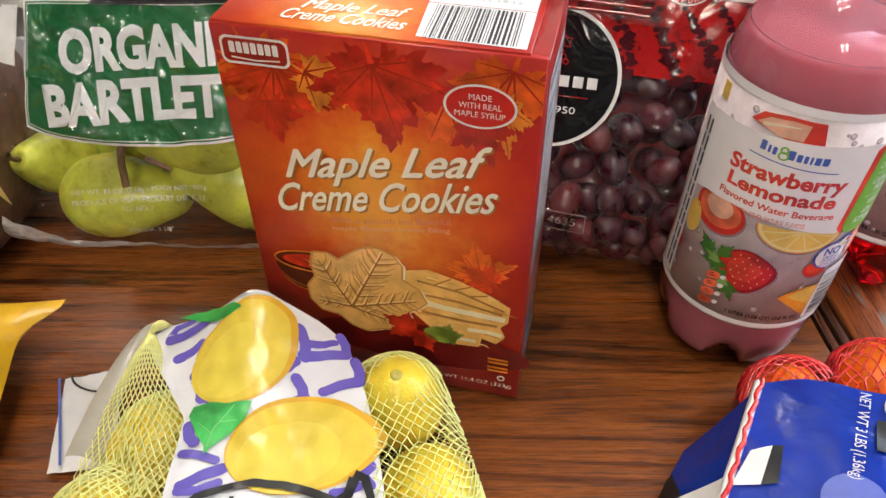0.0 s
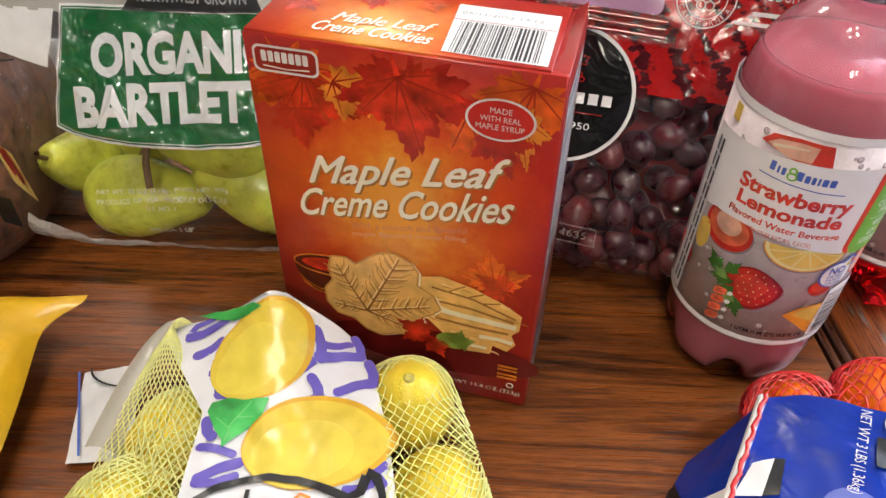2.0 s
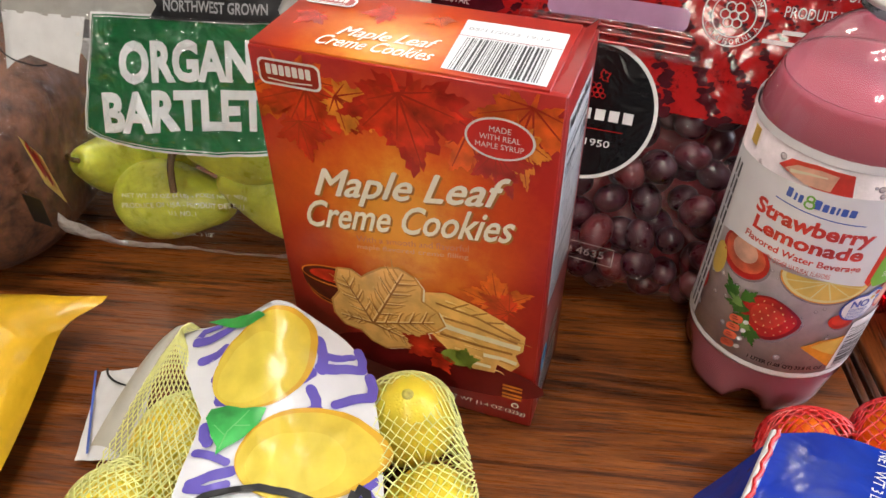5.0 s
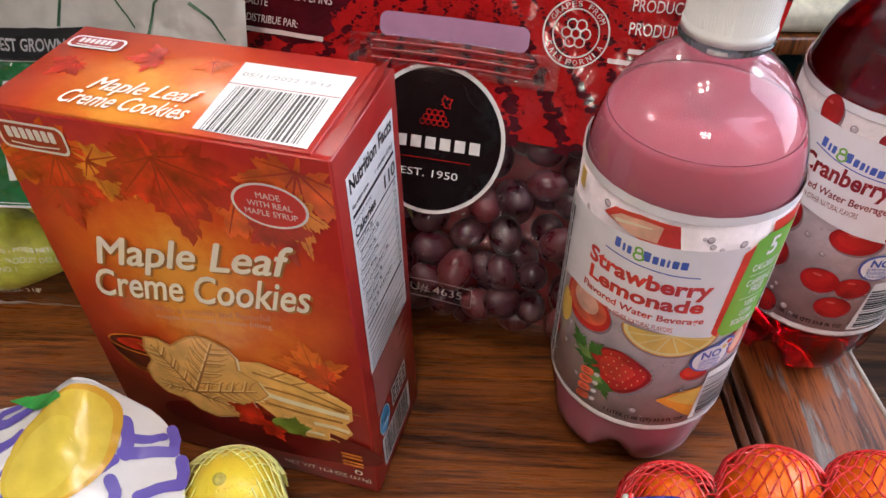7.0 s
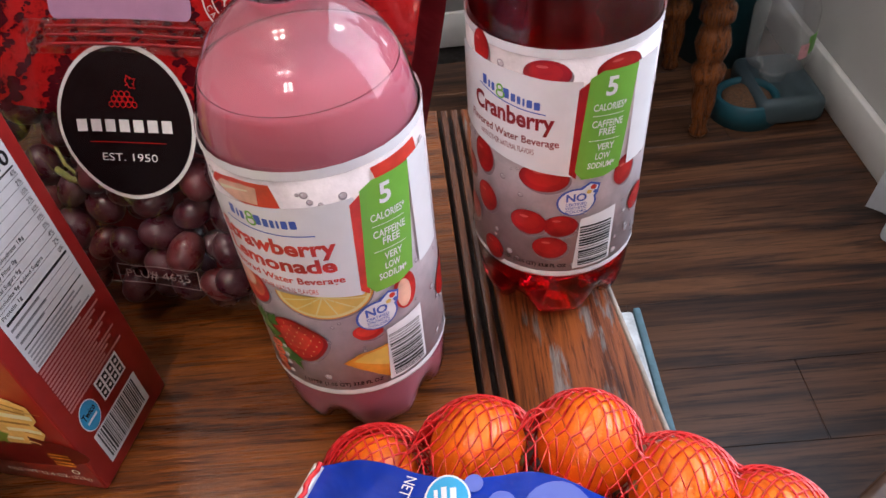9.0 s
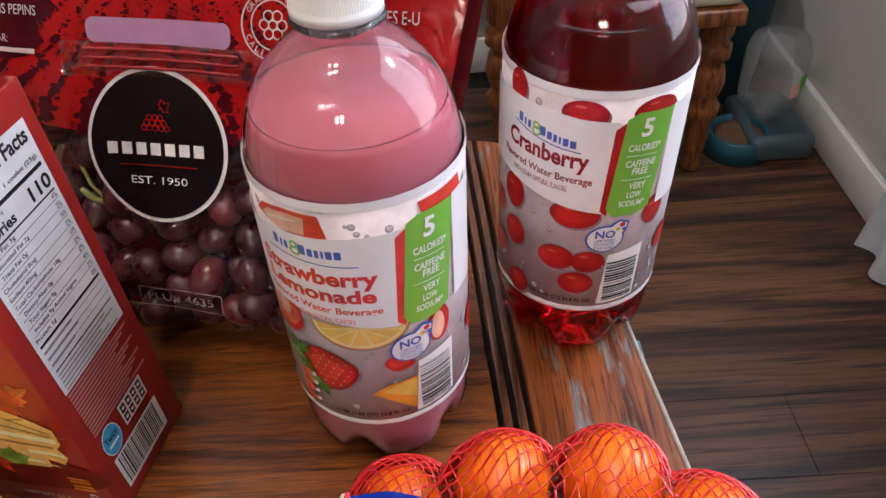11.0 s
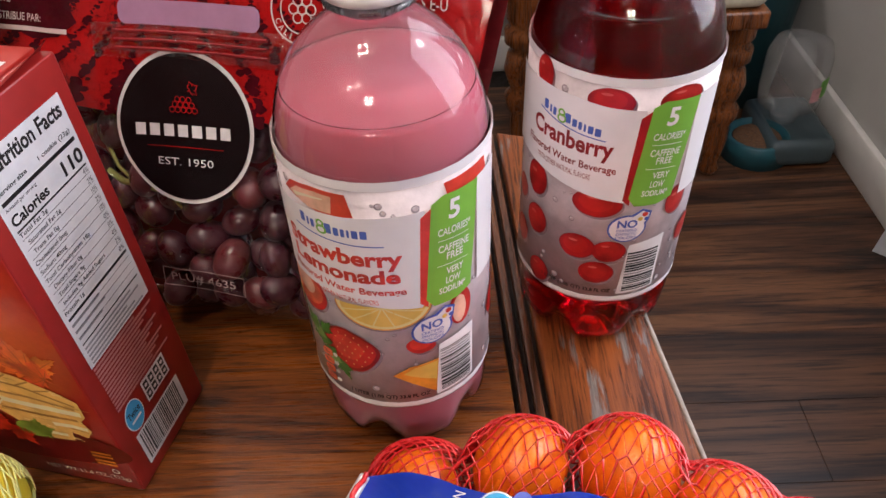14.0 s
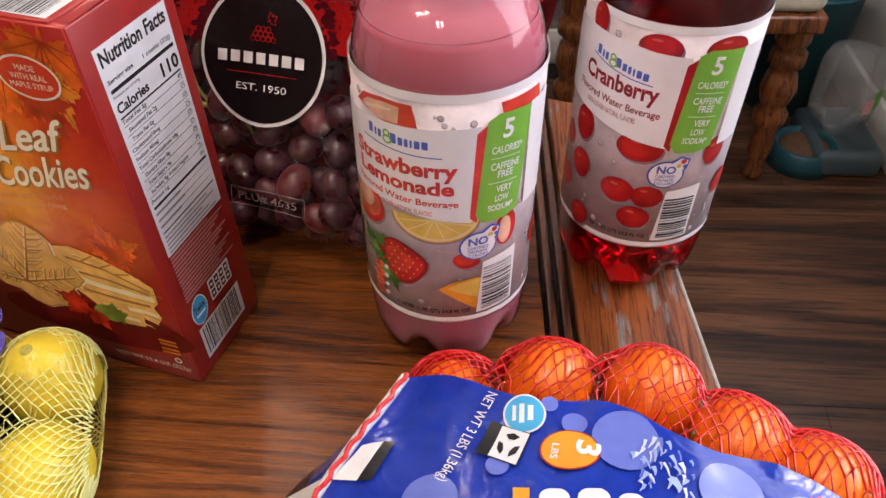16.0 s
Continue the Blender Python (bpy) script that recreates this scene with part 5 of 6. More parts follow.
pear_bag = thing("pear_bag", pose(0, 0, 0), "clear bag of green pears with a green and white print", "pear bag")
right_edge = lambda z: 0.11 - 0.034 * min(1, max(0, (z - 0.868) / 0.03))
edge = lambda z: -0.133 - 0.03 * max(0, min(1, (z - 0.76) / 0.1))
part("front_film", sheet(lambda s, z: sack(edge(z) + (right_edge(z) - edge(z)) * s, z), span(0, 1, 120), span(0.7505, 0.905, 76)), film("pear_bag_film", (0.99, 0.99, 0.99), 0.7, 0.05, 1.0, 55, 0.0, 0.13), pear_bag, "clear film over the pears").visible_shadow = False
CREAMB = printed("off_white_bag_print", (0.36, 0.35, 0.325), 0.35, 0.1, 0.3, 25)
part("white_print", sheet(lambda s, z: sack(edge(z) + (right_edge(z) - edge(z)) * s, z, 0.0004), span(0, 1, 60), span(0.9, 0.985, 20)), CREAMB, pear_bag, "off-white top with line drawings of leaves")
art("white_print", [[(-0.168, 0.872), (-0.148, 0.88), (-0.1185, 0.8735), (-0.112, 0.901), (-0.17, 0.901)]], lambda u, v, h: sack(max(u, edge(v)), v, h), 0.0005, WHITE, pear_bag)
at_sack = lambda u, v, h: sack(u, v, h)
PGREEN = printed("bag_green_print", (0.012, 0.12, 0.035), 0.15, 0.15, 0.6, 34)
lab = [(-0.118, 0.8445), (-0.1, 0.8395), (-0.07, 0.8365), (-0.04, 0.836), (-0.01, 0.8385), (0.02, 0.8425), (0.037, 0.8475), (0.032, 0.904), (-0.108, 0.904)]
art("green_label", [lab], at_sack, 0.0008, WHITE, pear_bag, 0.006)
ins = lambda k: [(-0.04 + (x + 0.04) * (1 - k / 0.078), 0.871 + (z - 0.871) * (1 - k / 0.033)) for x, z in lab]
art("green_label", [ins(0.0012)], at_sack, 0.0012, PGREEN, pear_bag, 0.006, "dark green label")
art("label_rule", [line(ins(0.0022) + ins(0.0022)[:1], 0.0004)], at_sack, 0.0016, WHITE, pear_bag)
rise = lambda u, v, h: sack(u, v + 0.05 * (u + 0.04) - 0.35 * (u + 0.04) ** 2 * 0.5, h)
words("ORGANIC", -0.0935, 0.873, 0.096, 0.0205, rise, 0.002, WHITE, pear_bag, 0.045)
words("BARTLETT", -0.1045, 0.8492, 0.107, 0.0205, rise, 0.002, WHITE, pear_bag, 0.045)
art("banner", [[(-0.075, 0.9015), (-0.001, 0.9025), (-0.004, 0.9085), (0.0, 0.9155), (-0.074, 0.9145), (-0.07, 0.908)]], at_sack, 0.0022, BLACK, pear_bag, 0.008, "black banner")
words("NORTHWEST GROWN", -0.066, 0.9058, 0.057, 0.0052, at_sack, 0.0028, GREY, pear_bag, 0.02)
GLINE = printed("dark_green_line", (0.015, 0.07, 0.03), 0.4)
rng = random.Random(9)
lines_ = [[(-0.075, 0.917), (-0.06, 0.93), (-0.052, 0.945), (-0.03, 0.948)], [(-0.012, 0.916), (-0.008, 0.935), (0.004, 0.95), (0.01, 0.965)], [(-0.03, 0.935), (-0.01, 0.94), (0.012, 0.932), (0.024, 0.915)], [(0.03, 0.912), (0.034, 0.925), (0.04, 0.93)], [(0.05, 0.925), (0.06, 0.918), (0.066, 0.91)], [(-0.12, 0.93), (-0.1, 0.945), (-0.09, 0.965)]]
for pts in lines_:
    art("leaf_line_print", [line(pts, 0.0014, 0.0008)], at_sack, 0.0009, GLINE, pear_bag, 0.006)
art("leaf_line_print", [ring(0.052, 0.94, 0.012, 0.0011, 0.008)], at_sack, 0.0009, GLINE, pear_bag, 0.006)
art("leaf_line_print", [line(disc(-0.147, 0.885, 0.02, 0.01, 14, 180, 300), 0.0008)], at_sack, 0.0012, BLACK, pear_bag, 0.006)
art("brown_print", [disc(-0.055, 0.95, 0.02, 0.008)], at_sack, 0.0009, printed("brown_ink", (0.16, 0.05, 0.01), 0.4), pear_bag, 0.006)
INKW = printed("thin_white_ink", (0.7, 0.72, 0.6), 0.4)
words("NET WT. 32 OZ (2 LB) - POIDS NET: 907g", -0.1, 0.8125, 0.075, 0.0032, rise, 0.0009, INKW, pear_bag, 0.0)
words("PRODUCE OF USA - PRODUIT DES E.-U.", -0.101, 0.807, 0.075, 0.0032, rise, 0.0009, INKW, pear_bag, 0.0)
words("U.S. NO. 1", -0.074, 0.8015, 0.017, 0.0032, rise, 0.0009, INKW, pear_bag, 0.0)
words("MIN DIA. 2 1/8\"", -0.075, 0.786, 0.026, 0.0032, rise, 0.0009, INKW, pear_bag, 0.0)
part("bottom_seam", sheet(lambda s, k: sack(-0.142 + 0.2 * s, 0.7725 - 0.008 * k + 0.003 * math.sin(9 * s) - 0.006 * s, 0.002 + 0.004 * k), span(0, 1, 40), span(0, 1, 3)), printed("seam_film", (0.66, 0.66, 0.67), 0.2, 0.2, 0.6, 60), pear_bag, "milky bottom seam").visible_shadow = False
part("corner_fold", sheet(lambda a, k: sack(-0.153 + 0.045 * a + 0.01 * k * (1 - a), 0.7685 - 0.006 * a * (1 - a) + (0.026 - 0.022 * a) * k, 0.003 + 0.003 * math.sin(5 * a + 2 * k)), span(0, 1, 14), span(0, 1, 8)), printed("fold_film", (0.74, 0.74, 0.75), 0.2, 0.15, 0.7, 60), pear_bag, "milky folded corner of the bag").visible_shadow = False
GLOSSF = film("label_gloss_film", (1, 1, 1), 1.8, 0.07, 0.25, 30)


def stiff(x, z, k):
    """Short sharp buckles of stiff printed film."""
    a, b = rough3(x, z * 1.6, k, 60), rough3(x * 1.3 + z, z, k + 3, 110)
    return 0.0022 * (1 - min(1, abs(a) * 3)) ** 2 + 0.0012 * (1 - min(1, abs(b) * 3.5)) ** 2


part("label_gloss", sheet(lambda x, z: sack(x, z, 0.0032 + stiff(x, z, 1.0)), span(-0.117, 0.034, 150), span(0.839, 0.903, 70)), GLOSSF, pear_bag, "clear glinting film over the label").visible_shadow = False

PEAR = surface("green_pear_skin", (0.62, 0.65, 0.075), 0.3, 0.35, 60, 0.12, 350, coat=0.15, sss=0.1)
PSTEM = surface("brown_pear_stem", (0.15, 0.085, 0.03), 0.7, 0.4, 200, 0.4)
PPROF = [(0.002, -0.032), (0.008, -0.0335), (0.016, -0.031), (0.023, -0.023), (0.0265, -0.011), (0.0262, 0.0), (0.0235, 0.012), (0.0185, 0.024), (0.0145, 0.033), (0.0115, 0.04), (0.007, 0.0445), (0.002, 0.0435)]


def pear(m, stem, drop=0.0):
    p = thing("pear", m, "ripe green pear with a brown stem lying in the bag", "pear", "pears in the bag")
    zs = [z for _, z in PPROF]
    fine = [(float(np.interp(i, range(len(PPROF)), [r for r, _ in PPROF])), float(np.interp(i, range(len(PPROF)), zs))) for i in np.linspace(0, len(PPROF) - 1, 40)]
    k = np.array([r for r, _ in fine])
    k[2:-2] = np.convolve(k, np.ones(5) / 5, "valid")
    part("fruit", lathe([(float(r), z) for r, (_, z) in zip(k, fine)], 32, lambda x, y, z: (x * (1 + 0.06 * rough3(x, y, z, 30)), y * (1 + 0.06 * rough3(y, x, z, 30)), z)), PEAR, p)
    part("stem", tube([[(0, 0, 0.042), (0.001, -0.1 * drop, 0.049), (0.003 * stem, -0.4 * drop, 0.056), (0.006 * stem, -0.75 * drop, 0.061), (0.009 * stem, 0.001 - drop, 0.064)]], 0.0021, 8), PSTEM, p)
    return p


pear(pose(-0.096, 0.464, 0.7772, 0, 86, -6), 1.0)
q_ = pear(pose(-0.137, 0.482, 0.79, 52, -16, 0), 1.0)
q_.scale = (0.8, 0.8, 0.8)
q2_ = pear(pose(-0.019, 0.471, 0.782, 62, -12, -72), 1.0, -0.022)
q2_.scale = (1.08, 1.08, 1.0)
pear(pose(-0.04, 0.474, 0.817, 0, 100, 170), 1.5)
pear(pose(-0.05, 0.512, 0.7905, 0, 88, 8), 1.0)
pear(pose(-0.115, 0.528, 0.7905, 0, 88, 100), 1.0)
pear(pose(-0.078, 0.497, 0.832, 95, 0, 0), 0.3, 0.022)

# ==== loaf of bread in a bag ====
loaf = thing("bread_loaf", pose(0, 0, 0), "dark brown loaf of bread with a flaky crust in its bag", "bread")
part("crust", ellipsoid(0.066, 0.075, 0.062, 48, 32, lambda q: Vector((-0.215, 0.464, 0.8125)) + Vector((math.copysign(abs(q.x / 0.066) ** 0.55 * 0.066, q.x), math.copysign(abs(q.y / 0.075) ** 0.55 * 0.075, q.y), math.copysign(abs(q.z / 0.062) ** 0.6 * 0.062, q.z))) * (1 + 0.03 * rough3(q.x, q.y, q.z, 40))), surface("bread_crust", (0.15, 0.06, 0.03), 0.75, 0.75, 110, 0.6, 160, bdist=0.003), loaf)
breadbag = thing("bread_bag", pose(0, 0, 0), "clear wrinkled bag round a brown loaf", "bag")
part("film", ellipsoid(0.07, 0.079, 0.064, 40, 28, lambda q: Vector((-0.215, 0.464, 0.8145)) + Vector((math.copysign(abs(q.x / 0.07) ** 0.5 * 0.07, q.x), math.copysign(abs(q.y / 0.079) ** 0.5 * 0.079, q.y), math.copysign(abs(q.z / 0.064) ** 0.55 * 0.064, q.z))) * (1 + 0.012 * rough3(q.x, q.y, q.z, 70))), film("bread_bag_film", (0.97, 0.96, 0.95), 0.5, 0.08, 0.6, 45, 0.0, 0.12), breadbag).visible_shadow = False
tag = part("price_tag", sheet(lambda s, k: (-0.147 + 0.012 * s + 0.004 * k, 0.42 - 0.004 * s, 0.85 - 0.032 * k - 0.01 * s), span(0, 1, 4), span(0, 1, 4)), printed("yellow_tag", (0.65, 0.5, 0.16), 0.4, 0.15), breadbag, "yellow tag with red marks")
part("tag_marks", sheet(lambda s, k: (-0.144 + 0.008 * s + 0.004 * k, 0.4185 - 0.004 * s, 0.845 - 0.022 * k - 0.008 * s + 0.006 * (round(s * 4) % 2)), span(0, 1, 4), span(0, 1, 2)), CRED, tag)
part("dark_tag", sheet(lambda s, k: (-0.152 + 0.01 * s, 0.41, 0.818 - 0.02 * k - 0.004 * s), span(0, 1, 3), span(0, 1, 3)), BLACK, breadbag)

# ==== yellow snack bag ====
snack = thing("snack_bag", pose(0, 0, 0), "plump glossy yellow snack bag lying on the table", "snack bag")


def pillow(u, v, side):
    """u across from the sealed end, v along; side +1 above, -1 below."""
    swell = (max(0.0, 1 - abs(u) ** 3) ** 0.6) * (max(0.0, 1 - abs(v) ** 2.6) ** 0.6)
    x, y = -0.205 + 0.1 * u + 0.011 * (1 - v) * max(0, u), 0.268 + 0.1 * v
    x += max(0, u) ** 4 * (0.021 * math.exp(-((1 - v) / 0.13) ** 2) - 0.008)
    crease = 0.003 * rough3(u, v, 1.0, 4) + 0.0022 * math.sin(14 * v) * max(0, u) ** 3
    base = 0.768 + 0.016 * max(0, u) * max(0, v) ** 2
    z = base + side * (0.034 if side > 0 else 0.0165) * swell + crease * swell ** 0.3
    return x, y, max(z, TOP + 0.0006)


YEL = printed("yellow_foil_print", (0.72, 0.42, 0.012), 0.28, 0.08, 0.25, 22)
part("upper_panel", sheet(lambda u, v: pillow(u, v, 1), span(-1, 1, 50), span(-1, 1, 50)), YEL, snack)
part("lower_panel", sheet(lambda u, v: pillow(u, v, -1), span(-1, 1, 30), span(-1, 1, 30)), YEL, snack)

# ==== fruit in nets ====


def netting(fruits, around, rows, axis, floor_z, flat=0.45):
    """Diamond strands of a net drawn over a heap of balls, wound about the axis."""
    c = np.array([f[:3] for f in fruits])
    r = np.array([f[3] + 0.0012 for f in fruits])
    mid = c.mean(0)
    i = np.arange(900) + 0.5
    ph, th = np.arccos(1 - 2 * i / 900), math.pi * (1 + 5 ** 0.5) * i
    ns = np.stack([np.cos(th) * np.sin(ph), np.sin(th) * np.sin(ph), np.cos(ph)], 1)
    sup = (((c - mid) @ ns.T) + r[:, None]).max(0)
    ax = np.array(axis) / np.linalg.norm(axis)
    e1 = np.cross(ax, (0, 0, 1.0))
    e1 /= np.linalg.norm(e1)
    e2 = np.cross(e1, ax)
    along = (c - mid) @ ax
    lo, hi = (along - r).min() + 0.001, (along + r).max() - 0.001
    grid = {}

    def spot(i, j):
        i %= around * 2
        if (i, j) not in grid:
            a = math.pi * i / around + 0.02 * rough3(i * 0.37, j * 0.53, 0.1, 1.0)
            o = mid + ax * (lo + (hi - lo) * j / rows + 0.0009 * rough3(i * 0.41, j * 0.37, 5.2, 1.0))
            d = math.cos(a) * e1 + flat * math.sin(a) * e2
            d /= np.linalg.norm(d)
            k = ns @ d
            ok = k > 0.03
            out = max(0.0, ((sup - ns @ (o - mid))[ok] / k[ok]).min())
            w = o - c
            b = w @ d
            q = b * b - ((w * w).sum(1) - r * r)
            near = (-b[q > 0] + np.sqrt(q[q > 0])).max() if (q > 0).any() else 0.0
            p = o + d * (near * 0.75 + out * 0.25 if near > 0.6 * out else out * 0.9)
            p[2] = max(p[2], floor_z)
            grid[i, j] = tuple(p)
        return grid[i, j]
    return [[spot(s + way * (j % 2), j) for j in range(rows + 1)] for s in range(0, around * 2, 2) for way in (1, -1)]


def citrus_skin(name, c, pit):
    m, t, b = nodes(name)
    at = coords(t)
    n = add(t, "ShaderNodeTexNoise", Scale=45.0, Detail=4.0)
    v = add(t, "ShaderNodeTexVoronoi", Scale=pit)
    t.links.new(at, n.inputs[0]), t.links.new(at, v.inputs[0])
    r = ramp(t, n.outputs[0], [(0.3, shade(c, 0.82)), (0.7, shade(c, 1.1))])
    t.links.new(r.outputs[0], b.inputs["Base Color"])
    b.inputs["Roughness"].default_value = 0.33
    b.inputs["Subsurface Weight"].default_value, b.inputs["Subsurface Scale"].default_value = 0.12, 0.01
    pr = ramp(t, v.outputs["Distance"], [(0.0, (0, 0, 0)), (0.45, (1, 1, 1))])
    bumped(t, b, pr.outputs[0], 0.25, 0.0006)
    return m


LEMON = citrus_skin("lemon_skin", (0.84, 0.66, 0.045), 620.0)
MAND = citrus_skin("mandarin_skin", (0.95, 0.2, 0.003), 560.0)
FSTEM = surface("dry_stem_scar", (0.2, 0.19, 0.06), 0.7, 0.4, 300, 0.4)


def lemon_shape(q):
    k = q.normalized().z
    q = q * (1 + 0.02 * rough3(q.x, q.y, q.z, 60))
    q.z *= 1 + 0.07 * max(0, abs(k) - 0.86) / 0.14
    return q


lemons = [(0.0835, 0.3085, 0.7775, 0.022, 10, 0), (0.0985, 0.2625, 0.7725, 0.0215, 72, 8), (-0.02, 0.29, 0.7725, 0.0215, 80, -60), (-0.035, 0.2485, 0.7725, 0.0215, 80, -30), (0.04, 0.309, 0.7735, 0.0225, 90, 80), (0.054, 0.266, 0.7735, 0.0225, 90, 40), (0.018, 0.252, 0.7735, 0.0225, 85, 0), (0.012, 0.208, 0.7725, 0.022, 90, 60), (0.062, 0.222, 0.7725, 0.022, 90, 20), (0.108, 0.219, 0.7725, 0.0215, 80, 90)]
lm = None
for x, y, z, r, rx, rz in lemons:
    if lm is None:
        lm = thing("lemon", pose(x, y, z, rx, 0, rz), "bright yellow lemon inside a net bag", "lemon", "lemons in the net")
        part("fruit", ellipsoid(0.0212, 0.0212, 0.0245, 36, 24, lemon_shape), LEMON, lm)
        part("stem_scar", lathe([(0.0032, 0.0252), (0.0026, 0.0263), (0.0008, 0.0264)], 12), surface("lemon_scar", (0.5, 0.44, 0.08), 0.6, 0.3, 300, 0.3), lm)
        part("blossom_tip", lathe([(0.0008, -0.0268), (0.0022, -0.0266), (0.003, -0.0252)], 12), LEMON, lm)
    else:
        copy_thing(lm, pose(x, y, z, rx, 0, rz))
lemon_bag = thing("lemon_net_bag", pose(0, 0, 0), "yellow-green net bag of lemons with a white printed tag", "net bag")
LNET = surface("yellow_green_net", (0.8, 0.8, 0.3), 0.35, 0.15, 200, 0.0)
heap = [l[:4] for l in lemons] + [(-0.066, 0.262, 0.757, 0.004)]
part("netting", tube(netting(heap, 62, 76, (0.95, 0.3, 0.0), TOP + 0.001), 0.00042, 4), LNET, lemon_bag, "stretched yellow-green netting")


def tag_x(u, v):
    return (-0.038 + 0.034 * min(1, 2.6 * v)) * (1 - u) + (0.025 + 0.059 * min(1, v / 0.75) ** 0.28) * u


def tag_z(x, y):
    """Height of the lemon tag over the table: it stands up to a peak at its far end."""
    v = (0.338 - y) / 0.135
    peak = 0.022 * math.exp(-((x - 0.02) / 0.022) ** 2) * math.exp(-((v / 0.28) ** 2))
    side = 0.006 * max(0, (x - 0.05) / 0.03) ** 2 + 0.004 * max(0, (-0.015 - x) / 0.02) ** 2
    return 0.8002 + peak - side + 0.0016 * rough3(x, y, 3.0, 55) + 0.0008 * rough3(x, y, 1.0, 140)


TAGW = printed("white_tag_film", (0.68, 0.68, 0.7), 0.25, 0.03, 0.15, 30)
tagp = part("paper_tag", sheet(lambda u, v: (tag_x(u, v), 0.338 - 0.135 * v + 0.012 * (0.7 - u) * (u - 0.7) * (1 - v), tag_z(tag_x(u, v), 0.338 - 0.135 * v)), span(0, 1, 44), span(0, 1, 60)), TAGW, lemon_bag, "white plastic tag printed with lemons and purple bars")
at_tag = lambda x, y, h: Vector((x, y, tag_z(x, y) + h))
PURP = printed("purple_ink", (0.12, 0.09, 0.42), 0.3)
PLEM = printed("printed_lemon", (0.66, 0.5, 0.055), 0.25, 0.12)
PLEAF = printed("printed_leaf", (0.05, 0.36, 0.07), 0.3, 0.4)
PLEMD = printed("printed_lemon_shade", (0.62, 0.36, 0.03), 0.25, 0.1)
PLEML = printed("printed_lemon_light", (0.7, 0.56, 0.07), 0.25, 0.08)


def egg(cx, cy, rx, ry, turn, tip=0.16):
    """A lemon outline with a blunt nose."""
    c, n = math.cos(radians(turn)), math.sin(radians(turn))
    out = []
    for i in range(48):
        q = 2 * math.pi * i / 48
        k = 1 + tip * max(0, math.cos(q)) ** 8
        x, y = rx * k * math.cos(q), ry * math.sin(q)
        out.append((cx + x * c - y * n, cy + x * n + y * c))
    return out


for cx, cy, rx, ry, turn in ((0.0165, 0.3105, 0.0245, 0.0215, 48), (0.0465, 0.2705, 0.0305, 0.0225, 12)):
    art("lemon_print", [egg(cx, cy, rx, ry, turn)], at_tag, 0.0008, PLEMD, tagp, 0.004)
    art("lemon_print", [egg(cx - 0.0012, cy - 0.0012, rx * 0.93, ry * 0.93, turn)], at_tag, 0.001, PLEM, tagp, 0.004)
    art("lemon_print", [egg(cx - 0.004, cy - 0.005, rx * 0.68, ry * 0.66, turn, 0.0)], at_tag, 0.0012, PLEML, tagp, 0.004)
art("leaf_print", [[(-0.0205, 0.3385), (-0.012, 0.3395), (-0.003, 0.338), (0.009, 0.3335), (0.0144, 0.3285), (0.008, 0.3268), (0.0, 0.3285), (-0.01, 0.3335)]], at_tag, 0.0014, PLEAF, tagp, 0.004)
art("leaf_print", [[(-0.0016, 0.2821), (-0.0007, 0.2867), (0.0065, 0.2885), (0.0132, 0.2874), (0.024, 0.2885), (0.0225, 0.281), (0.0175, 0.2745), (0.0108, 0.2674), (0.0085, 0.2645), (0.0078, 0.2685), (0.0038, 0.2732)]], at_tag, 0.0014, PLEAF, tagp, 0.004)
LEAFV = printed("printed_leaf_vein", (0.16, 0.5, 0.16), 0.3)
art("leaf_vein_print", [line([(0.0092, 0.2675), (0.01, 0.276), (0.017, 0.2865)], 0.0007), line([(0.0098, 0.274), (0.003, 0.279)], 0.0005), line([(0.012, 0.279), (0.019, 0.28)], 0.0005)], at_tag, 0.0016, LEAFV, tagp, 0.004)
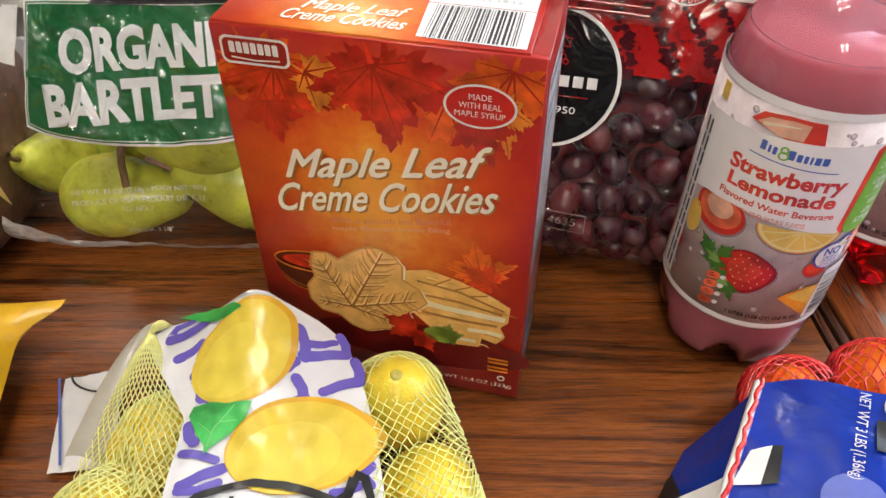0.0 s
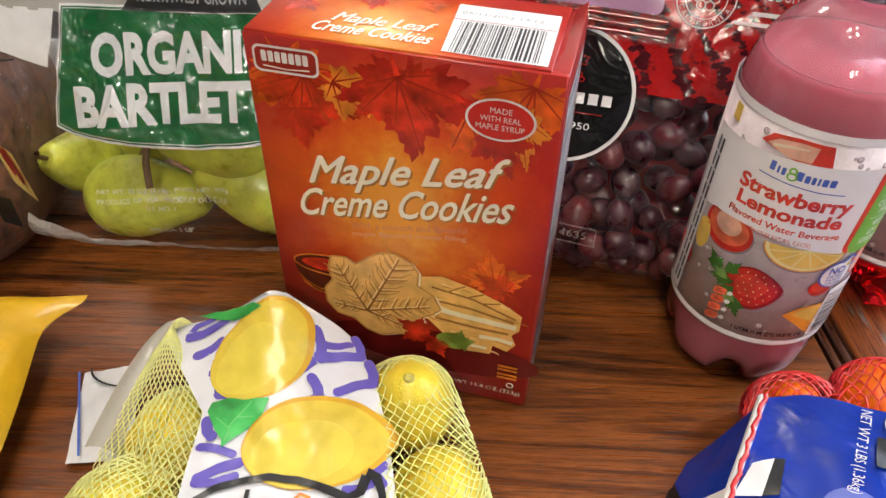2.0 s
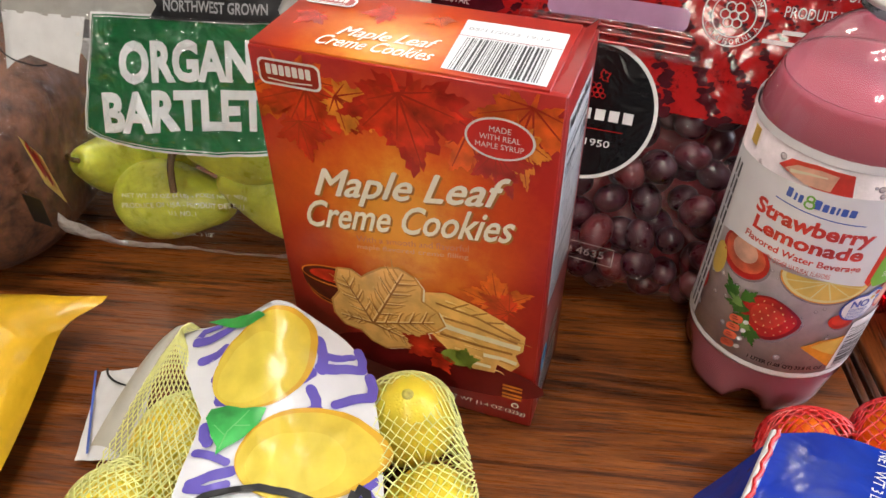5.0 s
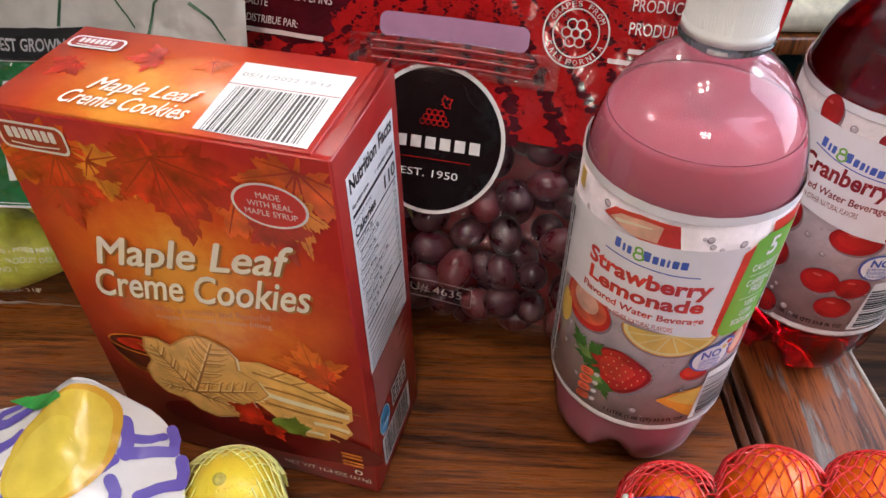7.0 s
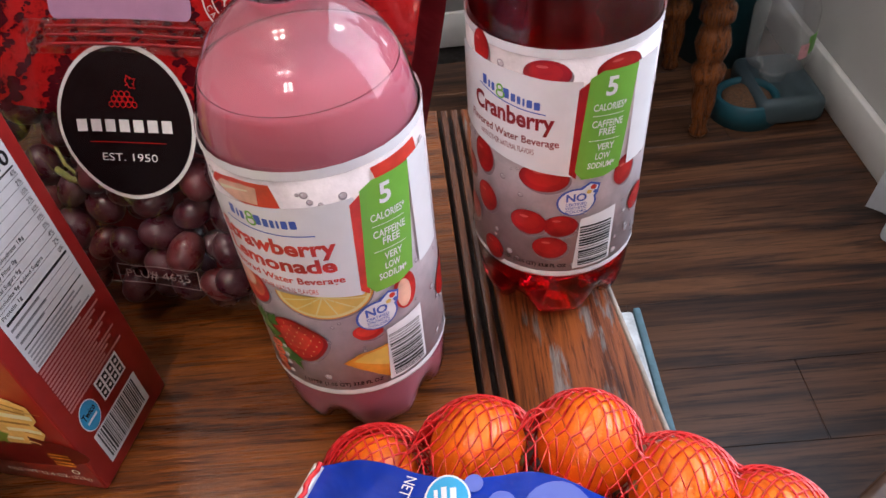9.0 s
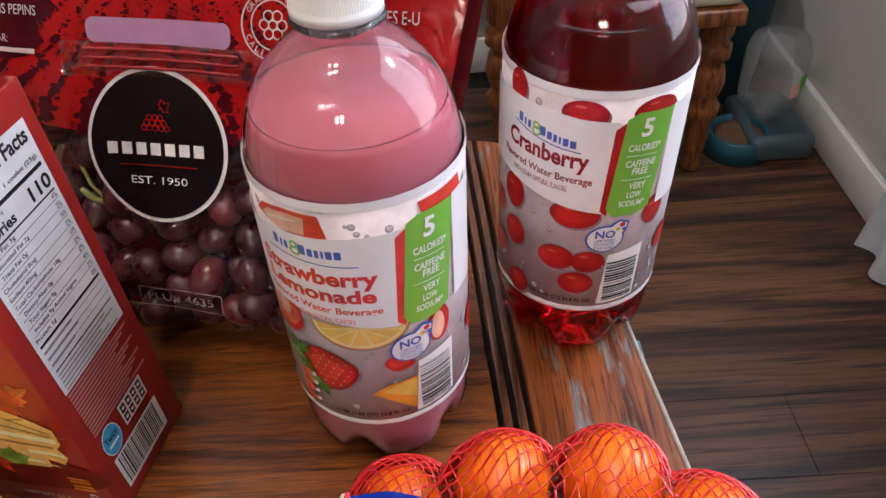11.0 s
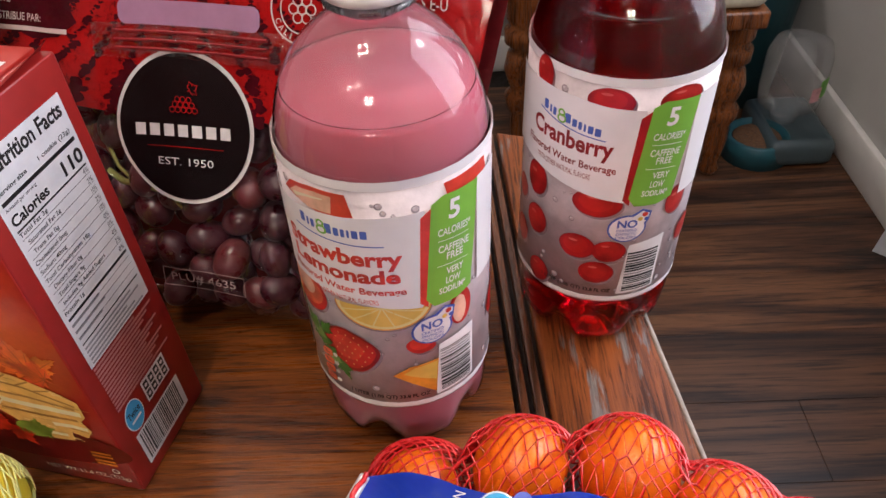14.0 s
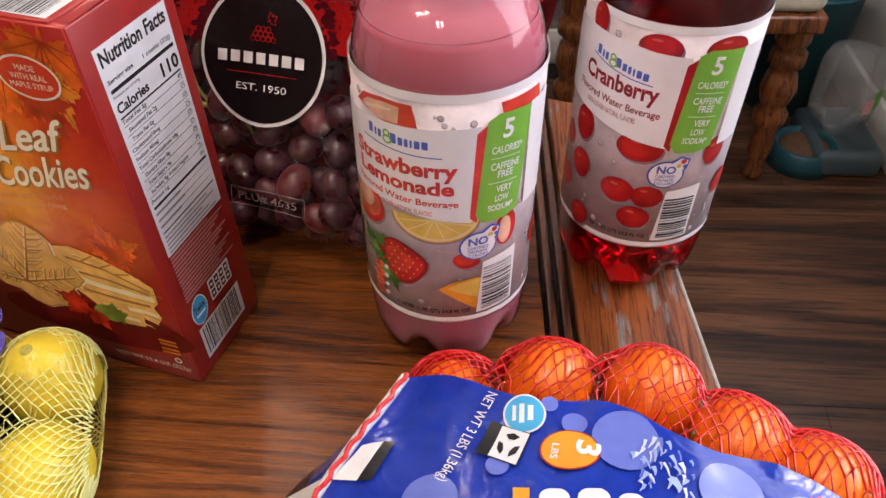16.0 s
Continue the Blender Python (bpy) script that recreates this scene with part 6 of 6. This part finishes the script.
# purple strokes round the lemons, thick and round-ended
for pts, w in (([(-0.0215, 0.3255), (-0.0155, 0.3265), (-0.0035, 0.3325)], 0.0048), ([(-0.0225, 0.327), (-0.02, 0.332), (-0.013, 0.3345)], 0.0034), ([(-0.0145, 0.3135), (-0.008, 0.3165), (-0.005, 0.319)], 0.0044), ([(-0.0045, 0.3035), (0.0, 0.296), (0.0015, 0.291)], 0.0042), ([(0.001, 0.2915), (0.009, 0.2905), (0.017, 0.289)], 0.0042), ([(0.0395, 0.325), (0.0425, 0.318), (0.0428, 0.312)], 0.0042), ([(0.042, 0.3125), (0.051, 0.315), (0.0605, 0.3165)], 0.0042), ([(0.0435, 0.319), (0.0505, 0.3205), (0.0545, 0.3225)], 0.0034), ([(0.0565, 0.327), (0.0595, 0.322), (0.0603, 0.317)], 0.0038), ([(0.033, 0.3025), (0.0365, 0.3055), (0.039, 0.309)], 0.0042), ([(0.0645, 0.3135), (0.067, 0.308), (0.0672, 0.3035)], 0.0042), ([(0.067, 0.303), (0.059, 0.3), (0.0525, 0.2965)], 0.0042), ([(0.0405, 0.301), (0.0435, 0.297), (0.0445, 0.293)], 0.0042), ([(0.045, 0.2925), (0.038, 0.288), (0.0295, 0.2835)], 0.0042), ([(-0.001, 0.278), (0.0005, 0.273), (0.003, 0.2705)], 0.0042), ([(-0.0005, 0.2655), (0.007, 0.2645), (0.0135, 0.2625)], 0.0034), ([(0.0175, 0.259), (0.009, 0.2555), (0.002, 0.2515)], 0.004), ([(0.0015, 0.2495), (0.009, 0.2495), (0.0165, 0.253)], 0.0034), ([(0.075, 0.263), (0.0725, 0.2585), (0.0755, 0.2545)], 0.0042), ([(0.062, 0.2495), (0.067, 0.251), (0.071, 0.2535)], 0.0034)):
    w *= 1.2
    art("purple_stroke", [line(pts, w, w * 0.9)], at_tag, 0.0006, PURP, tagp, 0.004)
    for x, y in (pts[0], pts[-1]):
        art("purple_stroke", [disc(x, y, w * 0.48, None, 12)], at_tag, 0.00065, PURP, tagp, 0.004)
art("black_outline", [line([(0.001, 0.237), (0.004, 0.241), (0.0098, 0.2464), (0.0191, 0.2501), (0.0304, 0.2524), (0.0425, 0.2515), (0.0548, 0.2484), (0.0631, 0.2457), (0.0675, 0.249), (0.0693, 0.256)], 0.0026, 0.0042)], at_tag, 0.0016, BLACK, tagp, 0.004)
art("black_outline", [line([(0.0693, 0.2575), (0.0735, 0.2565), (0.076, 0.25), (0.0775, 0.243)], 0.0048, 0.0024)], at_tag, 0.0017, BLACK, tagp, 0.004)
art("black_bar", [rect(0.0285, 0.236, 0.037, 0.242)], at_tag, 0.0012, BLACK, tagp, 0.005)
art("black_bar", [rect(0.0228, 0.2415, 0.0245, 0.2465)], at_tag, 0.0012, BLACK, tagp, 0.005)
art("orange_bar", [line([(0.042, 0.2425), (0.0445, 0.2455), (0.048, 0.244), (0.0495, 0.24)], 0.0016)], at_tag, 0.0012, LAMB, tagp, 0.005)


def fold_x(v):
    return -0.03 - 0.032 * v ** 0.5


def gathered(s, v):
    """The slack side of the lemon net between the folded tag and the fruit."""
    x0, x1, y = fold_x(v) + 0.007, tag_x(0, min(1, 0.42 * v)) + 0.005, 0.334 - 0.057 * v
    x = x0 + (x1 - x0) * s
    z = (0.802 - 0.026 * v) * (1 - s) + 0.7992 * s + 0.005 * math.sin(math.pi * s)
    for lx, ly, lz, lr, _, _ in lemons:
        q = lr ** 2 + 0.0001 - (x - lx) ** 2 - (y - ly) ** 2
        if q > 0:
            z = max(z, lz + math.sqrt(q))
    return x, y, max(z, TOP + 0.002) + 0.0008 * rough3(x, y, 7.0, 90)


cords = []
for k in range(-26, 40):
    for way in (1, -1):
        run = [gathered(k / 16 + way * j / 34 + (0 if way > 0 else 0.6), j / 22) for j in range(40) if 0 <= k / 16 + way * j / 34 + (0 if way > 0 else 0.6) <= 1]
        if len(run) > 2:
            cords.append(run)
part("net_gather", tube(cords, 0.0003, 4), LNET, lemon_bag, "slack gathered side of the net")
TAGB = printed("tag_back", (0.4, 0.38, 0.33), 0.3, 0.06, 0.15, 30)
part("tag_fold", sheet(lambda u, v: (fold_x(v) + (0.004 + 0.012 * v) * (1.5 - 0.5 * v) * u, 0.337 - 0.057 * v - 0.003 * u, 0.801 - 0.025 * v + 0.003 * math.sin(3.1 * u)), span(0, 1, 10), span(0, 1, 24)), TAGB, lemon_bag, "grey back of the folded tag")
low = part("tag_end", sheet(lambda u, v: (-0.092 + 0.03 * u + 0.012 * v, 0.34 + 0.004 * u - 0.055 * v, 0.7535 + 0.004 * (1 - v) * u + 0.001 * rough3(u, v, 0, 5)), span(0, 1, 12), span(0, 1, 12)), TAGW, lemon_bag, "loose white end of the tag on the table")
at_low = lambda x, y, h: Vector((x, y, 0.7575 + h))
art("black_outline", [line(disc(-0.067, 0.341, 0.02, 0.012, 14, 185, 285), 0.0012)], at_low, 0.0, BLACK, lemon_bag, 0.006)
art("blue_bar", [line([(-0.0935, 0.3385), (-0.074, 0.288)], 0.0012)], lambda x, y, h: Vector((x, y, 0.7562)), 0.0, LBLUE, lemon_bag, 0.006)

# mandarins
mands = [(0.2675, 0.314, 0.7685), (0.3115, 0.3215, 0.7725), (0.3565, 0.3205, 0.7725), (0.389, 0.295, 0.7725), (0.4195, 0.279, 0.7705), (0.29, 0.281, 0.772), (0.336, 0.279, 0.772), (0.374, 0.258, 0.772), (0.276, 0.247, 0.772), (0.316, 0.243, 0.772), (0.358, 0.216, 0.772), (0.405, 0.25, 0.772), (0.3, 0.2, 0.772)]
md = None
for i, (x, y, z) in enumerate(mands):
    m = pose(x, y, z + 0.0005, 40 + 50 * (i % 3), 25 * (i % 4), 70 * i)
    if md is None:
        md = thing("mandarin", m, "orange mandarin inside a red net bag", "mandarin", "mandarins in the net")
        part("fruit", ellipsoid(0.0218, 0.0218, 0.0202, 36, 24, lambda q: q * (1 + 0.015 * rough3(q.x, q.y, q.z, 55)) - Vector((0, 0, 0.0022 * max(0, q.normalized().z - 0.93) / 0.07))), MAND, md)
        part("stem_scar", lathe([(0.0025, 0.0178), (0.002, 0.0192), (0.0006, 0.0195)], 10), FSTEM, md)
    else:
        copy_thing(md, m)
md.scale = (0.86, 0.86, 0.86)
mand_bag = thing("mandarin_net_bag", pose(0, 0, 0), "red net bag of mandarins with a blue label", "net bag")
RNET = surface("red_net", (0.66, 0.016, 0.018), 0.28, 0.15, 200, 0.0, spec=0.7)
part("netting", tube(netting([(x, y, z, 0.0218) for x, y, z in mands], 46, 74, (0.9, -0.3, 0.0), TOP + 0.001), 0.00066, 4), RNET, mand_bag, "shiny red netting")


def lab_z(x, y):
    return 0.8015 - 1.7 * (x - 0.335) ** 2 - 0.9 * max(0, 0.25 - y) ** 2 + 0.0022 * rough3(x, y, 0.4, 38) + 0.001 * rough3(x, y, 2.4, 95)


def lab_xy(u, v):
    far = 0.3115 - 0.05 * u + (0.0028 * math.sin(u * 17) + 0.003 * math.exp(-((u - 0.5) / 0.15) ** 2)) * (1 - v)
    return 0.249 + 0.18 * u - 0.55 * 0.14 * v, far - 0.14 * v


BLUE = printed("blue_label_film", (0.007, 0.03, 0.32), 0.22, 0.12, 0.25, 30)
def lab_p(u, v):
    x, y = lab_xy(u, v)
    return x, y, lab_z(x, y)


lbl = part("blue_label", sheet(lab_p, span(0, 1, 60), span(0, 1, 44)), BLUE, mand_bag, "glossy blue plastic label")
BLUES = printed("blue_side_film", (0.007, 0.03, 0.28), 0.22, 0.12, 0.3, 40)
def side_p(u, v):
    x, y, z = lab_p(0, v)
    f = u ** 0.8
    return x - 0.03 * u - 0.004 * math.sin(6 * v) * u, y - 0.012 * u, z * (1 - f) + (TOP + 0.0015) * f


part("label_side", sheet(side_p, span(0, 1, 14), span(0, 1, 40)), BLUES, mand_bag, "blue side of the label folded down to the table")
seam = [lab_p(0.0, v) for v in span(0, 1, 50)]
part("white_seam", tube([[(x - 0.0008, y, z + 0.0006) for x, y, z in seam]], 0.0022, 6), WHITE, mand_bag)
part("red_stitch", tube([[(x + 0.0008 * math.sin(i * 1.9), y, z + 0.0028) for i, (x, y, z) in enumerate(seam)]], 0.0011, 6), RNET, mand_bag, "red stitched seam")
at_lab = lambda x, y, h: Vector((x, y, lab_z(x, y) + 0.0008 + h))
PERI = printed("periwinkle_ink", (0.12, 0.16, 0.52), 0.25)
CYAN = printed("cyan_label_ink", (0.05, 0.35, 0.62), 0.25)
ORG = printed("orange_ink", (0.75, 0.3, 0.02), 0.25)
for x, y, r in ((0.319, 0.2832, 0.005), (0.2895, 0.2645, 0.0045), (0.2942, 0.2815, 0.0045), (0.3095, 0.292, 0.0035), (0.2646, 0.2505, 0.011), (0.345, 0.236, 0.01), (0.338, 0.2765, 0.0128), (0.3745, 0.2585, 0.0118), (0.402, 0.252, 0.009)):
    art("blue_spot", [disc(x, y, r, r, 24)], at_lab, 0.0002, PERI, lbl, 0.006)
art("label_seal", [disc(0.2996, 0.287, 0.0085, 0.0088, 30)], at_lab, 0.0004, WHITE, lbl, 0.006)
art("label_seal", [disc(0.2996, 0.287, 0.0077, 0.008, 30)], at_lab, 0.0006, CYAN, lbl, 0.006)
art("seal_bar", [rect(0.2948, 0.2838, 0.2962, 0.2905), rect(0.2975, 0.2828, 0.2995, 0.2912), rect(0.3008, 0.2838, 0.303, 0.2905)], at_lab, 0.0008, WHITE, lbl, 0.006)
turned = lambda cx, cy, deg: (lambda u, v, h: at_lab(cx + u * math.cos(radians(deg)) - v * math.sin(radians(deg)), cy + u * math.sin(radians(deg)) + v * math.cos(radians(deg)), h))
words("NET WT 3 LBS (1.36kg)", 0, 0, 0.043, 0.0058, turned(0.2835, 0.2985, -115), 0.0006, WHITE, lbl, 0.0)
rc = turned(0.2925, 0.2735, -22)
art("recycle_label", [rect(-0.0095, -0.0075, 0.0075, 0.0078)], rc, 0.0005, BLACK, lbl, 0.006)
art("recycle_label", [rect(-0.0045, -0.007, 0.007, 0.0073)], rc, 0.0007, WHITE, lbl, 0.006)
art("recycle_label", [[(0.0012 + 0.0045 * math.cos(radians(a + d)), 0.0002 + 0.0055 * math.sin(radians(a + d))) if s else (0.0012 + 0.0024 * math.cos(radians(a + d)), 0.0002 + 0.003 * math.sin(radians(a + d))) for d, s in ((-38, 1), (0, 1), (38, 1), (30, 0), (-30, 0))] for a in (90, 210, 330)], rc, 0.0009, BLACK, lbl, 0.006)
art("weight_badge", [disc(0.3168, 0.271, 0.0115, 0.0086, 30)], at_lab, 0.0005, CRED, lbl, 0.006)
art("weight_badge", [disc(0.3168, 0.271, 0.0108, 0.008, 30)], at_lab, 0.0007, ORG, lbl, 0.006, "orange weight badge")
words("3", 0, 0, 0.0062, 0.0095, turned(0.3195, 0.2755, -100), 0.0009, WHITE, lbl, 0.03)
words("LBS", 0, 0, 0.0062, 0.0028, turned(0.3102, 0.2737, -100), 0.0009, WHITE, lbl, 0.02)
for cx, cy, w in ((0.3104, 0.2475, 0.0055), (0.3245, 0.248, 0.0058), (0.3375, 0.2465, 0.005)):
    art("brand_block", [round_rect(cx - w, cy - 0.009, cx + w, cy + 0.0068, 0.004)], at_lab, 0.0006, WHITE, lbl, 0.006)
art("orange_bar", [rect(0.2955, 0.2495, 0.3015, 0.2545)], turned(0, 0, 0), 0.0006, ORG, lbl, 0.006)
PALEB = printed("pale_blue_ink", (0.28, 0.37, 0.68), 0.25)
rng = random.Random(8)
SNOW = printed("soft_white_ink", (0.52, 0.6, 0.78), 0.25)
for k in range(44):
    a = rng.uniform(0.3395, 0.3615)
    b = 0.281 - 0.75 * abs(a - 0.349) - rng.uniform(0.0, 0.02)
    q, c = rng.uniform(0.002, 0.006), radians(rng.uniform(225, 300))
    art("ice_print", [line([(a, b), (a + 0.5 * q * math.cos(c) + 0.0004, b + 0.5 * q * math.sin(c)), (a + q * math.cos(c), b + q * math.sin(c))], rng.uniform(0.0008, 0.0022), 0.0004)], at_lab, 0.0006 + 0.00002 * k, rng.choice((SNOW, PALEB, PALEB, PERI)), lbl, 0.006)
art("white_block", [[(0.2345, 0.277), (0.2435, 0.278), (0.2345, 0.262), (0.2235, 0.2635)]], at_lab, 0.0005, WHITE, lbl, 0.006)
art("black_block", [[(0.2435, 0.278), (0.2482, 0.278), (0.2407, 0.261), (0.2345, 0.262)]], at_lab, 0.0005, BLACK, lbl, 0.006)
at_side = lambda u, v, h: Vector(side_p(u, v)) + Vector((-0.0006 - h, 0, 0.0006 + h))
art("white_block", [[(0.06, 0.3), (0.95, 0.22), (0.95, 0.5), (0.06, 0.47)]], at_side, 0.0004, WHITE, mand_bag, 0.1)
art("black_block", [[(0.95, 0.22), (0.6, 0.25), (0.9, 0.12), (0.98, 0.12)]], at_side, 0.0006, BLACK, mand_bag, 0.1)

# ==== beyond the table ====
DWOOD = wood("dark_turned_wood", (0.04, 0.012, 0.004), (0.14, 0.042, 0.012), (0.27, 0.09, 0.024), 2, 0.22)
stool = thing("cushioned_bench", pose(0, 0, 0), "small turned-leg wooden bench with a cream patterned cushion", "bench")
part("seat", box(0.5, 0.85, 1.42, 1.86, 0.4, 0.435, 0.006), DWOOD, stool)
CUSH = surface("cream_patterned_cloth", (0.6, 0.55, 0.42), 0.9, 0.35, 26, 0.4, 300)
part("cushion", box(0.505, 0.845, 1.425, 1.85, 0.4355, 0.492, 0.022, 5), CUSH, stool, "cream cushion with faded pattern")
LEGP = [(0.016, 0.0), (0.022, 0.012), (0.016, 0.03), (0.02, 0.05), (0.026, 0.09), (0.024, 0.13), (0.034, 0.15), (0.036, 0.17), (0.024, 0.185), (0.03, 0.2), (0.037, 0.23), (0.03, 0.262), (0.022, 0.272), (0.036, 0.285), (0.036, 0.31), (0.026, 0.32), (0.034, 0.335), (0.034, 0.4)]
for x, y in ((0.54, 1.535), (0.842, 1.535), (0.54, 1.82), (0.85, 1.82)):
    part("leg", lathe(LEGP, 24), DWOOD, stool).location = (x, y, 0)
part("stretcher", tube([[(0.54, 1.82, 0.12), (0.85, 1.82, 0.12)]], 0.012, 10), DWOOD, stool)
part("cushion_tie", box(0.502, 0.516, 1.395, 1.399, 0.2, 0.46, 0.0015), surface("yellow_ribbon", (0.5, 0.38, 0.12), 0.7), stool, "yellow cloth tie hanging down")
# turned furniture post; the piece it belongs to is unknown, its top assumed
post = thing("turned_post", pose(0.425, 1.6, 0), "dark turned wooden furniture post behind the table", "stand")
part("post", lathe([(k[0] * 1.15, k[1] * 1.1) for k in LEGP] + [(0.04, 0.45), (0.04, 0.62)], 28), DWOOD, post)
part("top", lathe([(0.09, 0.62), (0.1, 0.628), (0.1, 0.64), (0.09, 0.645), (0.002, 0.645)], 32), DWOOD, post)
TEAL = surface("teal_plastic", (0.014, 0.085, 0.11), 0.4, 0.1, 40, 0.05)
bowl = thing("food_bowl", pose(0.965, 1.6, 0), "teal plastic pet bowl full of brown kibble on the floor", "pet bowl")
part("bowl", lathe([(0.055, 0.0), (0.078, 0.0), (0.07, 0.05), (0.064, 0.054), (0.058, 0.045), (0.045, 0.02), (0.002, 0.018)], 40), TEAL, bowl)
part("kibble", ellipsoid(0.055, 0.055, 0.012, 40, 10, lambda q: Vector((q.x, q.y, 0.04 + q.z + 0.004 * rough3(q.x, q.y, q.z, 160)))), surface("brown_kibble", (0.15, 0.07, 0.03), 0.8, 0.6, 170, 0.8, 200, bdist=0.004), bowl)
disp = thing("water_dispenser", pose(1.045, 1.65, 0), "clear pet water dispenser on a blue-grey plastic tray", "water dispenser")
GT = surface("blue_grey_plastic", (0.06, 0.088, 0.1), 0.4, 0.1, 40, 0.05)
tray = box(-0.075, 0.075, -0.12, 0.09, 0.0, 0.065, 0.02, 4)
for f in [f for f in tray.faces if f.normal.z > 0.9 and f.calc_area() > 0.005]:
    r_ = bmesh.ops.inset_region(tray, faces=[f], thickness=0.012)
    bmesh.ops.translate(tray, verts=f.verts, vec=(0, 0, -0.04))
part("tray", tray, GT, disp)
part("jug", lathe([(0.03, 0.045), (0.03, 0.07), (0.066, 0.09), (0.07, 0.12), (0.07, 0.21), (0.06, 0.24), (0.03, 0.25), (0.002, 0.25)], 40), film("cloudy_jug_plastic", (0.985, 0.99, 0.99), 0.35, 0.2, 0.1, 20, 0.1), disp, "cloudy clear water jug").location = (0, 0.02, 0)
part("sticker", sheet(lambda u, v: (0.0712 * math.sin(0.5 + 0.6 * u), 0.02 - 0.0712 * math.cos(0.5 + 0.6 * u), 0.13 + 0.045 * v), span(0, 1, 6), [0, 1]), printed("green_sticker", (0.12, 0.4, 0.04), 0.4, 0.2), disp, "green and red sticker")
part("sticker_spot", sheet(lambda u, v: (0.0722 * math.sin(0.2 + 0.35 * u), 0.02 - 0.0722 * math.cos(0.2 + 0.35 * u), 0.125 + 0.035 * v), span(0, 1, 6), [0, 1]), printed("pink_sticker", (0.6, 0.3, 0.32), 0.4, 0.2), disp)
back = thing("storage_tub", pose(0.985, 1.885, 0), "teal plastic tub standing by the wall", "tub")
part("tub", lathe([(0.1, 0.0), (0.12, 0.3), (0.125, 0.305), (0.118, 0.31), (0.1, 0.02), (0.002, 0.02)], 32), TEAL, back)
bench = thing("painted_chair", pose(0, 0, 0), "white distressed chair with a blue edge under the table", "chair")
part("seat", box(0.08, 0.474, 0.2, 0.66, 0.43, 0.45, 0.004), surface("distressed_white_paint", (0.5, 0.52, 0.53), 0.6, 0.5, 45, 0.4, 200), bench)
part("seat_edge", box(0.4745, 0.482, 0.2, 0.664, 0.428, 0.4495, 0.002), surface("worn_blue_paint", (0.08, 0.16, 0.2), 0.6, 0.4, 60, 0.3), bench, "worn blue edge")
for x, y in ((0.12, 0.24), (0.44, 0.24), (0.12, 0.62), (0.44, 0.62)):
    part("leg", lathe([(0.016, 0.0), (0.022, 0.43)], 16), PAINT, bench).location = (x, y, 0)
arm = thing("side_chair", pose(0, 0, 0), "dark brown wooden chair standing beside the table", "chair")
CH = surface("dark_brown_wood", (0.05, 0.022, 0.01), 0.35, 0.3, 60, 0.1)
part("seat", prism([(0.575, 0.412), (0.66, 0.47), (0.98, 0.22), (0.84, -0.08), (0.56, -0.02)], 0.46, 0.5, 0.008), CH, arm)
for x, y in ((0.61, 0.38), (0.67, 0.42), (0.9, 0.2), (0.62, 0.03)):
    part("leg", lathe([(0.014, 0.0), (0.019, 0.46)], 16), CH, arm).location = (x, y, 0)
curtain = thing("curtain", pose(0, 0, 0), "pale blue-white curtain hanging to the floor by the window", "curtain")
part("cloth", sheet(lambda u, v: (1.105 + 0.02 * math.sin(u * 16) - 0.015 * u, 0.95 + (0.288 - 0.32 * v) * u, 0.01 + 2.1 * v), span(0, 1, 40), span(0, 1, 8)), surface("curtain_cloth", (0.6, 0.64, 0.72), 0.85, 0.08, 30, 0.2), curtain)
part("curtain_rod", tube([[(1.1, -0.1, 2.13), (1.1, 1.8, 2.13)]], 0.01, 10), METAL, curtain)
# floor planks, long side along x
rng = random.Random(3)
for j in range(36):
    y0 = -3.3 + 0.15 * j
    x = -2.3 - rng.uniform(0, 1.0)
    while x < 1.16:
        x1 = x + 1.2
        a, b = max(x, -2.3), min(x1, 1.158)
        if b - a > 0.02 and y0 + 0.15 < 2.06:
            p = part("plank", box(a + 0.0003, b - 0.0003, y0 + 0.0003, y0 + 0.1497, -0.0035, 0.0, 0.0006, 1), FLOOR, fl, smooth=False)
        x = x1
